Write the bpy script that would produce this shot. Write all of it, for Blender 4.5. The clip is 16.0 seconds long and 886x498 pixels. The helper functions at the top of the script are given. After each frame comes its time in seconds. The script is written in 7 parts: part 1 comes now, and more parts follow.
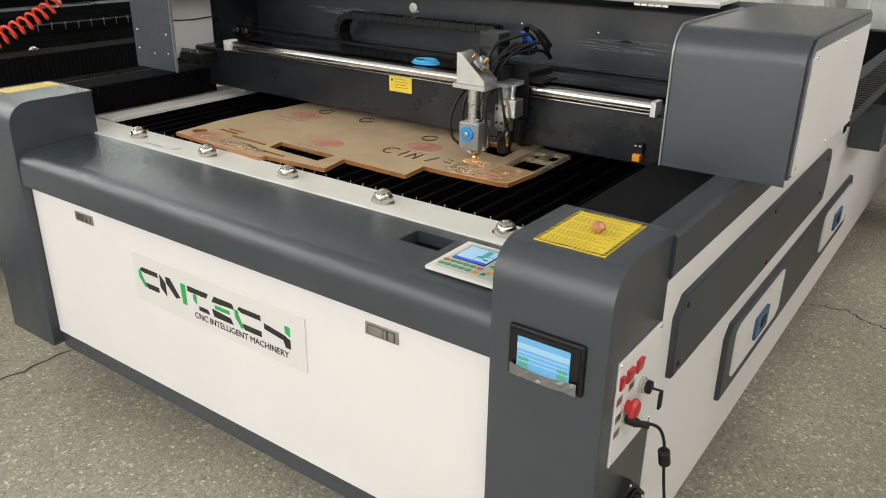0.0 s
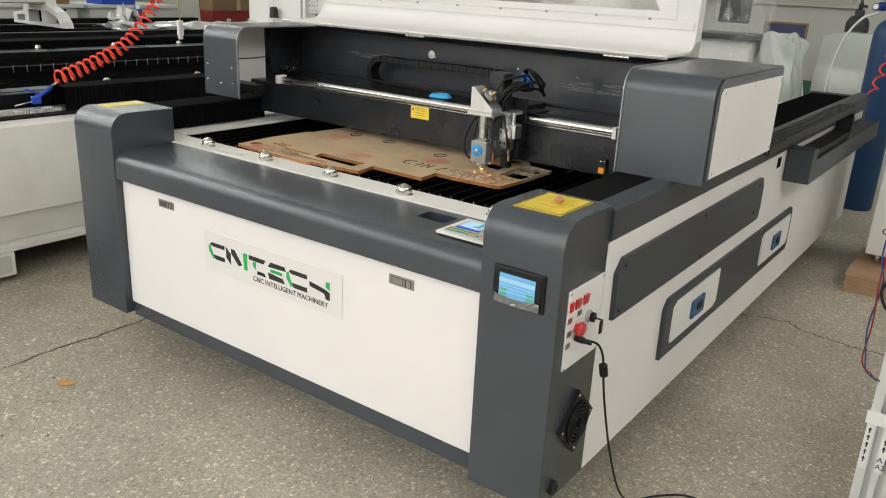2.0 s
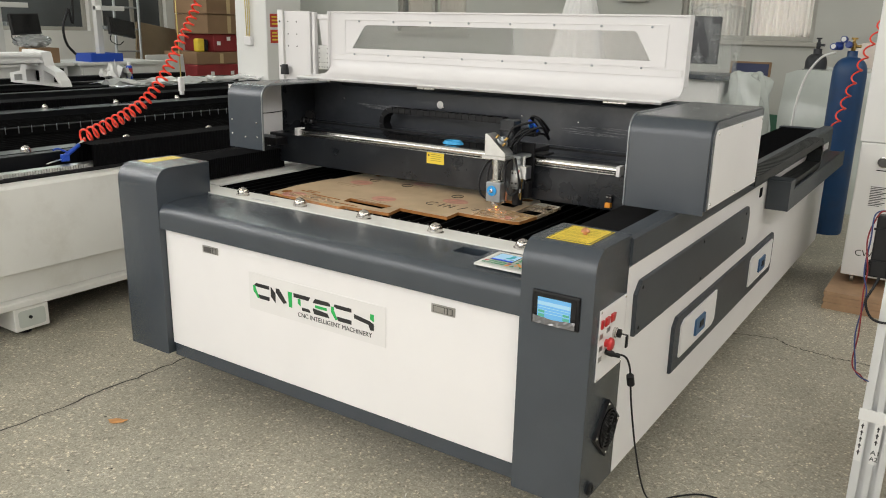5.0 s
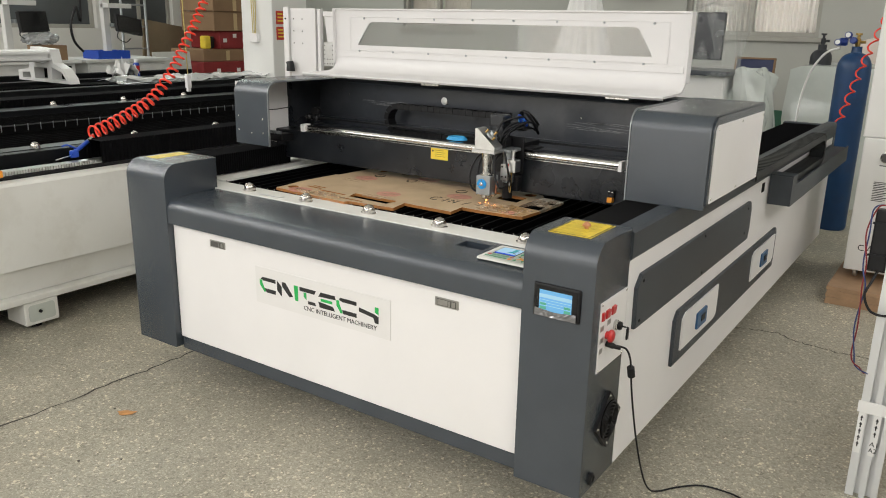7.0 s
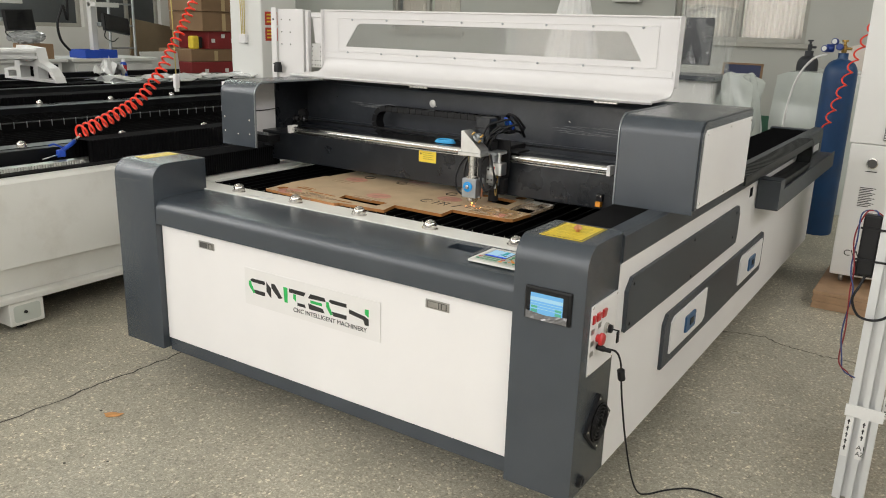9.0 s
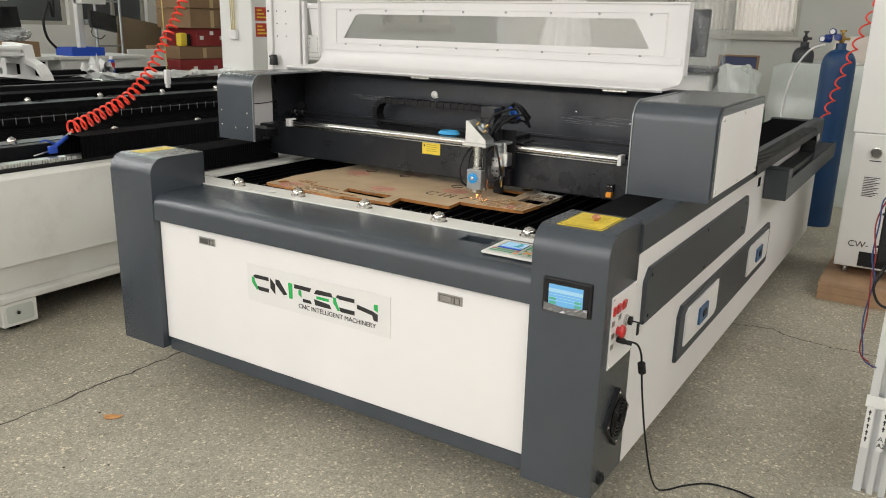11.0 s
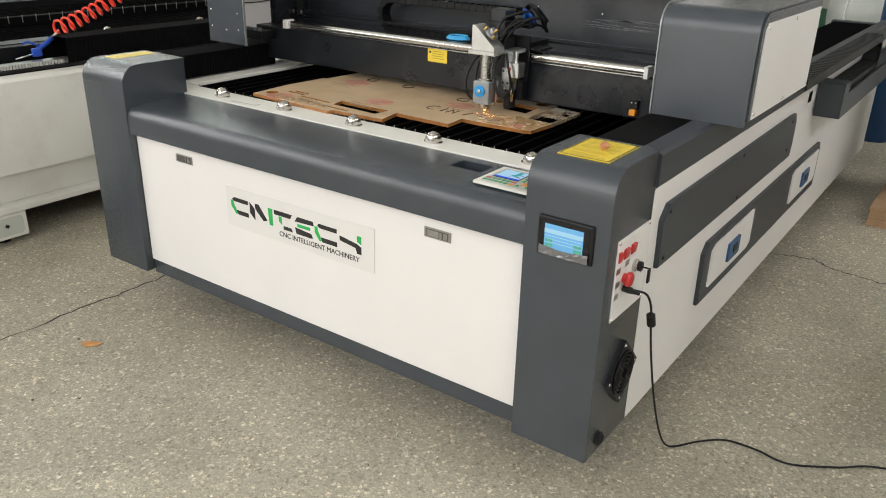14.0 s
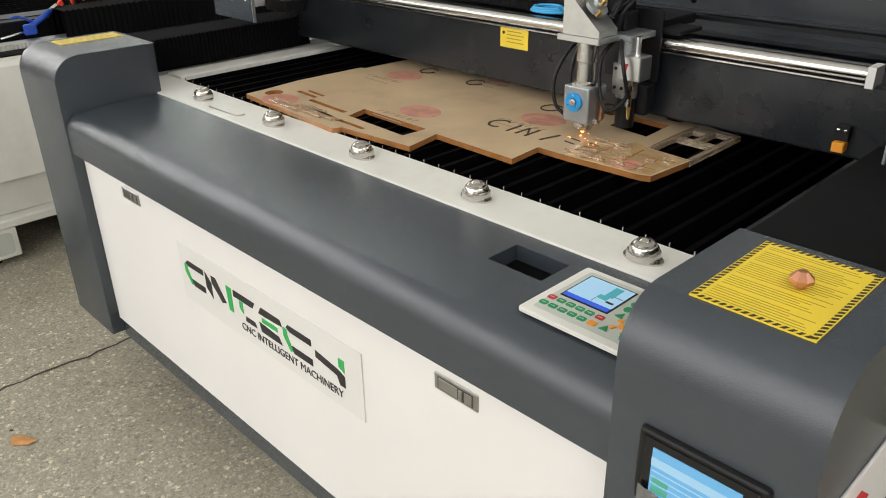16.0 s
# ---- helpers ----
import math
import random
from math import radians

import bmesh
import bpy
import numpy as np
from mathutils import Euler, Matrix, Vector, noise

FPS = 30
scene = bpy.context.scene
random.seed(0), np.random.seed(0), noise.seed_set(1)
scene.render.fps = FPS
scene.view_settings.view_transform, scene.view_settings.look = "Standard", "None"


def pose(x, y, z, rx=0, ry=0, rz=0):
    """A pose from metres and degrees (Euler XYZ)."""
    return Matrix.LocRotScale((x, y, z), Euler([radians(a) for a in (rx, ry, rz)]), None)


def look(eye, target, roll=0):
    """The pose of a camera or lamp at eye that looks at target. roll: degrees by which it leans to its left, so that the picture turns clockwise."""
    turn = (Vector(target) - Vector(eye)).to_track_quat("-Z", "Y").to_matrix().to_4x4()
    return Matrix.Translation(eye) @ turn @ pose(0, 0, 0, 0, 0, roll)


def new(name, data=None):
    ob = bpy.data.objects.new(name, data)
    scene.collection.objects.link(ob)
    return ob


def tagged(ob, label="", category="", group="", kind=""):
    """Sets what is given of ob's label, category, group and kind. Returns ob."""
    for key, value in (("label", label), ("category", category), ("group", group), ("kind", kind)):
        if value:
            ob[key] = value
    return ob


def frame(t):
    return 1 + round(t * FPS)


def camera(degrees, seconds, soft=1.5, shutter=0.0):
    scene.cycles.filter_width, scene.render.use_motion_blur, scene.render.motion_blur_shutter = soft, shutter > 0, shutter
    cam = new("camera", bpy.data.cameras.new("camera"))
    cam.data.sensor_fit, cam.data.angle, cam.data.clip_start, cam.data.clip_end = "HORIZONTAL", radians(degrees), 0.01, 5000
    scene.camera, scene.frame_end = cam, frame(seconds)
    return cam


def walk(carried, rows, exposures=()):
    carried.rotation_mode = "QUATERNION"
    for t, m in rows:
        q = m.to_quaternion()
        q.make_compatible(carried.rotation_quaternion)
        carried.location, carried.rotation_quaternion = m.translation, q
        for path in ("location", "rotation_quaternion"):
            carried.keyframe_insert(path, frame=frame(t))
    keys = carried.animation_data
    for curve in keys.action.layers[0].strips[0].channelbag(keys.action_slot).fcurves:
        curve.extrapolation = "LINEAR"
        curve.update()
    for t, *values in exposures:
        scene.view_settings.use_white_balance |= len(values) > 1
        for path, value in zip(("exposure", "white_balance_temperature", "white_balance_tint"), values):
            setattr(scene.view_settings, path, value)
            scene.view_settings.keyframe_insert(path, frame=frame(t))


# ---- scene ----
cam = camera(58.9, 16.0, soft=1.0)
PATH = [
    (0, (0.388, -1.021, 1.348), (-0.678, 0.48, 0.567), 0.8),
    (0.5, (0.468, -1.182, 1.335), (-0.614, 0.323, 0.582), 1.1),
    (1, (0.538, -1.324, 1.339), (-0.502, 0.227, 0.625), 1.7),
    (1.5, (0.641, -1.407, 1.345), (-0.422, 0.147, 0.67), 2.5),
    (2, (0.721, -1.496, 1.352), (-0.382, 0.043, 0.708), 2.9),
    (2.5, (0.722, -1.617, 1.377), (-0.378, -0.073, 0.739), 2.3),
    (3, (0.716, -1.712, 1.391), (-0.377, -0.157, 0.767), 1.1),
    (3.5, (0.715, -1.756, 1.395), (-0.361, -0.172, 0.818), 0.9),
    (4, (0.704, -1.78, 1.396), (-0.361, -0.177, 0.853), 1.3),
    (6.5, (0.729, -1.813, 1.399), (-0.337, -0.21, 0.856), 1.4),
    (7, (0.735, -1.825, 1.399), (-0.341, -0.231, 0.848), 1.2),
    (7.5, (0.737, -1.832, 1.398), (-0.337, -0.238, 0.846), 1.4),
    (8, (0.736, -1.835, 1.4), (-0.33, -0.232, 0.856), 1.6),
    (8.5, (0.731, -1.828, 1.4), (-0.328, -0.221, 0.856), 1.7),
    (9, (0.724, -1.829, 1.397), (-0.326, -0.215, 0.853), 1.8),
    (11.5, (0.625, -1.813, 1.356), (-0.39, -0.181, 0.801), 1.5),
    (12, (0.649, -1.825, 1.392), (-0.381, -0.224, 0.777), 2.6),
    (12.5, (0.685, -1.846, 1.404), (-0.358, -0.259, 0.779), 2.5),
    (13, (0.694, -1.843, 1.406), (-0.344, -0.25, 0.787), 2.2),
    (13.5, (0.663, -1.762, 1.384), (-0.36, -0.196, 0.677), 2.0),
    (14, (0.599, -1.499, 1.352), (-0.464, 0.003, 0.567), 1.4),
    (14.5, (0.531, -1.24, 1.333), (-0.602, 0.2, 0.532), 1.2),
    (15, (0.368, -1.013, 1.301), (-0.818, 0.375, 0.487), 0.1),
    (15.5, (0.249, -0.808, 1.279), (-0.991, 0.512, 0.432), -0.9),
    (16, (0.147, -0.623, 1.256), (-1.147, 0.621, 0.374), -1.0),
]
walk(cam, [(t, look(eye, target, roll)) for t, eye, target, roll in PATH])

# ---- light ----
world = bpy.data.worlds.new("world")
scene.world = world
world.use_nodes = True
_wn = world.node_tree.nodes
_sky = _wn.new("ShaderNodeTexSky")
_sky.sky_type = "NISHITA"
_sky.sun_disc = False
_sky.sun_elevation, _sky.sun_rotation = radians(38), radians(200)
_wn["Background"].inputs["Strength"].default_value = 0.10
world.node_tree.links.new(_sky.outputs[0], _wn["Background"].inputs[0])
scene.view_settings.exposure = -0.60


def area_lamp(name, m, sx, sy, watts, color):
    d = bpy.data.lights.new(name, "AREA")
    d.shape, d.size, d.size_y, d.energy, d.color = "RECTANGLE", sx, sy, watts, color
    ob = new(name, d)
    ob.matrix_world = m
    return ob


ROOM_X0, ROOM_X1, ROOM_Y0, ROOM_Y1, ROOM_H = -9.5, 3.4, -6.0, 7.6, 6.2
DAY = (1.0, 0.968, 0.94)
# openings: (from, to, sill, head)
back_open = [(-6.4, -5.24, 1.34, 2.9), (-2.30, -0.85, 1.34, 2.9)]
front_open = [(-8.6, -6.2, 3.2, 4.8), (-4.9, -2.5, 0.4, 4.8), (-1.9, 0.5, 0.4, 4.8), (0.8, 3.2, 3.2, 4.8)]
# east openings are unseen, added to let in light from the right
right_added_open = [(y - 1.1, y + 1.1, 3.2, 4.9) for y in (-3.4, 0.2, 3.8)]
left_open = [(1.6, 4.75, 1.25, 2.9), (4.95, 6.0, 1.25, 2.9)]
left_high = [(y - 1.2, y + 1.2, 3.5, 4.9) for y in (-4.2, -1.2, 1.8, 4.8)]
# daylight in the openings
for _u0, _u1, _z0, _z1 in front_open:
    _x = (_u0 + _u1) / 2
    area_lamp("window_light", look((_x, ROOM_Y0 + 0.1, 4.0), (_x, 4.0, 1.0)), _u1 - _u0, 1.6, 100 if _x < -6 else 92, DAY)
    if _z0 < 1:
        area_lamp("window_light", look((_x, ROOM_Y0 + 0.1, 1.7), (_x, 4.0, 1.2)), _u1 - _u0, 2.5, 66, DAY)
for _u0, _u1, _z0, _z1 in left_high:
    _y, _z = (_u0 + _u1) / 2, (_z0 + _z1) / 2
    area_lamp("window_light", look((ROOM_X0 + 0.1, _y, _z), (0.0, _y, _z - 3.0)), _u1 - _u0, _z1 - _z0, 200 if _y < -3 else 160 if _y < 0 else 55 if _y < 3 else 105, (1.0, 0.987, 0.965) if _y < 3 else (0.90, 1.0, 0.93))
# added lamps in the unseen east openings lift floor and side panels
for _u0, _u1, _z0, _z1 in right_added_open:
    _y, _z = (_u0 + _u1) / 2, (_z0 + _z1) / 2
    area_lamp("window_light", look((ROOM_X1 - 0.1, _y, _z), (-4.0, _y, _z - 2.0)), _u1 - _u0, _z1 - _z0, 74, DAY)


# ---- materials ----
def mat(name, color, rough=0.5, metal=0.0, var=0.0, scale=8.0, bump=0.0, bscale=200.0, spec=0.5, emit=None, power=0.0, dirt=None, dscale=3.0, damount=0.0, trans=0.0, coat=0.0, alpha=1.0, rvar=0.0):
    m = bpy.data.materials.new(name)
    m.use_nodes = True
    nt = m.node_tree
    b = nt.nodes["Principled BSDF"]
    b.inputs["Roughness"].default_value = rough
    b.inputs["Metallic"].default_value = metal
    b.inputs["Specular IOR Level"].default_value = spec
    b.inputs["Coat Weight"].default_value = coat
    b.inputs["Transmission Weight"].default_value = trans
    b.inputs["Alpha"].default_value = alpha
    rgb = nt.nodes.new("ShaderNodeRGB")
    rgb.outputs[0].default_value = (*color, 1)
    out = rgb.outputs[0]
    tc = nt.nodes.new("ShaderNodeTexCoord")
    if var > 0:
        n = nt.nodes.new("ShaderNodeTexNoise")
        n.inputs["Scale"].default_value = scale
        n.inputs["Detail"].default_value = 5
        nt.links.new(tc.outputs["Object"], n.inputs["Vector"])
        r = nt.nodes.new("ShaderNodeMapRange")
        r.inputs["From Min"].default_value, r.inputs["From Max"].default_value = 0.3, 0.7
        r.inputs["To Min"].default_value, r.inputs["To Max"].default_value = 1 - var, 1 + var
        nt.links.new(n.outputs["Fac"], r.inputs["Value"])
        hsv = nt.nodes.new("ShaderNodeHueSaturation")
        nt.links.new(out, hsv.inputs["Color"])
        nt.links.new(r.outputs[0], hsv.inputs["Value"])
        out = hsv.outputs[0]
        if rvar:
            rr = nt.nodes.new("ShaderNodeMapRange")
            rr.inputs["From Min"].default_value, rr.inputs["From Max"].default_value = 0.3, 0.7
            rr.inputs["To Min"].default_value, rr.inputs["To Max"].default_value = max(0, rough - rvar), rough + rvar
            nt.links.new(n.outputs["Fac"], rr.inputs["Value"])
            nt.links.new(rr.outputs[0], b.inputs["Roughness"])
    if damount > 0:
        n2 = nt.nodes.new("ShaderNodeTexNoise")
        n2.inputs["Scale"].default_value = dscale
        n2.inputs["Detail"].default_value = 9
        n2.inputs["Roughness"].default_value = 0.65
        nt.links.new(tc.outputs["Object"], n2.inputs["Vector"])
        ramp = nt.nodes.new("ShaderNodeMapRange")
        ramp.inputs["From Min"].default_value, ramp.inputs["From Max"].default_value = 0.5, 0.72
        ramp.inputs["To Max"].default_value = damount
        nt.links.new(n2.outputs["Fac"], ramp.inputs["Value"])
        mx = nt.nodes.new("ShaderNodeMixRGB")
        mx.inputs["Color2"].default_value = (*(dirt or (0.1, 0.09, 0.07)), 1)
        nt.links.new(ramp.outputs[0], mx.inputs["Fac"])
        nt.links.new(out, mx.inputs["Color1"])
        out = mx.outputs[0]
    nt.links.new(out, b.inputs["Base Color"])
    if emit:
        b.inputs["Emission Color"].default_value = (*emit, 1)
        b.inputs["Emission Strength"].default_value = power
    if bump > 0:
        n3 = nt.nodes.new("ShaderNodeTexNoise")
        n3.inputs["Scale"].default_value = bscale
        n3.inputs["Detail"].default_value = 2
        nt.links.new(tc.outputs["Object"], n3.inputs["Vector"])
        bp = nt.nodes.new("ShaderNodeBump")
        bp.inputs["Strength"].default_value = bump
        bp.inputs["Distance"].default_value = 0.002
        nt.links.new(n3.outputs["Fac"], bp.inputs["Height"])
        nt.links.new(bp.outputs[0], b.inputs["Normal"])
    return m


M_GREY = mat("grey_powder_coat", (0.041, 0.051, 0.063), 0.19, var=0.06, scale=6, bump=0.26, bscale=1000, rvar=0.015, spec=0.75)
M_GREYF = mat("grey_flat_paint", (0.039, 0.047, 0.056), 0.45, var=0.08, scale=9, bump=0.2, bscale=600)
M_WHITE = mat("white_powder_coat", (0.79, 0.775, 0.765), 0.42, var=0.025, scale=3, bump=0.12, bscale=400)
M_CREAM = mat("cream_machine_paint", (0.74, 0.735, 0.69), 0.45, var=0.04, scale=3, dirt=(0.5, 0.47, 0.4), damount=0.35, dscale=4)
M_LID = mat("white_lid_paint", (0.66, 0.648, 0.64), 0.4, var=0.025, scale=3, bump=0.1, bscale=350)
M_BLACK = mat("black_plastic", (0.009, 0.009, 0.010), 0.42, var=0.15, scale=30, spec=0.3)
M_BELLOW = mat("black_bellows_cloth", (0.0025, 0.0025, 0.003), 0.8, var=0.2, scale=40, spec=0.08)
# slightly lighter cloth tone, used on the front right bellows
M_FOLD = mat("lighter_bellows_cloth", (0.0045, 0.0045, 0.005), 0.65, var=0.2, scale=30, spec=0.14)
M_BED = mat("black_bed", (0.003, 0.003, 0.0032), 0.8, var=0.3, scale=30, spec=0.08)
M_BLADE = mat("black_anodised_blade", (0.0018, 0.0018, 0.002), 0.7, var=0.4, scale=14, spec=0.03)
M_STEEL = mat("brushed_steel", (0.62, 0.61, 0.58), 0.24, metal=1.0, var=0.08, scale=60)
M_RAIL = mat("polished_rail_steel", (0.70, 0.69, 0.67), 0.2, metal=1.0)
M_CASTER = mat("nickel_plated_steel", (0.60, 0.575, 0.54), 0.2, metal=1.0, var=0.06, scale=60)
M_ALU = mat("aluminium", (0.70, 0.70, 0.69), 0.32, metal=1.0, var=0.06, scale=40)
M_ALUD = mat("grey_anodised", (0.34, 0.36, 0.37), 0.38, metal=0.75, var=0.06, scale=40)
M_BEAM = mat("black_beam_paint", (0.0105, 0.0124, 0.0155), 0.30, var=0.25, scale=7, dirt=(0.055, 0.058, 0.064), damount=0.6, dscale=5, spec=0.5, rvar=0.06)
M_STRIP = mat("black_strip_paint", (0.007, 0.0075, 0.0085), 0.4, var=0.25, scale=7, spec=0.14)
M_BACKP = mat("grey_back_panel", (0.036, 0.0405, 0.0485), 0.28, var=0.12, scale=9, bump=0.14, bscale=600, dirt=(0.13, 0.13, 0.13), damount=0.25, dscale=7)
M_BRASS = mat("brass", (0.55, 0.36, 0.12), 0.3, metal=1.0, var=0.1, scale=50)
M_COPPER = mat("copper", (0.62, 0.30, 0.18), 0.38, metal=1.0, var=0.1, scale=50)
M_YELLOW = mat("yellow_sticker", (0.80, 0.60, 0.05), 0.45, var=0.05, scale=20)
M_YLABEL = mat("yellow_label_film", (0.80, 0.60, 0.04), 0.36, var=0.06, scale=12)
M_INK = mat("black_ink", (0.018, 0.018, 0.018), 0.5)
M_INKY = mat("faded_ink", (0.36, 0.27, 0.025), 0.5)
M_GREEN = mat("green_print", (0.02, 0.42, 0.09), 0.4)
M_RED = mat("red_plastic", (0.50, 0.018, 0.02), 0.32, coat=0.3)
M_ORANGE = mat("orange_plastic", (0.85, 0.33, 0.03), 0.4)
M_BLUE = mat("blue_plastic", (0.015, 0.07, 0.45), 0.35)
M_CYAN = mat("blue_anodised", (0.02, 0.32, 0.75), 0.3, metal=0.3)
M_LOCK = mat("dark_blue_lock", (0.03, 0.10, 0.22), 0.35)
M_ICE = mat("blue_lacquer", (0.06, 0.42, 0.78), 0.35)
M_KEYB = mat("keypad_grey", (0.52, 0.55, 0.50), 0.4)
M_KGREEN = mat("key_green", (0.01, 0.26, 0.10), 0.4)
M_STICK = mat("clear_sticker", (0.74, 0.727, 0.71), 0.28, var=0.02)
M_LATCH = mat("latch_metal", (0.40, 0.39, 0.37), 0.34, metal=0.9, var=0.1, scale=60)
M_LATCHD = mat("dark_dull_metal", (0.12, 0.115, 0.11), 0.5, metal=0.5)
M_SCR = mat("lcd_blue", (0.05, 0.16, 0.3), 0.25, emit=(0.24, 0.62, 0.95), power=0.75)
M_SCRD = mat("lcd_deep_blue", (0.02, 0.05, 0.3), 0.25, emit=(0.03, 0.12, 0.8), power=0.8)
M_SCRL = mat("lcd_pale", (0.1, 0.2, 0.3), 0.25, emit=(0.50, 0.78, 0.98), power=0.85)
M_SCRG = mat("lcd_green", (0.05, 0.2, 0.12), 0.25, emit=(0.12, 0.55, 0.42), power=0.6)
M_SCRT = mat("lcd_teal", (0.03, 0.2, 0.2), 0.25, emit=(0.10, 0.50, 0.62), power=0.6)
M_GLOSSB = mat("black_glass", (0.01, 0.01, 0.011), 0.18, spec=0.35)
M_FILM = mat("crumpled_clear_film", (0.20, 0.20, 0.205), 0.12, metal=0.35, bump=0.9, bscale=60)
M_GLOW = mat("laser_spot", (0.9, 0.3, 0.05), 0.5, emit=(1.0, 0.36, 0.10), power=6.0)
M_REDHOSE = mat("red_polyurethane_hose", (0.88, 0.055, 0.025), 0.28, coat=0.3)


# ---- mesh tools ----
def obj(name, bm, material, parent=None, label="", smooth=False):
    me = bpy.data.meshes.new(name)
    bmesh.ops.recalc_face_normals(bm, faces=bm.faces)
    bm.to_mesh(me)
    bm.free()
    for m in (material if isinstance(material, (list, tuple)) else [material]):
        me.materials.append(m)
    if smooth:
        for p in me.polygons:
            p.use_smooth = True
        me.set_sharp_from_angle(angle=radians(40))
    ob = new(name, me)
    if parent:
        ob.parent = parent
    if label:
        ob["label"] = label
    return ob


def part(name, bm, material, parent, label="", smooth=False):
    return obj(name, bm, material, parent, label, smooth)


def thing(name, label, category, group="", m=None):
    ob = new(name)
    ob.empty_display_size = 0.1
    if m is not None:
        ob.matrix_world = m
    return tagged(ob, label, category, group)


def add_box(bm, x0, x1, y0, y1, z0, z1, bev=0.0, seg=2, mi=0):
    r = bmesh.ops.create_cube(bm, size=1.0, matrix=Matrix.LocRotScale(((x0 + x1) / 2, (y0 + y1) / 2, (z0 + z1) / 2), None, (abs(x1 - x0), abs(y1 - y0), abs(z1 - z0))))
    faces = {f for v in r["verts"] for f in v.link_faces}
    for f in faces:
        f.material_index = mi
    if bev > 0:
        edges = {e for v in r["verts"] for e in v.link_edges}
        rb = bmesh.ops.bevel(bm, geom=list(edges), offset=bev, segments=seg, profile=0.5, affect="EDGES")
        for f in rb["faces"]:
            f.material_index = mi
    return bm


def box(x0, x1, y0, y1, z0, z1, bev=0.0, seg=2):
    return add_box(bmesh.new(), x0, x1, y0, y1, z0, z1, bev, seg)


def add_cyl(bm, p, q, r, r2=None, seg=20, cap=True, mi=0):
    p, q = Vector(p), Vector(q)
    m = Matrix.Translation((p + q) / 2) @ (q - p).to_track_quat("Z", "Y").to_matrix().to_4x4()
    res = bmesh.ops.create_cone(bm, cap_ends=cap, segments=seg, radius1=r, radius2=r if r2 is None else r2, depth=(q - p).length, matrix=m)
    for f in {f for v in res["verts"] for f in v.link_faces}:
        f.material_index = mi
    return bm


def cyl(p, q, r, r2=None, seg=20):
    return add_cyl(bmesh.new(), p, q, r, r2, seg)


def lathe(bm, origin, axis, prof, seg=24, mi=0):
    """prof: (radius, height) pairs along axis from origin."""
    m = Matrix.Translation(origin) @ Vector(axis).to_track_quat("Z", "Y").to_matrix().to_4x4()
    rings = []
    for r, h in prof:
        rings.append([bm.verts.new(m @ Vector((r * math.cos(2 * math.pi * i / seg), r * math.sin(2 * math.pi * i / seg), h))) for i in range(seg)])
    for a, b in zip(rings, rings[1:]):
        for i in range(seg):
            f = bm.faces.new((a[i], a[(i + 1) % seg], b[(i + 1) % seg], b[i]))
            f.material_index = mi
    bm.faces.new(list(reversed(rings[0]))).material_index = mi
    bm.faces.new(rings[-1]).material_index = mi
    return bm


def prism(bm, pts, axis, a, b, mi=0):
    """Extrudes the closed outline pts along an axis from a to b. Axis x: pts are (y, z); y: (x, z); z: (x, y)."""
    def at(p, v):
        return {"x": (v, p[0], p[1]), "y": (p[0], v, p[1]), "z": (p[0], p[1], v)}[axis]
    va = [bm.verts.new(at(p, a)) for p in pts]
    vb = [bm.verts.new(at(p, b)) for p in pts]
    n = len(pts)
    fs = [bm.faces.new(list(reversed(va))), bm.faces.new(vb)]
    for i in range(n):
        fs.append(bm.faces.new((va[i], va[(i + 1) % n], vb[(i + 1) % n], vb[i])))
    for f in fs:
        f.material_index = mi
    return bm


def arc(cx, cy, r, a0, a1, n=8):
    return [(cx + r * math.cos(radians(a0 + (a1 - a0) * i / n)), cy + r * math.sin(radians(a0 + (a1 - a0) * i / n))) for i in range(n + 1)]


def rounded(u0, u1, v0, v1, r, n=4):
    return arc(u1 - r, v1 - r, r, 0, 90, n) + arc(u0 + r, v1 - r, r, 90, 180, n) + arc(u0 + r, v0 + r, r, 180, 270, n) + arc(u1 - r, v0 + r, r, 270, 360, n)


def smooth_path(pts, n=8):
    pts = [Vector(p) for p in pts]
    ext = [2 * pts[0] - pts[1]] + pts + [2 * pts[-1] - pts[-2]]
    out = []
    for i in range(1, len(ext) - 2):
        p0, p1, p2, p3 = ext[i - 1:i + 3]
        for k in range(n):
            t = k / n
            out.append(0.5 * ((2 * p1) + (p2 - p0) * t + (2 * p0 - 5 * p1 + 4 * p2 - p3) * t * t + (3 * p1 - p0 - 3 * p2 + p3) * t ** 3))
    return out + [pts[-1]]


def tube(bm, pts, r, seg=8, mi=0):
    pts = [Vector(p) for p in pts]
    rings, side = [], None
    for i, p in enumerate(pts):
        d = (pts[min(i + 1, len(pts) - 1)] - pts[max(i - 1, 0)]).normalized()
        if side is None:
            side = d.orthogonal().normalized()
        side = (side - d * side.dot(d)).normalized()
        up = d.cross(side)
        rings.append([bm.verts.new(p + r * (math.cos(2 * math.pi * k / seg) * side + math.sin(2 * math.pi * k / seg) * up)) for k in range(seg)])
    for a, b in zip(rings, rings[1:]):
        for k in range(seg):
            f = bm.faces.new((a[k], a[(k + 1) % seg], b[(k + 1) % seg], b[k]))
            f.smooth = True
            f.material_index = mi
    bm.faces.new(list(reversed(rings[0]))).material_index = mi
    bm.faces.new(rings[-1]).material_index = mi
    return bm


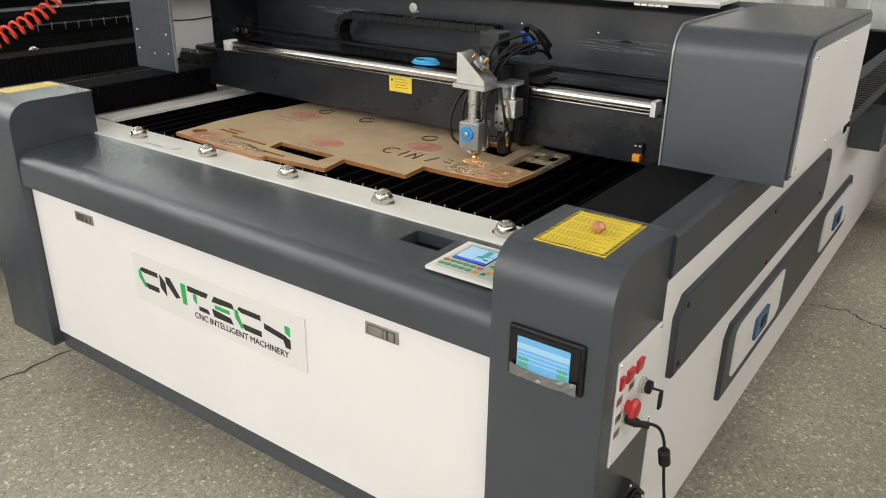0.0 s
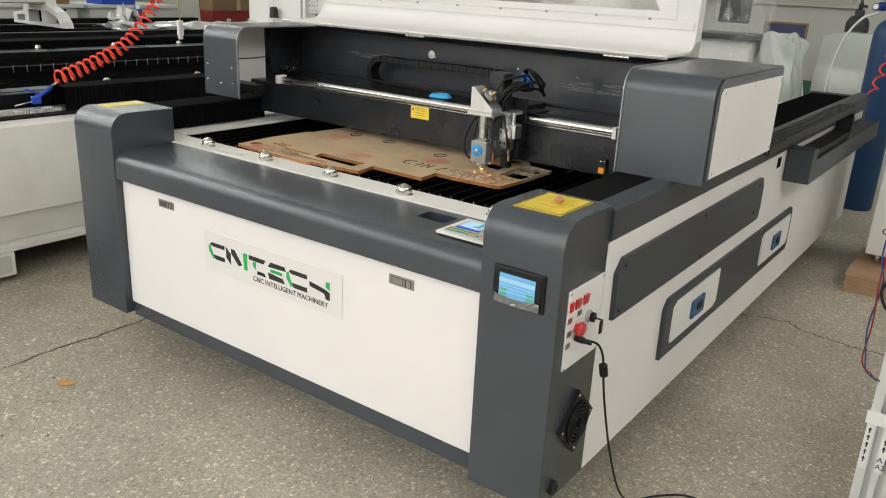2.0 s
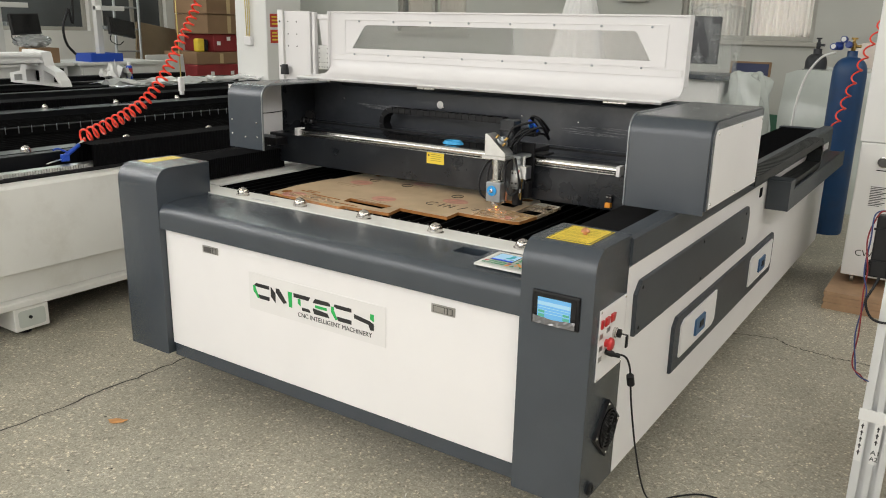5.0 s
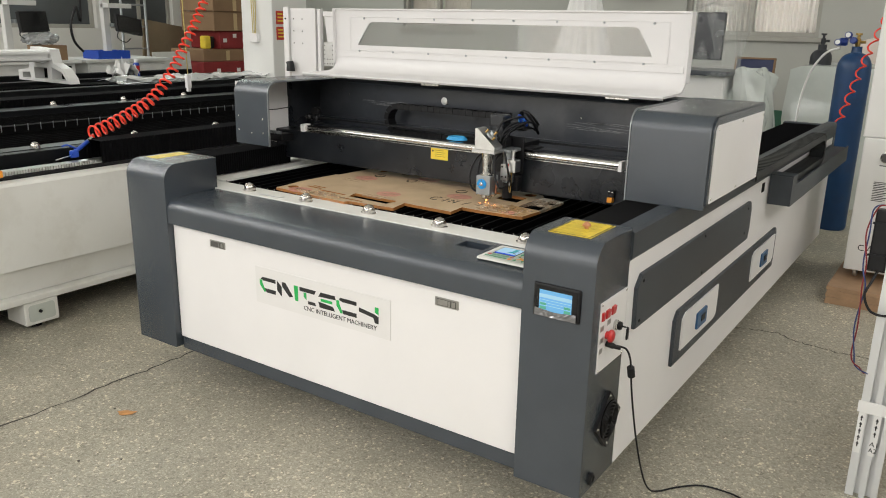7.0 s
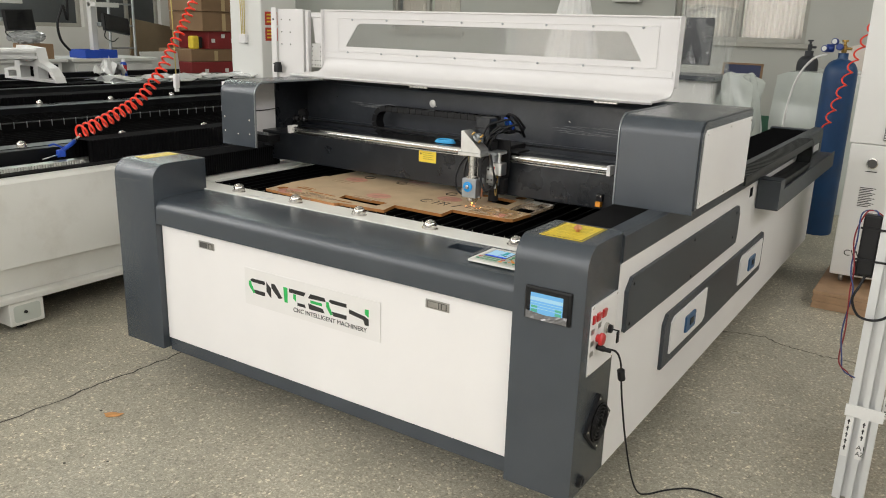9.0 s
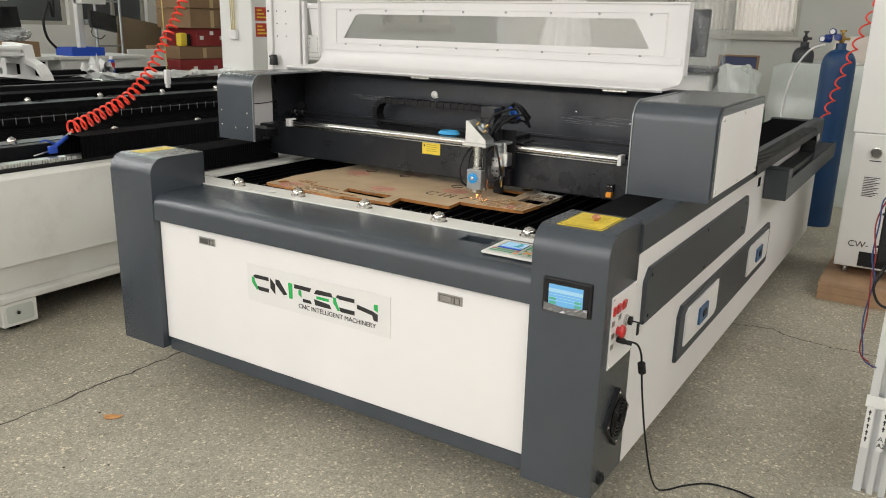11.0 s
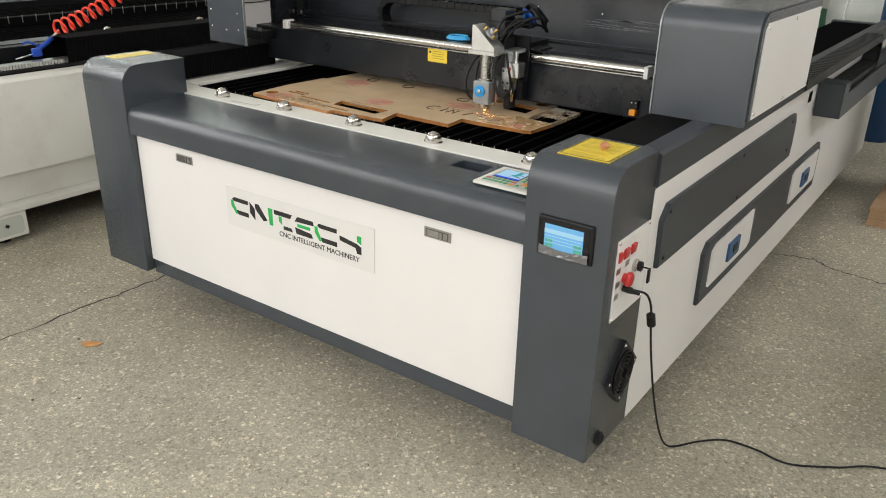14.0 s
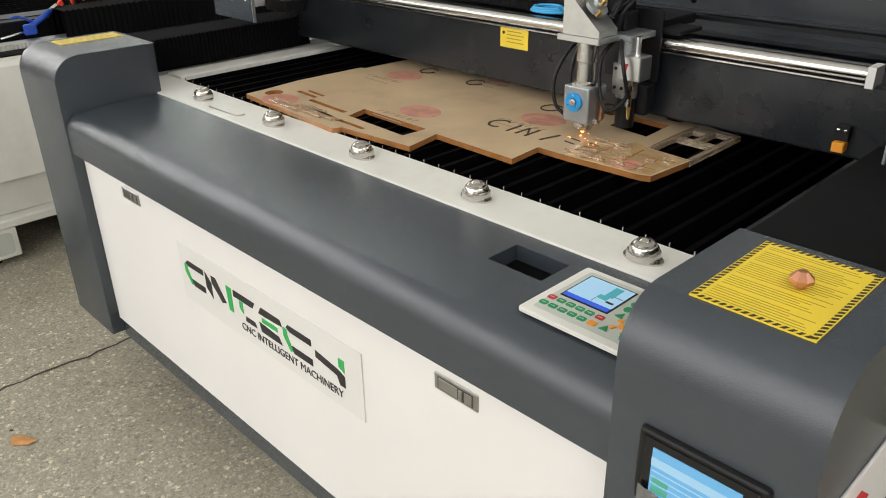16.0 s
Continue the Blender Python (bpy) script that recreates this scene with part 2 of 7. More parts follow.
def sheet_with_holes(outline, holes, z0, z1):
    """A flat sheet with real cut-outs."""
    bm = bmesh.new()
    edges = []
    for loop in [outline] + holes:
        vs = [bm.verts.new((x, y, z1)) for x, y in loop]
        edges += [bm.edges.new((vs[i], vs[(i + 1) % len(vs)])) for i in range(len(vs))]
    bmesh.ops.triangle_fill(bm, use_beauty=True, use_dissolve=False, edges=edges)
    r = bmesh.ops.extrude_face_region(bm, geom=list(bm.faces))
    bmesh.ops.translate(bm, vec=(0, 0, z0 - z1), verts=[v for v in r["geom"] if isinstance(v, bmesh.types.BMVert)])
    return bm


def text_mesh(name, body, size, material, parent, m, depth=0.0006, width=None, label=""):
    cu = bpy.data.curves.new(name, "FONT")
    cu.body, cu.size, cu.extrude = body, size, depth
    cu.resolution_u = 3
    tmp = bpy.data.objects.new(name, cu)
    me = bpy.data.meshes.new_from_object(tmp)
    bpy.data.objects.remove(tmp)
    me.materials.append(material)
    xs = [v.co.x for v in me.vertices]
    s = 1.0 if width is None else width / (max(xs) - min(xs))
    me.transform(Matrix.Diagonal((s, 1, 1, 1)) @ Matrix.Translation((-min(xs), 0, 0)))
    ob = new(name, me)
    ob.parent = parent
    ob.matrix_basis = m
    if label:
        ob["label"] = label
    return ob


# ---- the hall ----
def floor_material():
    m = mat("terrazzo_floor", (0.30, 0.285, 0.25), 0.5, bump=0.12, bscale=90)
    nt = m.node_tree
    b = nt.nodes["Principled BSDF"]
    tc = nt.nodes.new("ShaderNodeTexCoord")

    def noise_n(scale, detail, rough=0.5):
        n = nt.nodes.new("ShaderNodeTexNoise")
        n.inputs["Scale"].default_value, n.inputs["Detail"].default_value, n.inputs["Roughness"].default_value = scale, detail, rough
        nt.links.new(tc.outputs["Object"], n.inputs["Vector"])
        return n

    def ramp(src, pts):
        r = nt.nodes.new("ShaderNodeValToRGB")
        while len(r.color_ramp.elements) < len(pts):
            r.color_ramp.elements.new(0.5)
        for e, (p, c) in zip(r.color_ramp.elements, pts):
            e.position, e.color = p, (*c, 1)
        nt.links.new(src, r.inputs[0])
        return r

    def mix(kind, fac, a, c):
        x = nt.nodes.new("ShaderNodeMixRGB")
        x.blend_type = kind
        if isinstance(fac, float):
            x.inputs[0].default_value = fac
        else:
            nt.links.new(fac, x.inputs[0])
        nt.links.new(a, x.inputs[1])
        nt.links.new(c, x.inputs[2])
        return x.outputs[0]

    v = nt.nodes.new("ShaderNodeTexVoronoi")
    v.inputs["Scale"].default_value = 210
    nt.links.new(tc.outputs["Object"], v.inputs["Vector"])
    sep = nt.nodes.new("ShaderNodeSeparateColor")
    nt.links.new(v.outputs["Color"], sep.inputs[0])
    v2 = nt.nodes.new("ShaderNodeTexVoronoi")
    v2.inputs["Scale"].default_value = 120
    nt.links.new(tc.outputs["Object"], v2.inputs["Vector"])
    sep2 = nt.nodes.new("ShaderNodeSeparateColor")
    nt.links.new(v2.outputs["Color"], sep2.inputs[0])
    big = ramp(sep2.outputs[1], [(0.0, (0.66, 0.65, 0.63)), (0.12, (0.90, 0.89, 0.88)), (0.5, (0.98, 0.98, 0.98)), (0.90, (1.0, 1.0, 0.99)), (0.97, (1.60, 1.59, 1.55))])
    chips = ramp(sep.outputs[0], [(0.0, (0.25, 0.235, 0.198)), (0.35, (0.39, 0.367, 0.308)), (0.75, (0.46, 0.434, 0.365)), (0.9, (0.58, 0.552, 0.473)), (1.0, (0.78, 0.755, 0.685))])
    fine = ramp(noise_n(260, 3).outputs["Fac"], [(0.3, (0.34, 0.32, 0.268)), (0.7, (0.52, 0.492, 0.412))])
    base = mix("MIX", 0.45, chips.outputs[0], fine.outputs[0])
    base = mix("MULTIPLY", 1.0, base, big.outputs[0])
    olive = ramp(noise_n(0.55, 5, 0.6).outputs["Fac"], [(0.36, (0.84, 0.85, 0.825)), (0.62, (1.16, 1.15, 1.11))])
    base = mix("MULTIPLY", 1.0, base, olive.outputs[0])
    wear = ramp(noise_n(1.3, 6, 0.6).outputs["Fac"], [(0.3, (0.78, 0.765, 0.74)), (0.7, (1.14, 1.13, 1.11))])
    base = mix("MULTIPLY", 1.0, base, wear.outputs[0])
    spots = ramp(noise_n(9, 8, 0.7).outputs["Fac"], [(0.28, (0.45, 0.43, 0.40)), (0.37, (1, 1, 1))])
    base = mix("MULTIPLY", 0.8, base, spots.outputs[0])
    nt.links.new(base, b.inputs["Base Color"])
    rr = ramp(noise_n(2.2, 5).outputs["Fac"], [(0.3, (0.36, 0.36, 0.36)), (0.7, (0.6, 0.6, 0.6))])
    nt.links.new(rr.outputs[0], b.inputs["Roughness"])
    return m


M_FLOOR = floor_material()
M_WALL = mat("pale_wall_paint", (0.43, 0.435, 0.40), 0.75, var=0.04, scale=1.5, dirt=(0.42, 0.41, 0.37), damount=0.25, dscale=1.2, bump=0.1, bscale=60)
M_WALLW = mat("white_wall_paint", (0.74, 0.74, 0.71), 0.75, var=0.03, scale=1.5, bump=0.1, bscale=60)
# slightly darker white than M_WALLW, for the lower west wall
M_WALLF = mat("west_white_wall_paint", (0.72, 0.715, 0.68), 0.75, var=0.04, scale=1.5, bump=0.1, bscale=60)
M_GLASS = mat("window_glass", (0.9, 0.92, 0.92), 0.05, trans=1.0)
M_FRAME = mat("window_frame_paint", (0.36, 0.35, 0.31), 0.5, var=0.05)
M_DARKW = mat("dark_window_glass", (0.09, 0.10, 0.105), 0.2, var=0.2, scale=1.0)
M_CRACK = mat("crack_dirt", (0.085, 0.077, 0.065), 0.9)
M_CURT = mat("curtain_cloth", (0.62, 0.575, 0.51), 0.8, var=0.1, scale=2)
M_SKIRT = mat("green_skirting_paint", (0.03, 0.12, 0.07), 0.6, var=0.1)


def structure(name, bm, material, label):
    return tagged(obj(name, bm, material), label, kind="structure")


structure("floor", box(ROOM_X0 - 0.2, ROOM_X1 + 0.2, ROOM_Y0 - 0.2, ROOM_Y1 + 0.2, -0.2, 0.0), M_FLOOR, "worn speckled grey terrazzo workshop floor")
structure("ceiling", box(ROOM_X0 - 0.2, ROOM_X1 + 0.2, ROOM_Y0 - 0.2, ROOM_Y1 + 0.2, ROOM_H, ROOM_H + 0.2), M_WALLW, "white painted workshop ceiling")


def wall_with_openings(name, axis, pos, thick, a0, a1, openings, material, label, zlo=0.0, zhi=ROOM_H):
    """A wall along x or y, with openings (from, to, sill, head) that go through it."""
    bm = bmesh.new()

    def put(u0, u1, z0, z1):
        if u1 - u0 > 0.001 and z1 - z0 > 0.001:
            if axis == "x":
                add_box(bm, u0, u1, pos, pos + thick, z0, z1)
            else:
                add_box(bm, pos, pos + thick, u0, u1, z0, z1)
    cur = a0
    for u0, u1, s, h in sorted(openings):
        put(cur, u0, zlo, zhi)
        put(u0, u1, zlo, s)
        put(u0, u1, h, zhi)
        cur = u1
    put(cur, a1, zlo, zhi)
    return structure(name, bm, material, label)


wall_with_openings("wall_north", "x", ROOM_Y1, 0.24, ROOM_X0, ROOM_X1, back_open, M_WALL, "pale grey-green painted wall with curtained windows")
wall_with_openings("wall_south", "x", ROOM_Y0 - 0.24, 0.24, ROOM_X0, ROOM_X1, front_open, M_WALLW, "white painted wall with tall windows")
wall_with_openings("wall_east", "y", ROOM_X1, 0.24, ROOM_Y0, ROOM_Y1, right_added_open, M_WALLW, "white painted wall with added high windows, out of view")
wall_with_openings("wall_west", "y", ROOM_X0 - 0.24, 0.24, ROOM_Y0, ROOM_Y1, left_open, M_WALLF, "white painted wall with dark windows", 0.0, 3.2)
wall_with_openings("wall_west_upper", "y", ROOM_X0 - 0.24, 0.24, ROOM_Y0, ROOM_Y1, left_high, M_WALLW, "white painted upper wall with high windows", 3.2, ROOM_H)

WIN_N = 0


def window(axis, pos, thick, o, glass, curtain):
    global WIN_N
    WIN_N += 1
    u0, u1, s, h = o
    w = new("window_%d" % WIN_N)
    tagged(w, "painted window with curtained panes" if curtain else "window with plain panes in painted frames", kind="structure")

    def bx(a0, a1, d0, d1, z0, z1, bev=0.004):
        if axis == "x":
            return box(a0, a1, pos + d0, pos + d1, z0, z1, bev, 1)
        return box(pos + d0, pos + d1, a0, a1, z0, z1, bev, 1)
    k = 0.05
    for nm, args in (("window_frame", (u0, u0 + k, 0.05, 0.13, s, h)), ("window_frame", (u1 - k, u1, 0.05, 0.13, s, h)),
                     ("window_frame", (u0 + k, u1 - k, 0.05, 0.13, s, s + k)), ("window_frame", (u0 + k, u1 - k, 0.05, 0.13, h - k, h)),
                     ("window_frame", ((u0 + u1) / 2 - k / 2, (u0 + u1) / 2 + k / 2, 0.05, 0.13, s + k, h - k))):
        part(nm, bx(*args), M_FRAME, w)
    part("window_sill", bx(u0 - 0.06, u1 + 0.06, -0.05, 0.045, s - 0.05, s - 0.002), M_FRAME, w, "painted window sill")
    mid = (u0 + u1) / 2
    for a, b in ((u0 + k, mid - k / 2), (mid + k / 2, u1 - k)):
        p = part("pane", bx(a, b, 0.085, 0.095, s + k, h - k, 0), glass, w)
        p.visible_shadow = False
        if curtain:
            bm = bmesh.new()
            n = 60
            vs = []
            for i in range(n + 1):
                u = a + (b - a) * i / n
                d = 0.18 + 0.018 * math.sin(i * 1.35) + 0.008 * math.sin(i * 0.37)
                q = [(u, pos + d, s + 0.02), (u, pos + d, h)] if axis == "x" else [(pos + d, u, s + 0.02), (pos + d, u, h)]
                vs.append([bm.verts.new(c) for c in q])
            for v0, v1 in zip(vs, vs[1:]):
                bm.faces.new((v0[0], v1[0], v1[1], v0[1]))
            cu = part("curtain", bm, M_CURT, w, "pale pleated curtain", smooth=True)
    return w


for o in back_open:
    window("x", ROOM_Y1, 0.24, o, M_GLASS, True)
for o in left_open:
    window("y", ROOM_X0 - 0.2, 0.24, o, M_DARKW, False)
for o in left_high:
    window("y", ROOM_X0 - 0.2, 0.24, o, M_GLASS, False)
for o in front_open:
    window("x", ROOM_Y0 - 0.2, 0.24, o, M_GLASS, False)
for o in right_added_open:
    window("y", ROOM_X1, 0.24, o, M_GLASS, False)

# structural column with a recessed flank
_bm = add_box(bmesh.new(), -5.78, -5.33, 4.0, 4.5, 0, ROOM_H, 0.012, 2)
structure("column", _bm, M_WALLW, "white painted square concrete column")

# dark floor joint and cracks
def ribbon(name, pts, w, label):
    bm = bmesh.new()
    prev = None
    rnd = random.Random(len(pts))
    fine = []
    for a, b in zip(pts, pts[1:]):
        for i in range(14):
            t = i / 14
            fine.append((a[0] + (b[0] - a[0]) * t + rnd.uniform(-1, 1) * w * 1.5, a[1] + (b[1] - a[1]) * t + rnd.uniform(-1, 1) * w * 1.5))
    fine.append(pts[-1])
    for i, p in enumerate(fine):
        q = fine[min(i + 1, len(fine) - 1)]
        o = fine[max(i - 1, 0)]
        d = Vector((q[0] - o[0], q[1] - o[1], 0)).normalized()
        s = Vector((-d.y, d.x, 0)) * w * rnd.uniform(0.25, 1.0)
        c = Vector((p[0], p[1], 0.0012))
        cur = (bm.verts.new(c + s), bm.verts.new(c - s))
        if prev:
            bm.faces.new((prev[0], prev[1], cur[1], cur[0]))
        prev = cur
    return structure(name, bm, M_CRACK, label)


ribbon("trim_floor_joint", [(-1.935, -3.4), (-1.933, -1.2), (-1.935, -0.4), (-1.932, 0.2), (-1.934, 1.6)], 0.006, "dark dirty joint in the terrazzo floor")
ribbon("trim_floor_crack", [(-0.3, 1.93), (-0.09, 1.96), (0.10, 2.015), (0.18, 1.955), (0.27, 1.94), (0.36, 1.922), (0.44, 1.932), (0.55, 1.928), (0.9, 1.95), (1.6, 1.88)], 0.0055, "dark ragged crack in the terrazzo floor")


# ---- the laser cutting machine ----
cutter = thing("laser_cutter", "large grey and white laser cutting machine with opened lid", "laser cutter")
BOT = 0.145
XL, YE = -1.95, 3.58      # left side and rear end of the body

# inner frame, bed well and strips
part("inner_frame", box(XL + 0.02, -0.02, 0.03, YE - 0.02, BOT + 0.01, 0.70), M_BED, cutter, "black inner frame")
part("right_side_panel", box(-0.014, 0.0, 0.195, YE, BOT, 0.785, 0.003, 1), M_WHITE, cutter, "white sheet-metal side panel")
part("left_side_panel", box(XL, XL + 0.014, 0.195, YE, BOT, 0.765, 0.003, 1), M_WHITE, cutter, "white sheet-metal side panel")
part("rear_panel", box(XL + 0.014, -0.014, YE - 0.014, YE, BOT, 0.76), M_WHITE, cutter, "white sheet-metal rear panel")
part("side_rail_cover", prism(bmesh.new(), [(-0.052, 0.70), (0.004, 0.70 + 0.085), (0.004, 0.858), (-0.004, 0.866), (-0.052, 0.866)][0:5], "y", 0.196, YE), M_GREYF, cutter, "dark grey rail cover along the side")
part("front_strip", box(-1.90, -0.2085, 0.212, 0.318, 0.702, 0.7535, 0.002, 2), M_CREAM, cutter, "cream painted strip carrying ball casters")
part("left_strip", box(-1.905, -1.83, 0.322, YE - 0.03, 0.702, 0.758, 0.003, 2), M_CREAM, cutter, "cream painted strip beside the bed")
part("right_strip", box(-0.31, -0.285, 0.309, YE - 0.03, 0.702, 0.757, 0.003, 1), M_BEAM, cutter)
for _i in range(30):
    _x = -1.80 + _i * 0.0505
    part("blade", box(_x - 0.005, _x + 0.005, 0.325, 3.2, 0.702, 0.752), M_BLADE, cutter)
# bright steel ticks stand in for the glint on the slat ends
for _i in range(38):
    _x = -1.80 + _i * 0.04
    part("pin", box(_x - 0.0009, _x + 0.0009, 0.3185, 0.3205, 0.74, 0.759), M_STEEL, cutter)


def bellows(name, x0, x1, y0, y1, z0, z1, parent, pitch=0.012, cloth=M_BELLOW):
    """Folded cloth cover: an accordion with a bent-down edge on both sides."""
    bm = bmesh.new()
    n = max(2, int((y1 - y0) / pitch))
    prev = None
    for i in range(2 * n + 1):
        y = y0 + (y1 - y0) * i / (2 * n)
        k = 0.0 if i % 2 == 0 else (0.0035 if cloth is M_FOLD else 0.006)
        e = 0.0 if cloth is M_FOLD else k * 0.5
        row = [bm.verts.new(c) for c in ((x0 + e, y, z0), (x0 + e, y, z1 - k), (x1 - e, y, z1 - k), (x1 - e, y, z0))]
        if prev:
            for a in range(3):
                bm.faces.new((prev[a], prev[a + 1], row[a + 1], row[a]))
        prev = row
    return part(name, bm, cloth, parent, "black folded bellows cover")


bellows("bellows", -0.243, -0.054, 0.20, 0.80, 0.71, 0.822, cutter, 0.0075, M_FOLD)
bellows("bellows", -0.283, -0.056, 1.15, YE - 0.06, 0.71, 0.845, cutter)
bellows("bellows", -2.045, -1.912, 0.262, 0.80, 0.76, 0.848, cutter)
bellows("bellows", -2.045, -1.912, 1.15, YE - 0.06, 0.76, 0.848, cutter)
part("left_rail_support", box(-2.05, XL - 0.001, 0.262, YE, 0.66, 0.758, 0.004, 1), M_CREAM, cutter)
part("end_plate", box(-0.30, 0.004, YE - 0.05, YE + 0.012, 0.70, 0.850, 0.004, 1), M_GREYF, cutter)

# front: panel, plinth strip, rounded cowl
part("front_panel", box(-1.742, -0.212, 0.0, 0.016, 0.188, 0.650, 0.003, 1), M_WHITE, cutter, "white sheet-metal front panel")
part("plinth", box(-1.742, -0.212, 0.006, 0.05, 0.134, 0.186, 0.003, 1), M_GREY, cutter, "dark grey plinth strip")
RCL = dict(x0=-0.527, x1=-0.430, y0=0.113, y1=0.176)
_prof = [(0.02, 0.652), (-0.022, 0.652)] + [(-0.022 + 0.042 * (1 - math.cos(radians(a))), 0.702 + 0.042 * math.sin(radians(a))) for a in range(0, 86, 8)] + [(0.06, 0.7485), (0.113, 0.7505)]
# strip profile continues flat to the ball strip; the recess is left open in the flat part
part("cowl_nose", prism(bmesh.new(), _prof + [(0.113, 0.652)], "x", -1.742, -0.212), M_GREY, cutter, "rounded dark grey powder-coated cowl", smooth=True)
_bm = bmesh.new()
for _a in ((-1.742, RCL["x0"], 0.113, 0.211), (RCL["x1"], -0.212, 0.113, 0.211), (RCL["x0"], RCL["x1"], RCL["y1"], 0.211)):
    add_box(_bm, _a[0], _a[1], _a[2], _a[3], 0.70, 0.7505)
# black block puts the shade inside the recess into colour
part("recess_liner", box(RCL["x0"] + 0.0005, RCL["x1"] - 0.0005, RCL["y0"] + 0.0005, RCL["y1"] - 0.0005, 0.70, 0.726), M_BED, cutter, "black block painting the recess shade")
part("cowl_top", _bm, M_GREY, cutter, "flat dark grey cowl top with a recess")


def pillar(x0, x1, y0, y1, label):
    pr = [(y1, BOT), (y0, BOT), (y0, 0.80)] + [(y0 + 0.062 * (1 - math.cos(radians(a))), 0.812 + 0.062 * math.sin(radians(a))) for a in range(0, 91, 9)] + [(y1, 0.874)]
    bm = prism(bmesh.new(), pr, "x", x0, x1)
    edges = [e for e in bm.edges if abs(e.verts[0].co.x - e.verts[1].co.x) < 1e-6]
    bmesh.ops.bevel(bm, geom=edges, offset=0.0035, segments=2, profile=0.5, affect="EDGES")
    return part("pillar", bm, M_GREY, cutter, label, smooth=True)


pil_r = pillar(-0.208, 0.0, -0.042, 0.192, "dark grey control pillar with rounded shoulder")
pil_l = pillar(-1.974, -1.744, -0.024, 0.225, "dark grey corner pillar with rounded shoulder")
part("grommet", lathe(bmesh.new(), (0.0, 0.022, 0.182), (1, 0, 0), [(0.019, 0), (0.019, 0.006), (0.013, 0.01), (0.008, 0.006)], 18), M_BLACK, pil_r)
for _x, _y in ((-1.75, 0.55), (-1.0, 0.55), (-0.40, 0.55), (-1.7, 1.7), (-0.40, 1.7), (-1.7, 3.0), (-0.40, 3.0)):
    _bm = add_cyl(bmesh.new(), (_x, _y, 0.03), (_x, _y, BOT + 0.02), 0.012, seg=12)
    lathe(_bm, (_x, _y, 0.0), (0, 0, 1), [(0.04, 0), (0.04, 0.012), (0.02, 0.03), (0.012, 0.035)], 18)
    part("levelling_foot", _bm, M_BLACK, cutter)


def latch(x0, x1, z0, z1):
    p = part("latch", box(x0, x1, -0.0028, 0.002, z0, z1, 0.0012, 1), M_LATCH, cutter, "recessed brushed metal latch")
    w = x1 - x0
    # darker metal plate paints the shade of the latch recess; no real hollow
    part("latch_slot", box(x0 + 0.09 * w, x1 - 0.09 * w, -0.0033, -0.0026, z0 + 0.004, z1 - 0.004), M_LATCHD, p, "dark plate painting the latch recess shade")
    # left latch has its long tongue in the darker metal
    part("latch_tongue", box(x0 + 0.12 * w, x0 + 0.56 * w, -0.0046, -0.0032, z0 + 0.0055, z1 - 0.0055, 0.0006, 1), M_LATCH if x0 > -1 else M_LATCHD, p)
    part("latch_grip", box(x0 + 0.60 * w, x0 + 0.68 * w, -0.0062, -0.0032, z0 + 0.0055, z1 - 0.0055, 0.0006, 1), M_LATCH, p)
    part("latch_tongue", box(x0 + 0.72 * w, x0 + 0.88 * w, -0.0046, -0.0032, z0 + 0.0055, z1 - 0.0055, 0.0006, 1), M_LATCH, p)


latch(-1.532, -1.450, 0.594, 0.621)
latch(-0.521, -0.437, 0.590, 0.618)

# company mark as plain shapes on a clear sticker
sticker = part("sticker", box(-1.295, -0.690, -0.0022, 0.0005, 0.432, 0.566), M_STICK, cutter, "translucent sticker with black and green mark")
LX, LZ, LW, LH = -1.274, 0.477, 0.5375, 0.054


def mark(material, polys):
    for poly in polys:
        part("printed_mark", prism(bmesh.new(), [(LX + u * LW, LZ + v * LH) for u, v in poly], "y", -0.0032, -0.0015), material, sticker)


mark(M_INK, [
    [(0.03, 1.0), (0.145, 1.0), (0.145, 0.76), (0.035, 0.76), (0.01, 0.86)], [(0.06, 0.0), (0.145, 0.0), (0.145, 0.26), (0.045, 0.26)],
    [(0.16, 0.35), (0.20, 0.0), (0.20, 0.65), (0.16, 1.0)], [(0.205, 1.0), (0.235, 1.0), (0.30, 0.2), (0.27, 0.1), (0.205, 0.7)],
    [(0.36, 1.0), (0.50, 1.0), (0.485, 0.74), (0.36, 0.74)], [(0.43, 0.0), (0.50, 0.0), (0.49, 0.2), (0.43, 0.2)],
    [(0.53, 0.0), (0.655, 0.0), (0.64, 0.26), (0.52, 0.36)], [(0.52, 0.70), (0.665, 0.76), (0.655, 1.0), (0.54, 1.0)],
    [(0.70, 1.0), (0.83, 1.0), (0.83, 0.76), (0.715, 0.76), (0.69, 0.86)], [(0.725, 0.0), (0.83, 0.0), (0.83, 0.26), (0.715, 0.26)],
    [(0.85, 0.72), (0.965, 0.55), (1.0, 0.42), (1.0, 0.0), (0.972, 0.0), (0.96, 0.3), (0.85, 0.46)],
])
mark(M_GREEN, [
    [(0.0, 0.80), (0.022, 0.80), (0.022, 0.62), (0.055, 0.05), (0.04, 0.0), (0.0, 0.45)],
    [(0.31, 1.0), (0.345, 1.0), (0.345, 0.0), (0.318, 0.0)], [(0.395, 0.7), (0.418, 0.7), (0.418, 0.25), (0.395, 0.4)],
    [(0.54, 0.60), (0.635, 0.60), (0.635, 0.42), (0.54, 0.42)],
    [(0.67, 0.80), (0.692, 0.80), (0.692, 0.62), (0.72, 0.05), (0.705, 0.0), (0.67, 0.45)], [(0.972, 1.0), (1.0, 1.0), (1.0, 0.55), (0.972, 0.68)],
])
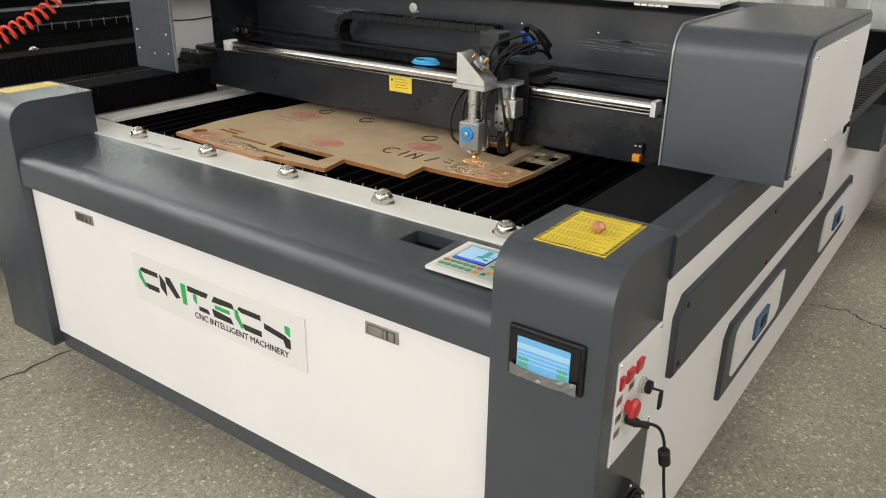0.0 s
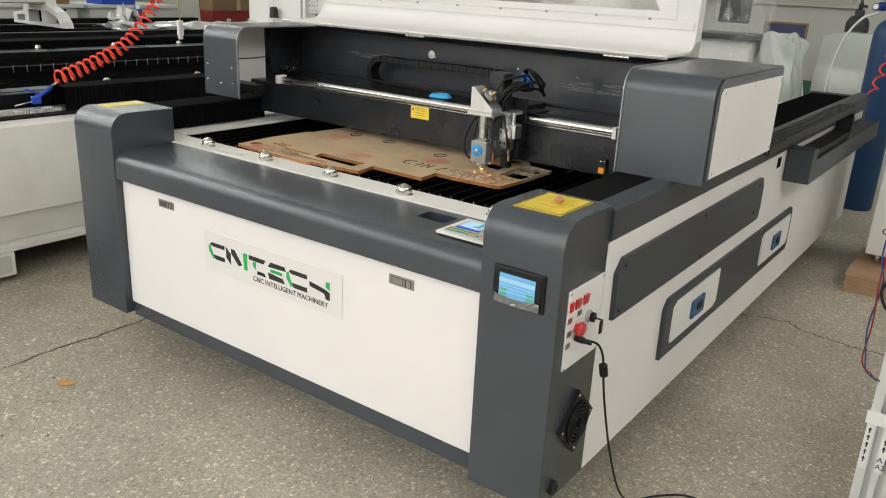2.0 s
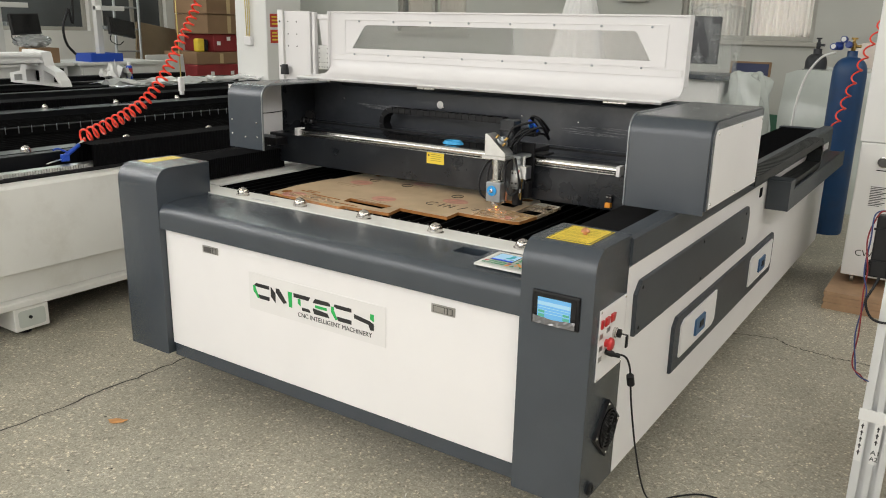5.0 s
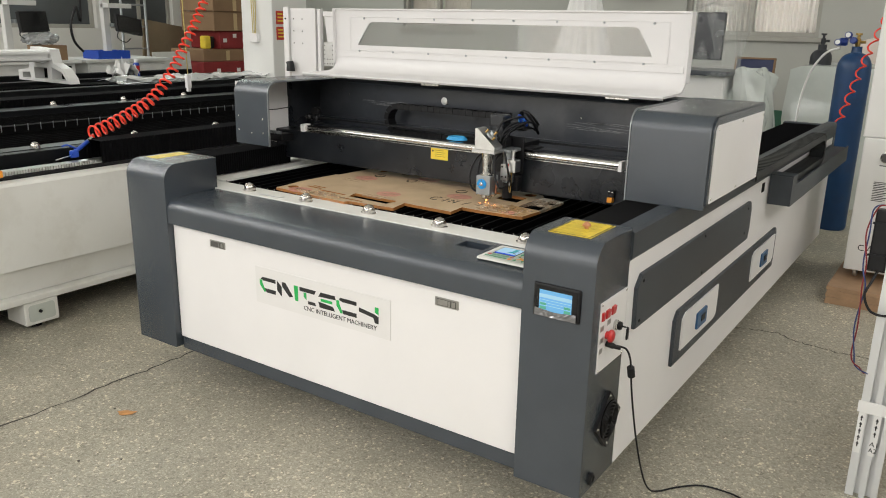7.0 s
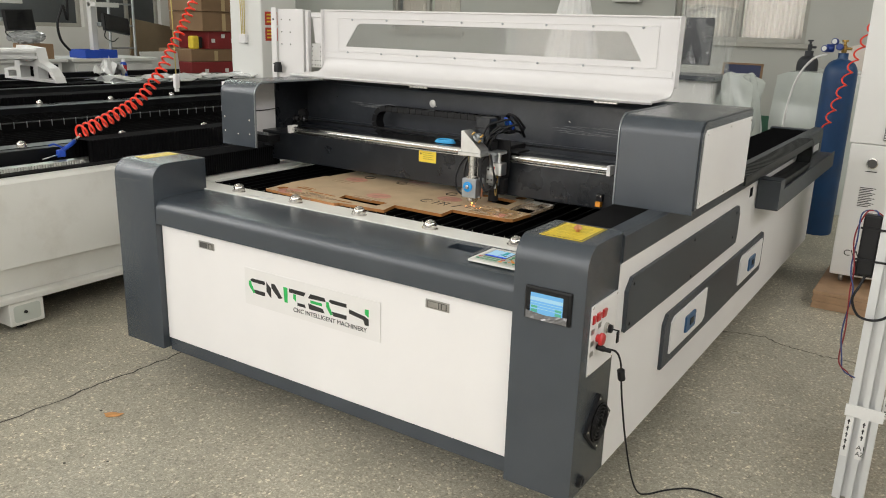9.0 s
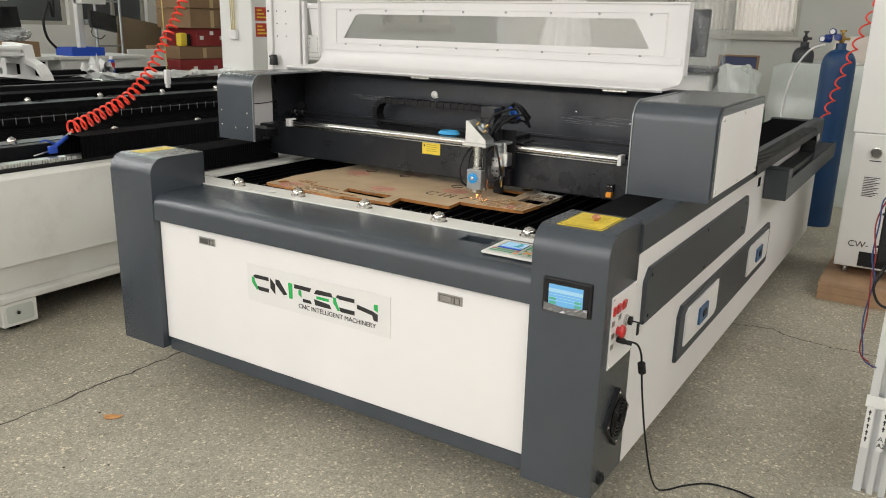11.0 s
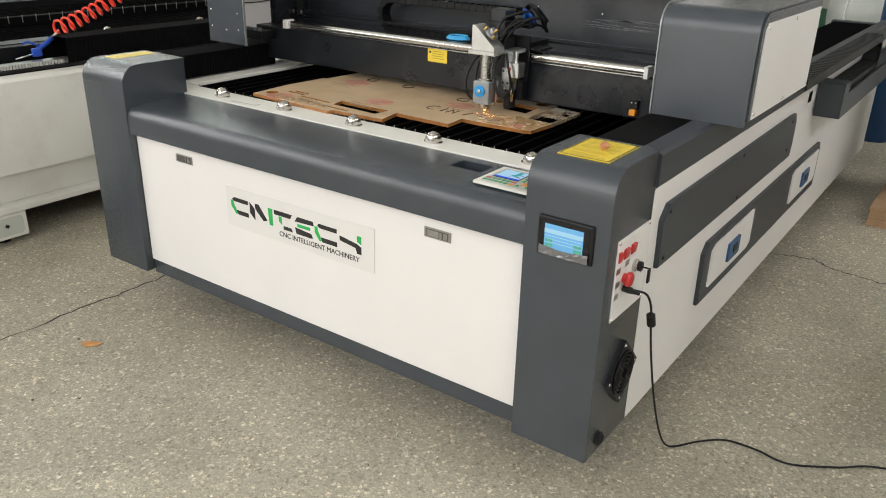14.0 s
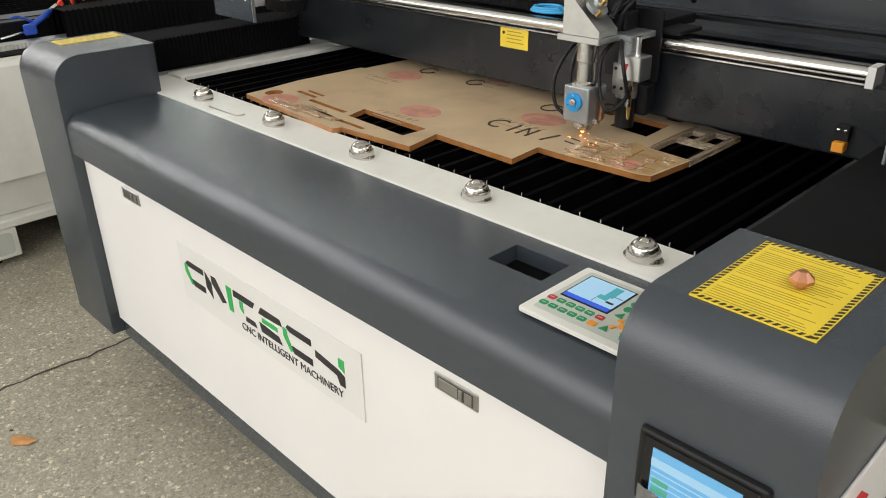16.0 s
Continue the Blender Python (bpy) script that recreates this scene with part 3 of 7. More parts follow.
text_mesh("lettering", "CNC INTELLIGENT MACHINERY", 0.0225, M_INK, sticker, pose(-1.062, -0.0026, 0.4525, 90, 0, 0), width=0.318, label="small black capital lettering")

# ball casters on the front strip
def ball_caster(parent, x, y, z, name="ball_caster"):
    bm = bmesh.new()
    prism(bm, [(x + 0.031 * math.cos(a) * (1.0 if abs(math.cos(a)) > 0.5 else 0.8), y + 0.02 * math.sin(a)) for a in [2 * math.pi * i / 20 for i in range(20)]], "z", z, z + 0.003)
    lathe(bm, (x, y, z + 0.003), (0, 0, 1), [(0.0240, 0), (0.0240, 0.0095), (0.0212, 0.0100), (0.0208, 0.0155), (0.0185, 0.0190), (0.0158, 0.0195), (0.0155, 0.0225), (0.0125, 0.0250), (0.0098, 0.0252)], 24)
    bmesh.ops.create_uvsphere(bm, u_segments=14, v_segments=8, radius=0.0105, matrix=Matrix.Translation((x, y, z + 0.0215)))
    return part(name, bm, M_CASTER, parent, "polished steel ball caster", smooth=True)


for _x in (-1.598, -1.295, -0.992, -0.689, -0.366):
    ball_caster(cutter, _x, 0.260, 0.7535)
part("stop_pin", tube(bmesh.new(), [(-1.52, 0.232, 0.7555), (-1.42, 0.236, 0.7555), (-1.408, 0.236, 0.7555), (-1.402, 0.254, 0.7555)], 0.0018, 6), M_ALU, cutter)

# keypad: a cream raised frame round a grey membrane with printed keys
KX0, KX1, KY0, KY1 = -0.404, -0.2125, 0.034, 0.182
_bm = prism(bmesh.new(), rounded(KX0, KX1, KY0, KY1, 0.006), "z", 0.7505, 0.7560)
bmesh.ops.bevel(_bm, geom=[e for e in _bm.edges if all(abs(v.co.z - 0.7560) < 1e-5 for v in e.verts)], offset=0.0015, segments=2, affect="EDGES")
keypad = part("keypad", _bm, M_CREAM, cutter, "cream framed control keypad with coloured keys")
ZK = 0.7568
part("membrane", prism(bmesh.new(), rounded(KX0 + 0.013, KX1, KY0 + 0.014, KY1 - 0.010, 0.004), "z", 0.7558, 0.7564), M_KEYB, keypad, "grey keypad membrane")
part("display_bezel", box(-0.378, -0.289, 0.094, 0.163, 0.7562, ZK + 0.0004), M_GLOSSB, keypad)
part("display", box(-0.375, -0.292, 0.105, 0.160, ZK, ZK + 0.0012), M_SCRL, keypad, "lit pale blue display")
part("display_bar", box(-0.375, -0.292, 0.0965, 0.1045, ZK, ZK + 0.0012), M_SCRD, keypad)
part("display_block", box(-0.323, -0.308, 0.128, 0.155, ZK + 0.0012, ZK + 0.0017), M_SCRT, keypad)
part("display_block", box(-0.330, -0.312, 0.118, 0.1275, ZK + 0.0012, ZK + 0.0017), M_SCRT, keypad)
part("display_block", box(-0.310, -0.297, 0.114, 0.118, ZK + 0.0012, ZK + 0.0017), M_INK, keypad)
for _a in ((-0.330, -0.3292, 0.106, 0.117), (-0.308, -0.294, 0.1325, 0.1333)):
    part("display_rule", box(*_a, ZK + 0.0012, ZK + 0.0016), M_INK, keypad)


def key(x, y, w, h, m, name="key"):
    part(name, prism(bmesh.new(), rounded(x - w / 2, x + w / 2, y - h / 2, y + h / 2, 0.0022, 2), "z", 0.7562, ZK + 0.0006), m, keypad)
    if m in (M_KGREEN, M_RED):
        part("key_caption", box(x - w * 0.28, x + w * 0.28, y - 0.0006, y + 0.0006, ZK + 0.0005, ZK + 0.0008), M_KEYB, keypad)


def shaped_key(x, y, radius, sides, turn, m):
    part("key", prism(bmesh.new(), [(x + radius * math.cos(radians(turn + 360 * i / sides)), y + radius * math.sin(radians(turn + 360 * i / sides))) for i in range(sides)], "z", 0.7562, ZK + 0.0006), m, keypad)


key(-0.381, 0.0815, 0.014, 0.0095, M_RED)
for _c in range(4):
    key(-0.363 + _c * 0.0178, 0.0815, 0.014, 0.0095, M_KGREEN)
key(-0.2905, 0.0815, 0.014, 0.0095, M_RED)
for _c in range(5):
    key(-0.381 + _c * 0.0181, 0.0640, 0.014, 0.0095, M_KGREEN)
key(-0.2895, 0.0640, 0.0135, 0.0110, M_ORANGE)
for _c in range(3):
    for _r in range(4):
        shaped_key(-0.2735 + _c * 0.018, 0.1205 + _r * 0.0163, 0.0064, 14, 0, M_KGREEN)
for _x, _y, _t in ((-0.268, 0.064, 90), (-0.271, 0.1015, 200), (-0.236, 0.064, 30), (-0.234, 0.1015, -20)):
    shaped_key(_x, _y, 0.0085, 3, _t, M_KGREEN)
shaped_key(-0.252, 0.083, 0.0062, 8, 0, M_ORANGE)
for _t in (45, 135, 225, 315):
    shaped_key(-0.252 + 0.0135 * math.cos(radians(_t)), 0.083 + 0.0125 * math.sin(radians(_t)), 0.0066, 3, _t + 180, M_ORANGE)

# the printed columns stand closer than the rows
for _ch in keypad.children:
    if not _ch.name.startswith("membrane"):
        _ch.data.transform(Matrix.Translation((KX0, 0, 0)) @ Matrix.Diagonal((0.81, 1, 1, 1)) @ Matrix.Translation((-KX0, 0, 0)))

# touch screen on the pillar
scr = part("touch_screen", box(-0.170, -0.034, -0.054, -0.040, 0.655, 0.748, 0.004, 2), M_BLACK, cutter, "black framed lit touch screen")
part("screen_glass", box(-0.162, -0.042, -0.0555, -0.0535, 0.662, 0.741), M_GLOSSB, scr)
part("screen_display", box(-0.151, -0.057, -0.0568, -0.0553, 0.674, 0.732), M_SCR, scr, "lit blue menu display")
part("screen_band", box(-0.151, -0.057, -0.0574, -0.0566, 0.711, 0.721), M_SCRL, scr)
for _z in (0.6895, 0.697, 0.7045):
    part("screen_rule", box(-0.149, -0.059, -0.0574, -0.0566, _z, _z + 0.0012), M_SCRL, scr)
for _x, _z in ((-0.148, 0.679), (-0.148, 0.690), (-0.078, 0.679), (-0.078, 0.690)):
    part("screen_button", box(_x, _x + 0.018, -0.0574, -0.0566, _z, _z + 0.008), M_SCRG, scr)
_bm = bmesh.new()
_rnd = random.Random(4)
_g = [[_bm.verts.new((-0.162 + 0.12 * i / 14, -0.0585 - _rnd.uniform(0, 0.003), 0.660 + 0.016 * j / 3 + 0.012 * abs(i - 7) / 14 * (j / 3))) for j in range(4)] for i in range(15)]
for i in range(14):
    for j in range(3):
        _bm.faces.new((_g[i][j], _g[i + 1][j], _g[i + 1][j + 1], _g[i][j + 1]))
part("protective_film", _bm, M_FILM, scr, "crumpled clear protective film")

scr.location.y = 0.005

# warning label on the pillar top, with the copper nozzle resting on it
lab = part("warning_label", box(-0.168, -0.044, 0.012, 0.178, 0.8735, 0.8752), M_YLABEL, cutter, "yellow warning label with striped border")
for _k in range(2):
    for _i in range(22):
        _y = 0.0135 + _i * 0.0075
        _x = (-0.167, -0.0505)[_k]
        part("stripe", prism(bmesh.new(), [(_x, _y), (_x + 0.0055, _y + 0.003), (_x + 0.0055, _y + 0.0066), (_x, _y + 0.0036)], "z", 0.8750, 0.8756), M_INK, lab)
    for _i in range(15):
        _x = -0.160 + _i * 0.0075
        _y = (0.0128, 0.1715)[_k]
        part("stripe", prism(bmesh.new(), [(_x, _y), (_x + 0.0036, _y), (_x + 0.0066, _y + 0.0055), (_x + 0.003, _y + 0.0055)], "z", 0.8750, 0.8756), M_INK, lab)
_rnd = random.Random(7)
for _i in range(30):
    _y = 0.164 - _i * 0.0049
    if _i in (2, 9, 17, 23):
        continue
    part("text_line", box(-0.157, -0.056 - _rnd.uniform(0, 0.028), _y, _y + 0.0014, 0.8749, 0.8753), M_INKY, lab)
lab2 = part("warning_label", box(-1.950, -1.888, 0.055, 0.212, 0.8735, 0.8752), M_YLABEL, cutter, "small yellow warning label")
for _i in range(4):
    part("text_line", box(-1.942 + _i * 0.0135, -1.939 + _i * 0.0135, 0.065, 0.200 - 0.012 * (_i % 2), 0.8749, 0.8754), M_INKY, lab2)

# switch plate on the pillar's flank
plate = part("switch_plate", box(0.0, 0.004, 0.002, 0.180, 0.508, 0.708, 0.001, 1), M_WHITE, cutter, "white switch plate with red switches")
for _y in (0.014, 0.046, 0.085):
    _w = 0.006 if _y < 0.02 else 0.011
    _z = 0.668
    _bm = prism(bmesh.new(), [(0.002, _z - 0.013), (0.008, _z - 0.011), (0.011, _z + 0.012), (0.002, _z + 0.012)], "y", _y - _w, _y + _w)
    part("rocker_switch", _bm, M_RED, plate, "red rocker switch")
for _y, _z in ((0.014, 0.634), (0.060, 0.640), (0.016, 0.600), (0.016, 0.570)):
    part("switch_caption", box(0.004, 0.0046, _y - 0.010, _y + 0.012, _z - 0.007, _z + 0.007), M_LATCH, plate)
part("emergency_stop", lathe(bmesh.new(), (0.004, 0.050, 0.606), (1, 0, 0), [(0.011, 0), (0.011, 0.008), (0.0175, 0.010), (0.018, 0.015), (0.0145, 0.020), (0.005, 0.022)], 24), M_RED, plate, "red mushroom emergency stop button", smooth=True)
part("key_switch", lathe(bmesh.new(), (0.004, 0.108, 0.618), (1, 0, 0), [(0.015, 0), (0.015, 0.006), (0.012, 0.008), (0.012, 0.010), (0.006, 0.0105)], 20), M_STEEL, plate, smooth=True)
part("key_switch_collar", lathe(bmesh.new(), (0.0142, 0.108, 0.618), (1, 0, 0), [(0.012, 0), (0.012, 0.008), (0.007, 0.009)], 18), M_BLACK, plate)
part("key", add_box(add_cyl(bmesh.new(), (0.022, 0.108, 0.618), (0.042, 0.112, 0.616), 0.0022, seg=8), 0.036, 0.041, 0.106, 0.120, 0.580, 0.6145, 0.002, 1), M_BLACK, plate, "small black key with fob")
for _y, _z in ((0.008, 0.702), (0.174, 0.702), (0.008, 0.514), (0.174, 0.514)):
    part("screw", lathe(bmesh.new(), (0.004, _y, _z), (1, 0, 0), [(0.004, 0), (0.003, 0.0015), (0.001, 0.002)], 10), M_STEEL, plate)

# fan guard, turned on its corner
_fc = Vector((0.004, 0.105, 0.333))
_bm = bmesh.new()
_sq = [(_fc.y + 0.088 * math.cos(radians(a)), _fc.z + 0.088 * math.sin(radians(a))) for a in (0, 90, 180, 270)]
prism(_bm, _sq, "x", 0.0, 0.010)
fan = part("cooling_fan", _bm, M_BLACK, cutter, "black square cooling fan turned on its corner")
for _r in (0.016, 0.026, 0.036, 0.046, 0.055):
    part("guard_ring", tube(bmesh.new(), [(0.014, _fc.y + _r * math.cos(2 * math.pi * i / 28), _fc.z + _r * math.sin(2 * math.pi * i / 28)) for i in range(29)], 0.0017, 6), M_BLACK, fan)
part("fan_hub", lathe(bmesh.new(), (0.010, _fc.y, _fc.z), (1, 0, 0), [(0.058, 0), (0.057, 0.001), (0.012, 0.0015), (0.011, 0.006)], 28), M_BED, fan)
for _a in range(4):
    _d = Vector((0, math.cos(radians(45 + 90 * _a)), math.sin(radians(45 + 90 * _a))))
    part("guard_spoke", cyl(_fc + Vector((0.010, 0, 0)) + _d * 0.012, _fc + Vector((0.010, 0, 0)) + _d * 0.060, 0.0017, seg=6), M_BLACK, fan)
    _e = _fc + Vector((0.006, 0, 0)) + Vector((0, math.cos(radians(90 * _a)), math.sin(radians(90 * _a)))) * 0.074
    part("screw", lathe(bmesh.new(), _e, (1, 0, 0), [(0.004, 0), (0.003, 0.002), (0.001, 0.0025)], 10), M_STEEL, fan)


# side cover plates and access doors
def side_cover(y0, y1, z0, z1, ch):
    pr = [(y0 + ch * 0.15, z0), (y1 - ch * 0.4, z0), (y1, z0 + ch * 1.2), (y1, z1 - ch), (y1 - ch * 0.6, z1), (y0 + ch, z1), (y0, z1 - ch)]
    bm = prism(bmesh.new(), pr, "x", 0.0, 0.012)
    bmesh.ops.bevel(bm, geom=[e for e in bm.edges if abs(e.verts[0].co.x - 0.012) < 1e-5 and abs(e.verts[1].co.x - 0.012) < 1e-5], offset=0.002, segments=2, affect="EDGES")
    return bm


cov = part("side_cover", side_cover(0.242, 1.535, 0.560, 0.722, 0.035), M_GREYF, cutter, "long dark grey cover plate")
for _y, _z in ((0.285, 0.70), (0.275, 0.58), (0.88, 0.708), (0.88, 0.575), (1.47, 0.70), (1.45, 0.60)):
    part("screw", lathe(bmesh.new(), (0.012, _y, _z), (1, 0, 0), [(0.006, 0), (0.005, 0.002), (0.002, 0.003)], 10), M_BLACK, cov)
cov2 = part("side_cover", side_cover(0.640, 2.125, 0.297, 0.492, 0.03), M_GREYF, cutter, "long dark grey cover plate with two doors")
for _y0, _y1 in ((0.705, 1.125), (1.655, 2.075)):
    _bm = prism(bmesh.new(), [(_y0, 0.338), (_y1 - 0.03, 0.338), (_y1, 0.352), (_y1, 0.468), (_y0 + 0.03, 0.468), (_y0, 0.452)], "x", 0.012, 0.018)
    part("access_door", _bm, M_WHITE, cov2, "small white access door")
    _c = (_y0 + _y1) / 2
    part("door_lock", box(0.018, 0.024, _c - 0.058, _c + 0.058, 0.366, 0.428, 0.006, 2), M_LOCK, cov2, "blue flush door lock")
    part("lock_button", box(0.024, 0.0265, _c - 0.012, _c + 0.03, 0.385, 0.41, 0.001, 1), M_BLACK, cov2)
# black patch paints the dark of a hole; the panel is not cut
part("cable_opening", box(-0.002, 0.0015, 1.725, 1.775, 0.722, 0.762), M_BED, cutter, "black patch painting the dark of a square cable hole")

# cable tray and drag chain along the side, the chain lying on a raised shelf in the tray
_bm = add_box(bmesh.new(), 0.004, 0.100, 1.86, 3.48, 0.652, 0.660)
add_box(_bm, 0.094, 0.100, 1.86, 3.48, 0.660, 0.740)
add_box(_bm, 0.004, 0.010, 1.86, 3.48, 0.660, 0.740)
add_box(_bm, 0.094, 0.100, 1.86, 1.945, 0.740, 0.782)
add_box(_bm, 0.004, 0.100, 1.852, 1.86, 0.652, 0.782)
tray = part("cable_tray", _bm, M_GREYF, cutter, "dark grey folded steel cable tray")
part("tray_cap", box(0.004, 0.1005, 1.8518, 1.945, 0.7822, 0.788, 0.002, 1), M_GREYF, tray)
part("tray_shelf", box(0.0105, 0.0785, 1.95, 3.5, 0.722, 0.728), M_GREYF, tray)
part("shelf_post", box(0.03, 0.06, 1.95, 3.4, 0.6605, 0.7215), M_GREYF, tray)
CH_R, CH_Z = 0.060, 0.812
M_CHAIN = mat("dark_nylon_chain", (0.013, 0.0145, 0.0145), 0.5, var=0.15, scale=40, spec=0.3)


def chain_pose(s):
    """Place and tilt along the chain: low run, bend, high run."""
    low, bend = 0.74, math.pi * CH_R
    if s < low:
        return 1.93 + s, CH_Z - CH_R, 0
    s -= low
    if s < bend:
        a = s / CH_R
        return 1.93 + low + CH_R * math.sin(a), CH_Z - CH_R * math.cos(a), math.degrees(a)
    s -= bend
    return 1.93 + low - s, CH_Z + CH_R, 180


_bm = bmesh.new()
add_box(_bm, 0.012, 0.082, -0.016, 0.016, 0.012, 0.015)
add_box(_bm, 0.012, 0.082, -0.011, 0.011, -0.021, -0.016, 0.002, 1)
add_box(_bm, 0.012, 0.018, -0.0185, 0.0185, -0.017, 0.015)
add_box(_bm, 0.076, 0.082, -0.0185, 0.0185, -0.017, 0.015)
_link = part("chain_link", _bm, M_CHAIN, tray)
_s = 0.0
while True:
    _y, _z, _t = chain_pose(_s)
    if _t == 180 and _y < 1.24:
        break
    if _s == 0.0:
        _o = _link
    else:
        _o = _link.copy()
        scene.collection.objects.link(_o)
    _o.matrix_basis = pose(0, _y, _z, _t, 0, 0)
    _s += 0.038


# ---- gantry, lid and laser head ----
gantry = part("gantry", box(-1.978, -0.176, 0.775, 0.90, 0.79, 0.918, 0.004, 1), M_BEAM, cutter, "black gantry beam with housings at both ends")


def housing(x0, x1, y0, y1, z0, z1, open_side, label):
    """A thin rounded cover: front, top, one closed flank."""
    r = 0.055
    outer = [(y0, z0), (y0, z1 - r)] + [(y0 + r * (1 - math.cos(radians(a))), z1 - r + r * math.sin(radians(a))) for a in range(9, 91, 9)] + [(y1, z1)]
    inner = [(y1, z1 - 0.006)] + [(y0 + 0.006 + (r - 0.006) * (1 - math.cos(radians(a))), z1 - r + (r - 0.006) * math.sin(radians(a))) for a in range(90, -1, -9)] + [(y0 + 0.006, z0)]
    bm = prism(bmesh.new(), outer + inner, "x", x0, x1)
    return part("housing", bm, M_GREY, gantry, label, smooth=True)


GZ0, GZ1 = 0.866, 1.152
hr = housing(-0.170, 0.080, 0.560, 1.20, GZ0, GZ1, "l", "rounded dark grey drive housing")
_r = 0.05
_side = [(1.20, GZ0 + 0.012), (0.572, GZ0 + 0.012), (0.572, GZ1 - 0.06)] + [(0.572 + _r * (1 - math.cos(radians(a))), GZ1 - 0.056 + _r * math.sin(radians(a))) for a in range(9, 91, 9)] + [(1.20, GZ1 - 0.006)]
part("flank_panel", prism(bmesh.new(), _side, "x", 0.074, 0.084), M_GREY, gantry, "grey flank of the drive housing")
part("flank_cover", prism(bmesh.new(), [(0.594, GZ0 + 0.016), (1.186, GZ0 + 0.016), (1.186, GZ1 - 0.030), (0.612, GZ1 - 0.030), (0.594, GZ1 - 0.046)], "x", 0.0838, 0.0865), M_WHITE, gantry, "white cover panel on the housing flank")
part("rear_panel", box(-0.170, 0.080, 1.194, 1.20, GZ0, GZ1 - 0.008), M_GREYF, gantry)
for _y, _z in ((0.62, GZ1 - 0.042), (0.606, GZ0 + 0.03), (0.89, GZ1 - 0.040), (0.89, GZ0 + 0.027), (1.172, GZ1 - 0.042), (1.172, GZ0 + 0.03)):
    part("screw", lathe(bmesh.new(), (0.0865, _y, _z), (1, 0, 0), [(0.0045, 0), (0.004, 0.0018), (0.001, 0.0022)], 10), M_STEEL, gantry)
part("housing_edge_trim", prism(bmesh.new(), [(0.556, GZ0), (0.556, GZ1 - 0.055)] + [(0.556 + 0.059 * (1 - math.cos(radians(a))), GZ1 - 0.055 + 0.059 * math.sin(radians(a))) for a in range(9, 91, 9)] + [(1.0, GZ1 + 0.004), (1.0, GZ1 - 0.004)] + [(0.564 + 0.051 * (1 - math.cos(radians(a))), GZ1 - 0.055 + 0.051 * math.sin(radians(a))) for a in range(90, 0, -9)] + [(0.564, GZ0)], "x", -0.1735, -0.170), M_ALUD, gantry, "light edging strip")
hl = housing(-1.985, -1.778, 0.545, 1.20, 0.876, 1.150, "r", "rounded dark grey end housing")
part("flank_panel", box(-1.989, -1.982, 0.556, 1.195, 0.88, 1.142), M_WHITE, gantry, "white flank panel of the end housing")
part("inner_plate", prism(bmesh.new(), [(0.556, 0.885), (0.86, 0.885), (0.86, 1.06), (0.84, 1.08), (0.76, 1.085), (0.75, 1.138), (0.60, 1.138), (0.556, 1.09)], "x", -1.981, -1.977), M_WHITE, gantry, "bare white inner plate")
part("inner_wire", tube(bmesh.new(), smooth_path([(-1.974, 0.57, 1.045), (-1.972, 0.66, 1.015), (-1.972, 0.76, 1.005), (-1.974, 0.87, 1.008)]), 0.002, 6), M_BLACK, gantry)
# dark sheet added over the white flank to darken the housing's inside
part("inner_backing", box(-1.981, -1.977, 0.862, 1.08, 0.885, 1.138), M_BEAM, gantry)
part("belt_clamp", box(-1.965, -1.86, 0.70, 0.772, 0.872, 0.905, 0.003, 1), M_BLACK, gantry)
for _i in range(6):
    part("clamp_tooth", box(-1.955 + _i * 0.015, -1.949 + _i * 0.015, 0.70, 0.712, 0.9055, 0.918), M_ALUD, gantry)
for _x in (-1.83, -1.785):
    part("end_buffer", lathe(bmesh.new(), (_x, 0.86, 0.975), (0, -1, 0), [(0.016, 0), (0.016, 0.02), (0.012, 0.024), (0.005, 0.026)], 16), M_GLOSSB, gantry, smooth=True)
part("housing_edge_trim", prism(bmesh.new(), [(0.541, 0.876), (0.541, 1.095)] + [(0.541 + 0.059 * (1 - math.cos(radians(a))), 1.095 + 0.059 * math.sin(radians(a))) for a in range(9, 91, 9)] + [(1.0, 1.154), (1.0, 1.146)] + [(0.549 + 0.051 * (1 - math.cos(radians(a))), 1.095 + 0.051 * math.sin(radians(a))) for a in range(90, 0, -9)] + [(0.549, 0.876)], "x", -1.778, -1.7745), M_ALUD, gantry, "light edging strip")
for _x, _z in ((-1.965, 0.935), (-1.965, 0.995), (-1.885, 0.925), (-1.815, 0.93), (-1.815, 0.99)):
    part("screw", lathe(bmesh.new(), (_x, 0.545, _z), (0, -1, 0), [(0.004, 0), (0.003, 0.0015), (0.001, 0.002)], 10), M_STEEL, gantry)
# carriages that carry the gantry on its rails
for _x0, _x1, _z in ((-0.27, -0.07, 0.823), (-2.03, -1.92, 0.849)):
    part("carriage", box(_x0, _x1, 0.80, 1.15, _z, 0.895, 0.004, 1), M_BEAM, gantry)
# rails, back panel, and small fittings
part("guide_rail", prism(bmesh.new(), [(0.80, 0.9225), (0.782, 0.9225)] + [(0.781 - 0.012 * math.sin(radians(a)), 0.935 - 0.0125 * math.cos(radians(a))) for a in range(12, 180, 12)] + [(0.782, 0.9475), (0.80, 0.9475)], "x", -1.782, -0.283), M_RAIL, gantry, "polished steel guide rail", smooth=True)
for _z0, _z1 in ((0.9185, 0.9215),):
    part("rail_track", box(-1.782, -0.283, 0.7665, 0.80, _z0, _z1), M_RAIL, gantry)
part("rail_end", box(-0.283, -0.270, 0.764, 0.804, 0.915, 0.95), M_WHITE, gantry)
part("rail_end", box(-1.80, -1.782, 0.758, 0.804, 0.919, 0.952), M_WHITE, gantry)
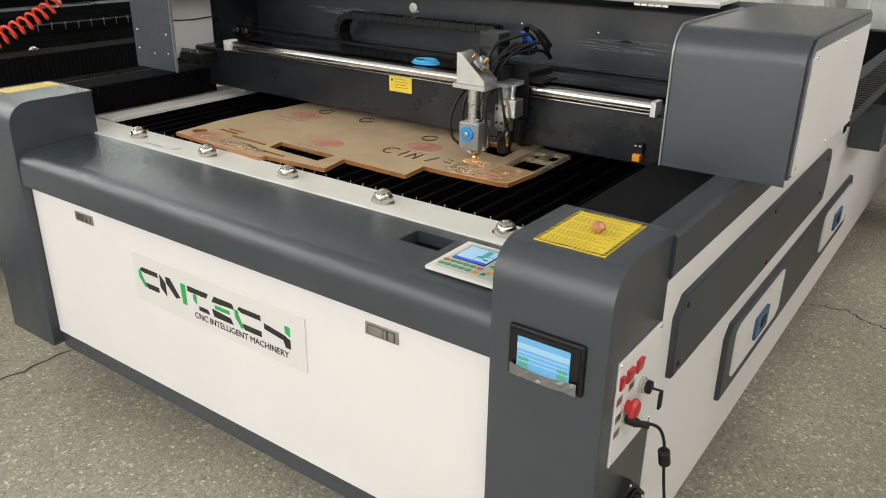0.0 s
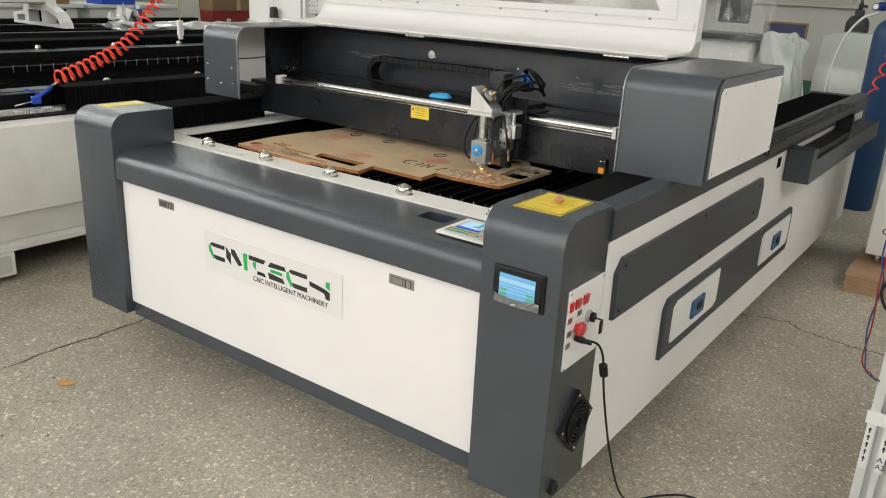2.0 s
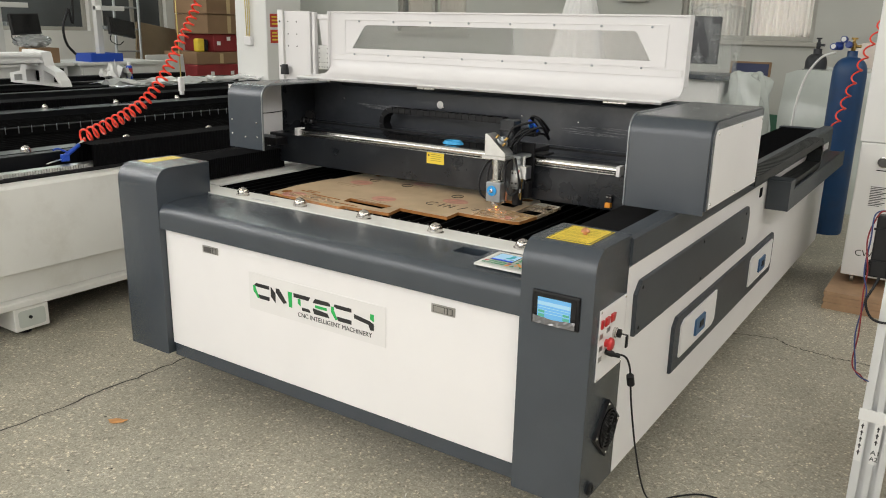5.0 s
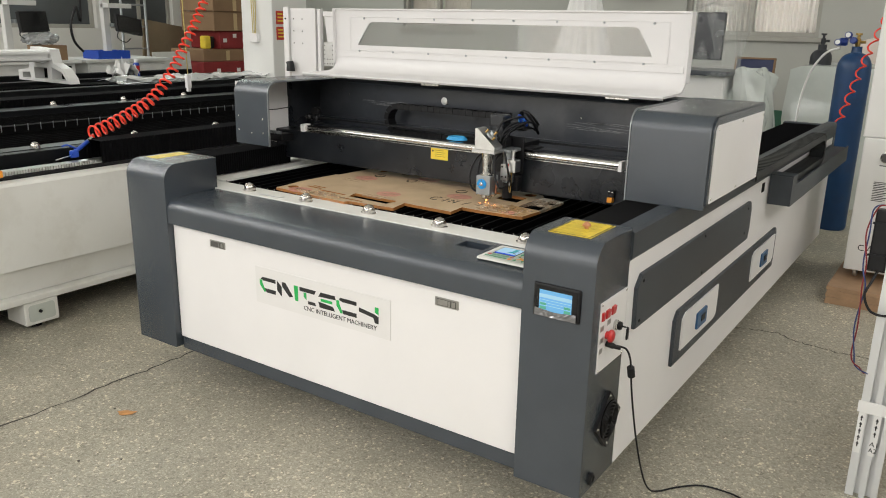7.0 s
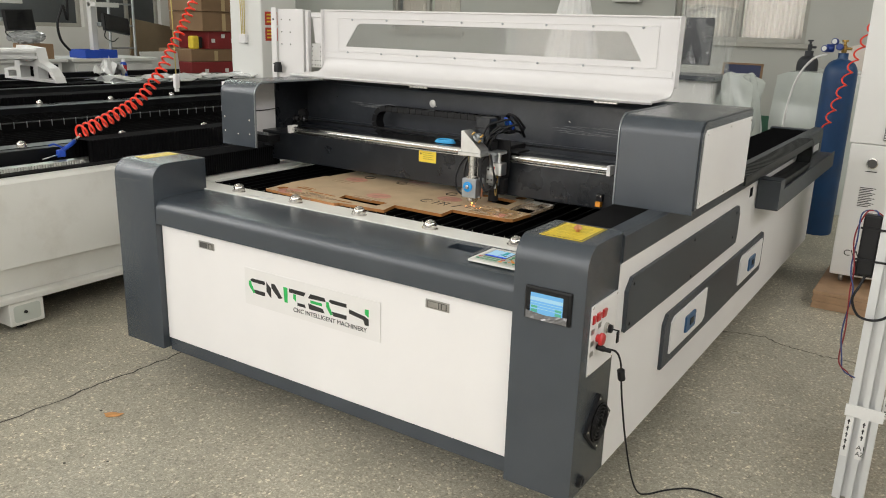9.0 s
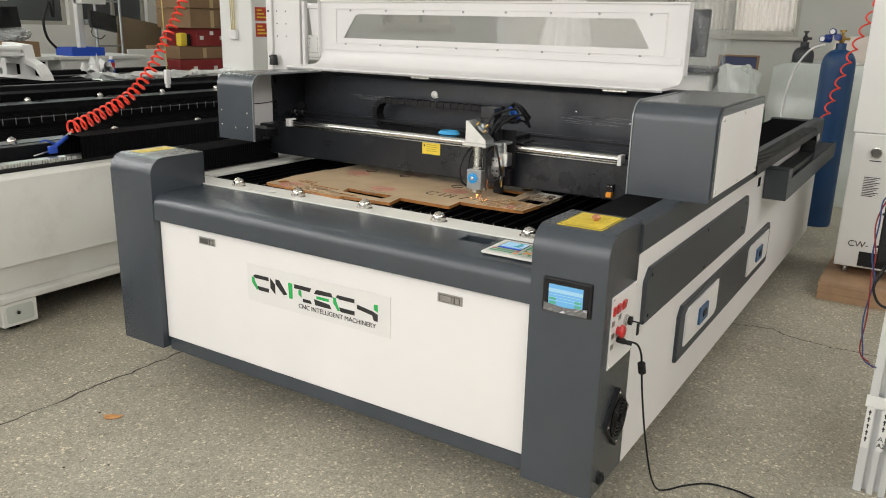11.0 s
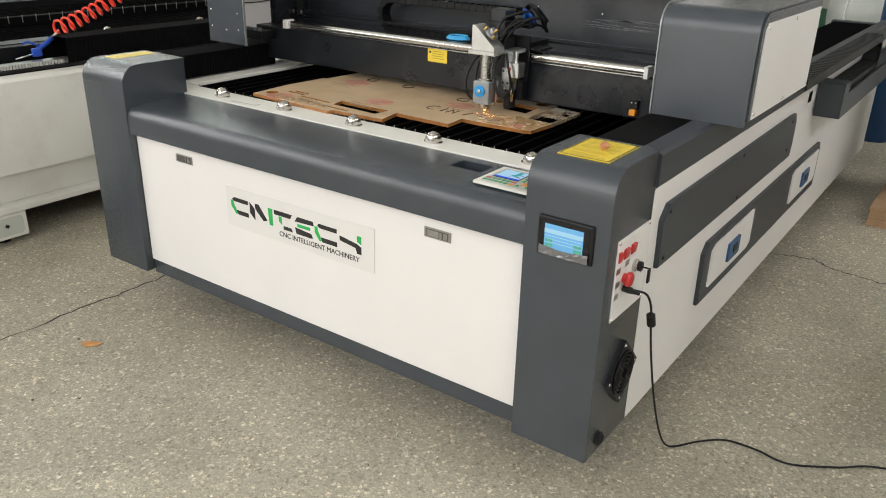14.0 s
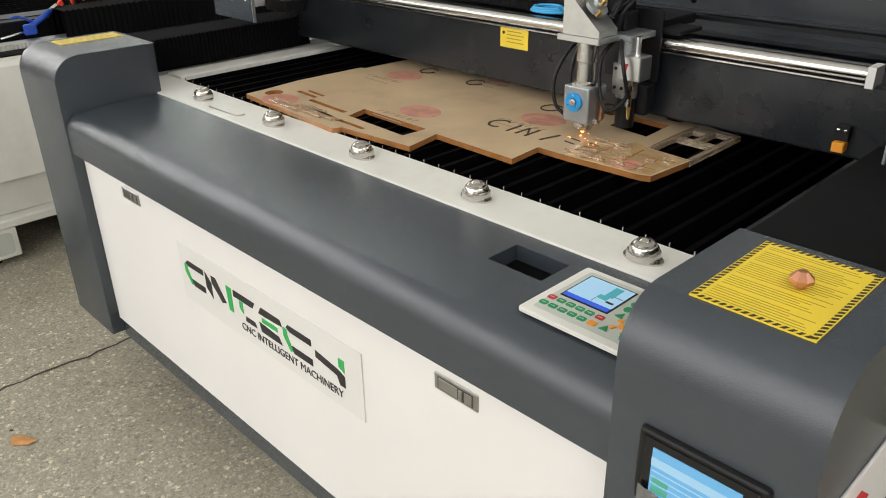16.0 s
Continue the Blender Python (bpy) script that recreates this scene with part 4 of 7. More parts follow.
bp_ = part("back_panel", box(-1.985, -0.16, 1.085, 1.095, 0.84, 1.140), M_BACKP, gantry, "dark grey sheet-metal back panel")
part("panel_ledge", box(-1.98, -0.17, 1.03, 1.0845, 0.905, 0.917, 0.002, 1), M_BACKP, gantry)
part("panel_rib", box(-1.98, -0.17, 1.066, 1.0845, 0.945, 0.953, 0.002, 1), M_BACKP, gantry)
part("panel_top_lip", prism(bmesh.new(), [(1.05, 1.128), (1.10, 1.150), (1.20, 1.150), (1.20, 1.143), (1.103, 1.143), (1.053, 1.122)], "x", -1.777, -0.177), M_GREYF, gantry, "folded grey top lip")
for _i, (_x, _z) in enumerate(((-1.79, 1.065), (-1.22, 1.06), (-0.83, 1.055), (-0.58, 1.05), (-0.36, 1.02), (-0.345, 1.02))):
    part("rivet", lathe(bmesh.new(), (_x, 1.085, _z), (0, -1, 0), [(0.0045, 0), (0.003, 0.002), (0.001, 0.0025)], 8), M_STEEL, gantry)
part("inspection_disc", lathe(bmesh.new(), (-1.238, 1.084, 1.072), (0, -1, 0), [(0.017, 0), (0.016, 0.002), (0.004, 0.0025)], 18), M_ALU, gantry)
M_SCRATCH = mat("dull_scratch", (0.14, 0.145, 0.15), 0.6, var=0.5, scale=60)
_rnd = random.Random(3)
for _x0, _x1, _z0, _z1 in ((-0.72, -0.34, 1.005, 1.038), (-1.72, -1.40, 1.03, 1.05)):
    for _i in range(16):
        _a = _rnd.uniform(_x0, _x1 - 0.1)
        _z = _rnd.uniform(_z0, _z1)
        part("scuff", prism(bmesh.new(), [(_a, _z), (_a + _rnd.uniform(0.06, 0.16), _z - _rnd.uniform(0.0, 0.006)), (_a + 0.05, _z + 0.0022)], "y", 1.0843, 1.0848), M_SCRATCH, gantry)
bl = part("beam_label", box(-1.088, -1.005, 0.7728, 0.7742, 0.872, 0.920), M_YELLOW, gantry, "small yellow warning label")
for _i in range(4):
    part("print_line", box(-1.068, -1.018 - 0.006 * (_i % 2), 0.7721, 0.7729, 0.884 + _i * 0.008, 0.8862 + _i * 0.008), M_INKY, bl)
part("print_mark", cyl((-1.078, 0.7729, 0.905), (-1.078, 0.7721, 0.905), 0.004, seg=10), M_INK, bl)
# pulleys and belt
for _x, _y in ((-0.245, 0.86), (-1.88, 0.96)):
    part("pulley", lathe(bmesh.new(), (_x, _y, 0.968 if _x > -1 else 0.985), (0, -1, 0), [(0.024, 0), (0.024, 0.004), (0.019, 0.005), (0.019, 0.02), (0.024, 0.021), (0.024, 0.025), (0.008, 0.026)], 20), M_STEEL if _x > -1 else M_BLACK, gantry, smooth=True)
part("belt", box(-1.88, -0.245, 0.932, 0.936, 0.958, 0.966), M_BLACK, gantry, "black toothed drive belt")
part("sensor_block", box(-0.311, -0.291, 0.752, 0.7735, 0.803, 0.821, 0.0015, 1), M_ORANGE, gantry, "orange sensor block")
_bm = box(-0.313, -0.289, 0.762, 0.7745, 0.8215, 0.848, 0.0015, 1)
part("sensor_bracket", _bm, M_BLACK, gantry)
for _x in (-0.307, -0.295):
    part("screw", lathe(bmesh.new(), (_x, 0.762, 0.840), (0, -1, 0), [(0.004, 0), (0.003, 0.003), (0.001, 0.004)], 10), M_STEEL, gantry)
# drag chain on the gantry
_bm = bmesh.new()
add_box(_bm, -0.0155, 0.0155, 0.985, 1.035, -0.012, -0.008)
add_box(_bm, -0.0155, 0.0155, 0.985, 0.990, -0.012, 0.012)
add_box(_bm, -0.0155, 0.0155, 1.030, 1.035, -0.012, 0.012)
add_box(_bm, -0.006, 0.006, 0.985, 1.035, 0.008, 0.012)
_lk = part("chain_link", _bm, M_BLACK, gantry)
_s, _first = 0.0, True
_R, _Zc, _Xl = 0.056, 0.985, -1.43
while _s < 1.30:
    if _s < 0.55:
        _x, _z, _a = -0.88 - _s, _Zc + _R, 0
    elif _s < 0.55 + math.pi * _R:
        _q = (_s - 0.55) / _R
        _x, _z, _a = _Xl - _R * math.sin(_q), _Zc + _R * math.cos(_q), -math.degrees(_q)
    else:
        _x, _z, _a = _Xl + (_s - 0.55 - math.pi * _R), _Zc - _R, 180
    _o = _lk if _first else _lk.copy()
    if not _first:
        scene.collection.objects.link(_o)
    _first = False
    _o.matrix_basis = pose(_x, 0, _z, 0, _a, 0)
    _s += 0.033
_bm = bmesh.new()
for _k in range(3):
    tube(_bm, [(-1.02 + (0.044 - _k * 0.005) * math.cos(2 * math.pi * i / 26), 0.86 + 0.028 * math.sin(2 * math.pi * i / 26), 0.9485 + 0.004 * _k) for i in range(27)], 0.0035, 6)
part("air_hose_coil", _bm, M_ICE, gantry, "coiled blue air hose lying on the beam")

# open lid
lid = part("lid", bmesh.new(), M_LID, cutter, "opened white lid with a long viewing window")
_bm = bmesh.new()
LXA, LXB = -1.972, -0.213
LY = 1.20
_o = [(0.952, 1.160), (0.956, 1.1655), (1.06, 1.1665), (1.125, 1.169)] + [(1.140 + 0.060 * math.sin(radians(a)), 1.230 - 0.060 * math.cos(radians(a))) for a in range(0, 91, 10)] + [(LY, 1.245)]
_sec = _o + [(y + 0.004 + 0.003, z - 0.008) for y, z in reversed(_o)]
prism(_bm, _sec, "x", LXA, LXB)
_bm.to_mesh(lid.data)
_bm.free()
for p in lid.data.polygons:
    p.use_smooth = True
lid.data.set_sharp_from_angle(angle=radians(40))
# lid face with a real opening
WZ0, WZ1 = 1.293, 1.402


def lid_face():
    out = [(LXA, 1.245), (LXB, 1.245), (LXB, 1.455), (LXA, 1.455)]
    hole = [(-1.835, WZ0), (-0.352, WZ0), (-0.412, WZ1 - 0.010), (-0.425, WZ1), (-1.745, WZ1), (-1.762, WZ1 - 0.008)]
    bm = sheet_with_holes(out, [hole], 0.0, 0.004)
    bmesh.ops.transform(bm, matrix=Matrix(((1, 0, 0, 0), (0, 0, -1, LY + 0.004), (0, 1, 0, 0), (0, 0, 0, 1))), verts=bm.verts)
    return bm


part("lid_face", lid_face(), M_LID, lid)
for _n, _a in (("lid_rim", (LXA, LXB, LY - 0.006, LY + 0.03, 1.455, 1.463)), ("lid_rim", (LXA - 0.006, LXA, LY - 0.02, LY + 0.03, 1.20, 1.463)), ("lid_rim", (LXB, LXB + 0.006, LY - 0.02, LY + 0.03, 1.20, 1.463))):
    part(_n, box(*_a, 0.002, 1), M_LID, lid)
M_PANE = mat("grey_polycarbonate", (0.72, 0.72, 0.71), 0.03, trans=0.90, var=0.03, scale=2)
part("window_pane", box(-1.87, -0.30, LY + 0.0045, LY + 0.0075, 1.275, 1.42), M_PANE, lid, "grey translucent viewing pane")
for _i in range(8):
    _x = -1.82 + _i * 0.205
    for _z, _dx in ((1.418, 0.03), (1.266, 0.0)):
        part("screw", lathe(bmesh.new(), (_x + _dx, LY - 0.001, _z), (0, -1, 0), [(0.005, 0), (0.0045, 0.004), (0.002, 0.0055)], 10), M_ALUD, lid)
    part("screw", lathe(bmesh.new(), (_x, LY + 0.0, 1.249), (0, -1, 0), [(0.0025, 0), (0.002, 0.002), (0.001, 0.0025)], 8), M_ALUD, lid)
part("lid_flange", box(LXA + 0.012, LXB - 0.012, LY - 0.0035, LY + 0.0035, 1.236, 1.262, 0.0015, 1), M_LID, lid)
for _z0, _z1 in ((1.4225, 1.427), (1.2685, 1.273)):
    part("pane_edge", box(-1.88, -0.29, LY - 0.0025, LY - 0.0003, _z0, _z1, 0.001, 1), M_LID, lid)
for _x in (-1.88, -0.2945):
    part("pane_edge", box(_x, _x + 0.0045, LY - 0.0025, LY - 0.0003, 1.274, 1.4215, 0.001, 1), M_LID, lid)
for _x in (-1.22, -0.38, -1.80):
    _bm = add_box(bmesh.new(), _x - 0.045, _x + 0.045, 0.955, 1.00, 1.1445, 1.1525)
    for _q in range(5):
        add_cyl(_bm, (_x - 0.045 + _q * 0.0185, 0.950, 1.149), (_x - 0.029 + _q * 0.0185, 0.950, 1.149), 0.0065, seg=10)
    part("hinge", _bm, M_STEEL, lid, "steel hinge")
# lid stay at the far end, standing on the end housing
stay = part("lid_stay", add_box(add_box(bmesh.new(), -2.320, -2.285, 1.185, 1.195, 1.12, 1.468, 0.002, 1), -2.285, -2.115, 1.20, 1.208, 1.12, 1.462, 0.002, 1), M_LID, lid, "white upright stay plate with bolts")
part("stay_edge", box(-2.113, -2.098, 1.186, 1.21, 1.12, 1.46, 0.002, 1), M_LID, lid)
part("stay_edge", box(-2.084, -2.066, 1.186, 1.21, 1.13, 1.458, 0.002, 1), M_LID, lid)
_bm = bmesh.new()
prism(_bm, [(-2.05, 1.435), (-1.995, 1.44), (-1.978, 1.30), (-2.03, 1.30)], "y", 1.20, 1.206)
part("stay_arm", _bm, M_LID, lid)
part("stay_cap", box(-2.052, -1.985, 1.192, 1.212, 1.425, 1.448, 0.002, 1), M_LID, lid)
_br = part("stay_bracket", box(-2.045, -1.977, 1.186, 1.1985, 1.185, 1.30, 0.002, 1), M_ALU, lid, "perforated metal bracket")
# dark discs paint the shade in the perforations; the bracket stays solid
for _ix in range(4):
    for _iz in range(5):
        if _ix in (0, 3) or _iz < 2:
            part("hole", lathe(bmesh.new(), (-2.037 + _ix * 0.0175, 1.186, 1.197 + _iz * 0.022), (0, -1, 0), [(0.0032, 0), (0.003, 0.0006)], 8), M_LATCHD, _br)
part("stay_foot", box(-2.20, -1.975, 1.188, 1.215, 1.10, 1.149), M_LID, lid)
for _z in (1.19, 1.41):
    part("screw", lathe(bmesh.new(), (-2.303, 1.185, _z), (0, -1, 0), [(0.005, 0), (0.004, 0.003), (0.001, 0.004)], 10), M_BLACK, lid)
for _z in (1.29, 1.35, 1.41):
    for _x in (-2.26, -2.20):
        part("screw", lathe(bmesh.new(), (_x, 1.20, _z), (0, -1, 0), [(0.0035, 0), (0.003, 0.002), (0.001, 0.003)], 8), M_LATCHD, lid)
part("stay_buffer", lathe(bmesh.new(), (-2.262, 1.17, 1.15), (0, 0, 1), [(0.022, 0), (0.020, 0.03), (0.015, 0.05)], 14), M_BLACK, lid)

# laser head, built round x = 0
head = part("laser_head", box(-0.045, 0.075, 0.672, 0.756, 0.950, 0.962, 0.002, 1), M_ALUD, cutter, "silver laser cutting head with blue disc")
HY = 0.640
_m = [(-0.040, 0.9625), (0.043, 0.9625), (0.043, 0.974), (-0.030, 1.038), (-0.040, 1.038)]
part("mirror_block", prism(bmesh.new(), _m, "y", HY - 0.028, HY + 0.03), M_ALU, head, "angled aluminium mirror block", smooth=False)
part("mirror_cap", lathe(bmesh.new(), (0.012, HY, 1.010), (0.66, 0, 0.75), [(0.022, 0), (0.022, 0.008), (0.013, 0.010), (0.012, 0.02)], 18), M_ALUD, head, smooth=True)
for _dx, _dz in ((0.020, -0.008), (-0.008, 0.018), (0.028, 0.012)):
    part("adjusting_screw", cyl((0.008 + _dx, HY - 0.018, 1.008 + _dz), (0.018 + _dx, HY - 0.018, 1.018 + _dz), 0.004, seg=10), M_BRASS, head)
part("top_plate", box(-0.050, 0.046, HY - 0.032, 0.671, 0.9505, 0.9618, 0.001, 1), M_ALU, head)
part("lens_tube", lathe(bmesh.new(), (0, HY, 0.866), (0, 0, 1), [(0.025, 0), (0.025, 0.006), (0.0185, 0.008), (0.0185, 0.044), (0.0205, 0.046), (0.0205, 0.084)], 26), M_STEEL, head, "bright steel lens tube", smooth=True)
part("lens_block", box(-0.030, 0.030, HY - 0.028, HY + 0.03, 0.795, 0.866, 0.003, 2), M_ALUD, head, "grey anodised lens block")
part("lens_disc", lathe(bmesh.new(), (-0.004, HY - 0.028, 0.836), (0, -1, 0), [(0.0185, 0), (0.0185, 0.004), (0.009, 0.0045), (0.0085, 0.003)], 26), M_CYAN, head, "bright blue disc", smooth=True)
part("lens_hub", lathe(bmesh.new(), (-0.004, HY - 0.031, 0.836), (0, -1, 0), [(0.0075, 0), (0.007, 0.004), (0.003, 0.0045)], 16), M_STEEL, head)
part("nozzle", lathe(bmesh.new(), (0, HY, 0.774), (0, 0, 1), [(0.006, 0), (0.017, 0.003), (0.019, 0.006), (0.019, 0.010), (0.022, 0.012), (0.022, 0.021)], 22), M_STEEL, head, "steel nozzle", smooth=True)
for _s in (-1, 1):
    part("nozzle_screw", cyl((_s * 0.02, HY, 0.797), (_s * 0.036, HY, 0.797), 0.0065, seg=10), M_STEEL, head)
part("air_fitting", cyl((0.036, HY + 0.005, 0.800), (0.040, HY + 0.005, 0.845), 0.0045, seg=8), M_COPPER, head)
part("carriage_plate", box(-0.040, 0.085, 0.757, 0.765, 0.86, 1.0, 0.002, 1), M_BLACK, head)
part("carriage_bridge", box(-0.02, 0.06, 0.773, 0.93, 0.9515, 0.972, 0.002, 1), M_BLACK, head)
part("lift_cylinder", cyl((0.046, 0.715, 0.835), (0.046, 0.715, 0.949), 0.021), M_ALUD, head, smooth=True)
part("lift_rod", cyl((0.046, 0.715, 0.775), (0.046, 0.715, 0.835), 0.019), M_BLACK, head, smooth=True)
part("valve_plate", box(0.030, 0.060, 0.685, 0.692, 0.845, 0.905, 0.001, 1), M_ALU, head)
part("motor", box(-0.028, 0.030, 0.692, 0.750, 0.9985, 1.082, 0.004, 2), M_BEAM, head, "black stepper motor")
part("motor_flange", box(-0.030, 0.032, 0.690, 0.752, 1.040, 1.046, 0.001, 1), M_BLACK, head)
sb = part("sensor_box", box(0.064, 0.106, 0.66, 0.70, 0.882, 0.928, 0.002, 1), M_ALU, head, "silver amplifier box with red mark")
part("sensor_arm", box(0.050, 0.064, 0.70, 0.712, 0.90, 0.912), M_ALUD, head)
part("sensor_mark", prism(bmesh.new(), [(0.067, 0.912), (0.080, 0.914), (0.076, 0.898), (0.069, 0.900)], "y", 0.6592, 0.6602), M_RED, head)
part("sensor_plug", cyl((0.085, 0.68, 0.928), (0.085, 0.68, 0.962), 0.006, seg=10), M_ALU, head)
part("sensor_foot", cyl((0.080, 0.68, 0.868), (0.080, 0.68, 0.882), 0.004, seg=8), M_BRASS, head)


def cable(pts, r, m, label=""):
    # the upper bundle is tied close together behind the head
    pts = [(0.035 + (x - 0.035) * 0.42, y - 0.01, z - 0.006) if z > 0.995 and x > 0.035 else (x, y, z) for x, y, z in pts]
    return part("cable", tube(bmesh.new(), smooth_path(pts), r, 8), m, head, label)


cable([(-0.03, 0.70, 0.948), (-0.055, 0.66, 0.925), (-0.068, 0.63, 0.87), (-0.060, 0.625, 0.82), (-0.036, 0.63, 0.798)], 0.0038, M_BLACK)
cable([(-0.025, 0.71, 0.948), (-0.050, 0.68, 0.92), (-0.052, 0.66, 0.87), (-0.040, 0.66, 0.84)], 0.0038, M_BLACK)
cable([(0.030, 0.69, 0.950), (0.030, 0.645, 0.92), (0.038, 0.635, 0.86), (0.058, 0.635, 0.825), (0.075, 0.66, 0.84), (0.078, 0.68, 0.87)], 0.0038, M_BLACK)
cable([(0.035, 0.70, 0.955), (0.062, 0.66, 0.945), (0.082, 0.645, 0.90), (0.086, 0.66, 0.85)], 0.0038, M_BLACK)
cable([(0.02, 0.66, 1.020), (0.03, 0.68, 1.055), (0.075, 0.72, 1.075), (0.11, 0.78, 1.08), (0.08, 0.84, 1.06)], 0.0045, M_BLACK)
cable([(0.03, 0.665, 1.00), (0.05, 0.69, 1.03), (0.09, 0.73, 1.05), (0.125, 0.79, 1.055), (0.10, 0.85, 1.03)], 0.0045, M_BLACK)
cable([(0.03, 0.69, 0.965), (0.055, 0.70, 1.01), (0.10, 0.74, 1.045), (0.15, 0.80, 1.06), (0.16, 0.86, 1.04), (0.11, 0.88, 1.02)], 0.0045, M_BLACK)
cable([(0.05, 0.82, 1.07), (0.085, 0.80, 1.095), (0.13, 0.80, 1.09), (0.165, 0.83, 1.05), (0.15, 0.88, 1.01)], 0.006, M_BLACK)
for _k in range(3):
    cable([(0.07 + 0.01 * _k, 0.79, 1.06), (0.09, 0.775 - 0.004 * _k, 1.078 + 0.004 * _k), (0.115, 0.785, 1.07), (0.12 + 0.006 * _k, 0.80, 1.05), (0.09, 0.80, 1.04)], 0.005, M_BLUE if _k else M_ICE, "blue pneumatic tube")
part("clamp_block", box(-0.018, 0.040, 0.700, 0.745, 0.963, 0.998, 0.003, 1), M_BLACK, head)
part("junction_block", box(0.040, 0.072, 0.775, 0.815, 1.020, 1.050, 0.004, 1), M_BLACK, head)
part("carriage_wing", box(0.062, 0.115, 0.772, 0.86, 0.952, 0.960, 0.002, 1), M_BLACK, head)
part("carriage_block", box(0.020, 0.085, 0.7255, 0.7565, 0.80, 0.86, 0.003, 1), M_BLACK, head)
for _x, _z in ((0.037, 0.895), (0.053, 0.895), (0.037, 0.858), (0.053, 0.858)):
    part("screw", lathe(bmesh.new(), (_x, 0.685, _z), (0, -1, 0), [(0.0035, 0), (0.003, 0.002), (0.001, 0.0025)], 8), M_BLACK, head)
for _x, _y, _z in ((-0.036, 0.632, 0.802), (0.078, 0.672, 0.842), (-0.040, 0.66, 0.836)):
    part("hose_fitting", cyl((_x, _y, _z - 0.012), (_x, _y, _z + 0.012), 0.0055, seg=8), M_STEEL, head)
cable([(0.06, 0.70, 0.82), (0.075, 0.68, 0.805), (0.078, 0.68, 0.812), (0.080, 0.68, 0.868)], 0.0022, M_BRASS)
cable([(0.04, 0.67, 1.0), (0.055, 0.70, 1.04), (0.085, 0.74, 1.06), (0.10, 0.78, 1.05)], 0.004, M_BLACK)
cable([(0.02, 0.67, 0.985), (0.045, 0.70, 1.02), (0.08, 0.75, 1.035), (0.12, 0.80, 1.04), (0.15, 0.85, 1.03)], 0.004, M_BLACK)
cable([(0.05, 0.80, 1.08), (0.09, 0.79, 1.10), (0.14, 0.82, 1.085), (0.175, 0.86, 1.045)], 0.005, M_BLACK)
spark = part("laser_spot", bmesh.new(), M_GLOW, head, "glowing orange cutting spot")
_bm = bmesh.new()
bmesh.ops.create_icosphere(_bm, subdivisions=2, radius=0.0042, matrix=Matrix.Translation((0, HY, 0.772)))
_bm.to_mesh(spark.data)
_bm.free()

_rnd = random.Random(8)
for _s in range(3):
    part("disc_screw", lathe(bmesh.new(), (-0.004 + 0.0135 * math.cos(radians(90 + 120 * _s)), HY - 0.032, 0.836 + 0.0135 * math.sin(radians(90 + 120 * _s))), (0, -1, 0), [(0.002, 0), (0.0018, 0.0012)], 8), M_STEEL, head)
# glowing specks paint the glints and bright spots on the sheet by the cut
for _i in range(9):
    _q = bmesh.new()
    bmesh.ops.create_icosphere(_q, subdivisions=1, radius=_rnd.uniform(0.0007, 0.0020), matrix=Matrix.Translation((_rnd.uniform(-0.01, 0.06), HY + _rnd.uniform(-0.05, 0.01), 0.7655)))
    part("spark", _q, M_GLOW, head)

# copper nozzle on the pillar top
tip = thing("copper_nozzle", "small turned copper nozzle resting on yellow label", "nozzle")
part("cone", lathe(bmesh.new(), (-0.096, 0.098, 0.8757), (0, 0, 1), [(0.006, 0), (0.006, 0.005), (0.0125, 0.007), (0.0125, 0.0105), (0.005, 0.018), (0.002, 0.019)], 8), M_COPPER, tip)


# ---- sheet of acrylic being cut ----
M_SHEET = mat("masked_acrylic_sheet", (0.50, 0.375, 0.235), 0.42, var=0.10, scale=9, dirt=(0.34, 0.23, 0.14), damount=0.6, dscale=6, spec=0.35)
M_EDGE = mat("amber_cut_edge", (0.34, 0.15, 0.05), 0.15, var=0.2, scale=30, coat=0.3)
M_STAMP = mat("faded_red_stamp", (0.50, 0.225, 0.165), 0.4, var=0.25, scale=25)
M_CUT = mat("dark_cut", (0.03, 0.02, 0.012), 0.6)
M_FAINT = mat("faint_print", (0.34, 0.235, 0.15), 0.5)
SH0, SH1 = 0.7525, 0.7635


def circ(x, y, r, n=18):
    return [(x + r * math.cos(2 * math.pi * i / n), y + r * math.sin(2 * math.pi * i / n)) for i in range(n)]


_out = [(-1.528, 0.336), (-1.345, 0.324), (-1.150, 0.309), (-1.142, 0.329), (-0.946, 0.342), (-0.964, 0.432), (-0.754, 0.424), (-0.762, 0.509), (-0.69, 0.507), (-0.60, 0.512), (-0.542, 0.514), (-0.520, 0.521), (-0.511, 0.640), (-0.608, 0.648), (-0.612, 0.74), (-0.612, 0.86), (-0.629, 0.885), (-0.70, 0.90),
        (-0.78, 0.895), (-0.98, 0.93), (-1.44, 0.985), (-1.502, 0.985), (-1.514, 0.783), (-1.520, 0.70), (-1.534, 0.695), (-1.544, 0.502), (-1.532, 0.40)]
_holes = [
    [(-1.199, 0.391), (-1.008, 0.379), (-1.004, 0.441), (-1.214, 0.448)],
    circ(-1.488, 0.389, 0.022), [(-1.455, 0.432), (-1.375, 0.426), (-1.375, 0.437), (-1.455, 0.444)], [(-1.44, 0.452), (-1.37, 0.447), (-1.37, 0.456), (-1.44, 0.462)],
    [(-1.37, 0.404), (-1.225, 0.396), (-1.225, 0.408), (-1.37, 0.417)], [(-1.19, 0.352), (-1.10, 0.348), (-1.10, 0.358), (-1.19, 0.363)],
    [(-0.742, 0.718), (-0.646, 0.704), (-0.652, 0.800), (-0.748, 0.806)],
    circ(-0.665, 0.853, 0.023), circ(-0.795, 0.80, 0.022), circ(-1.42, 0.885, 0.016),
]
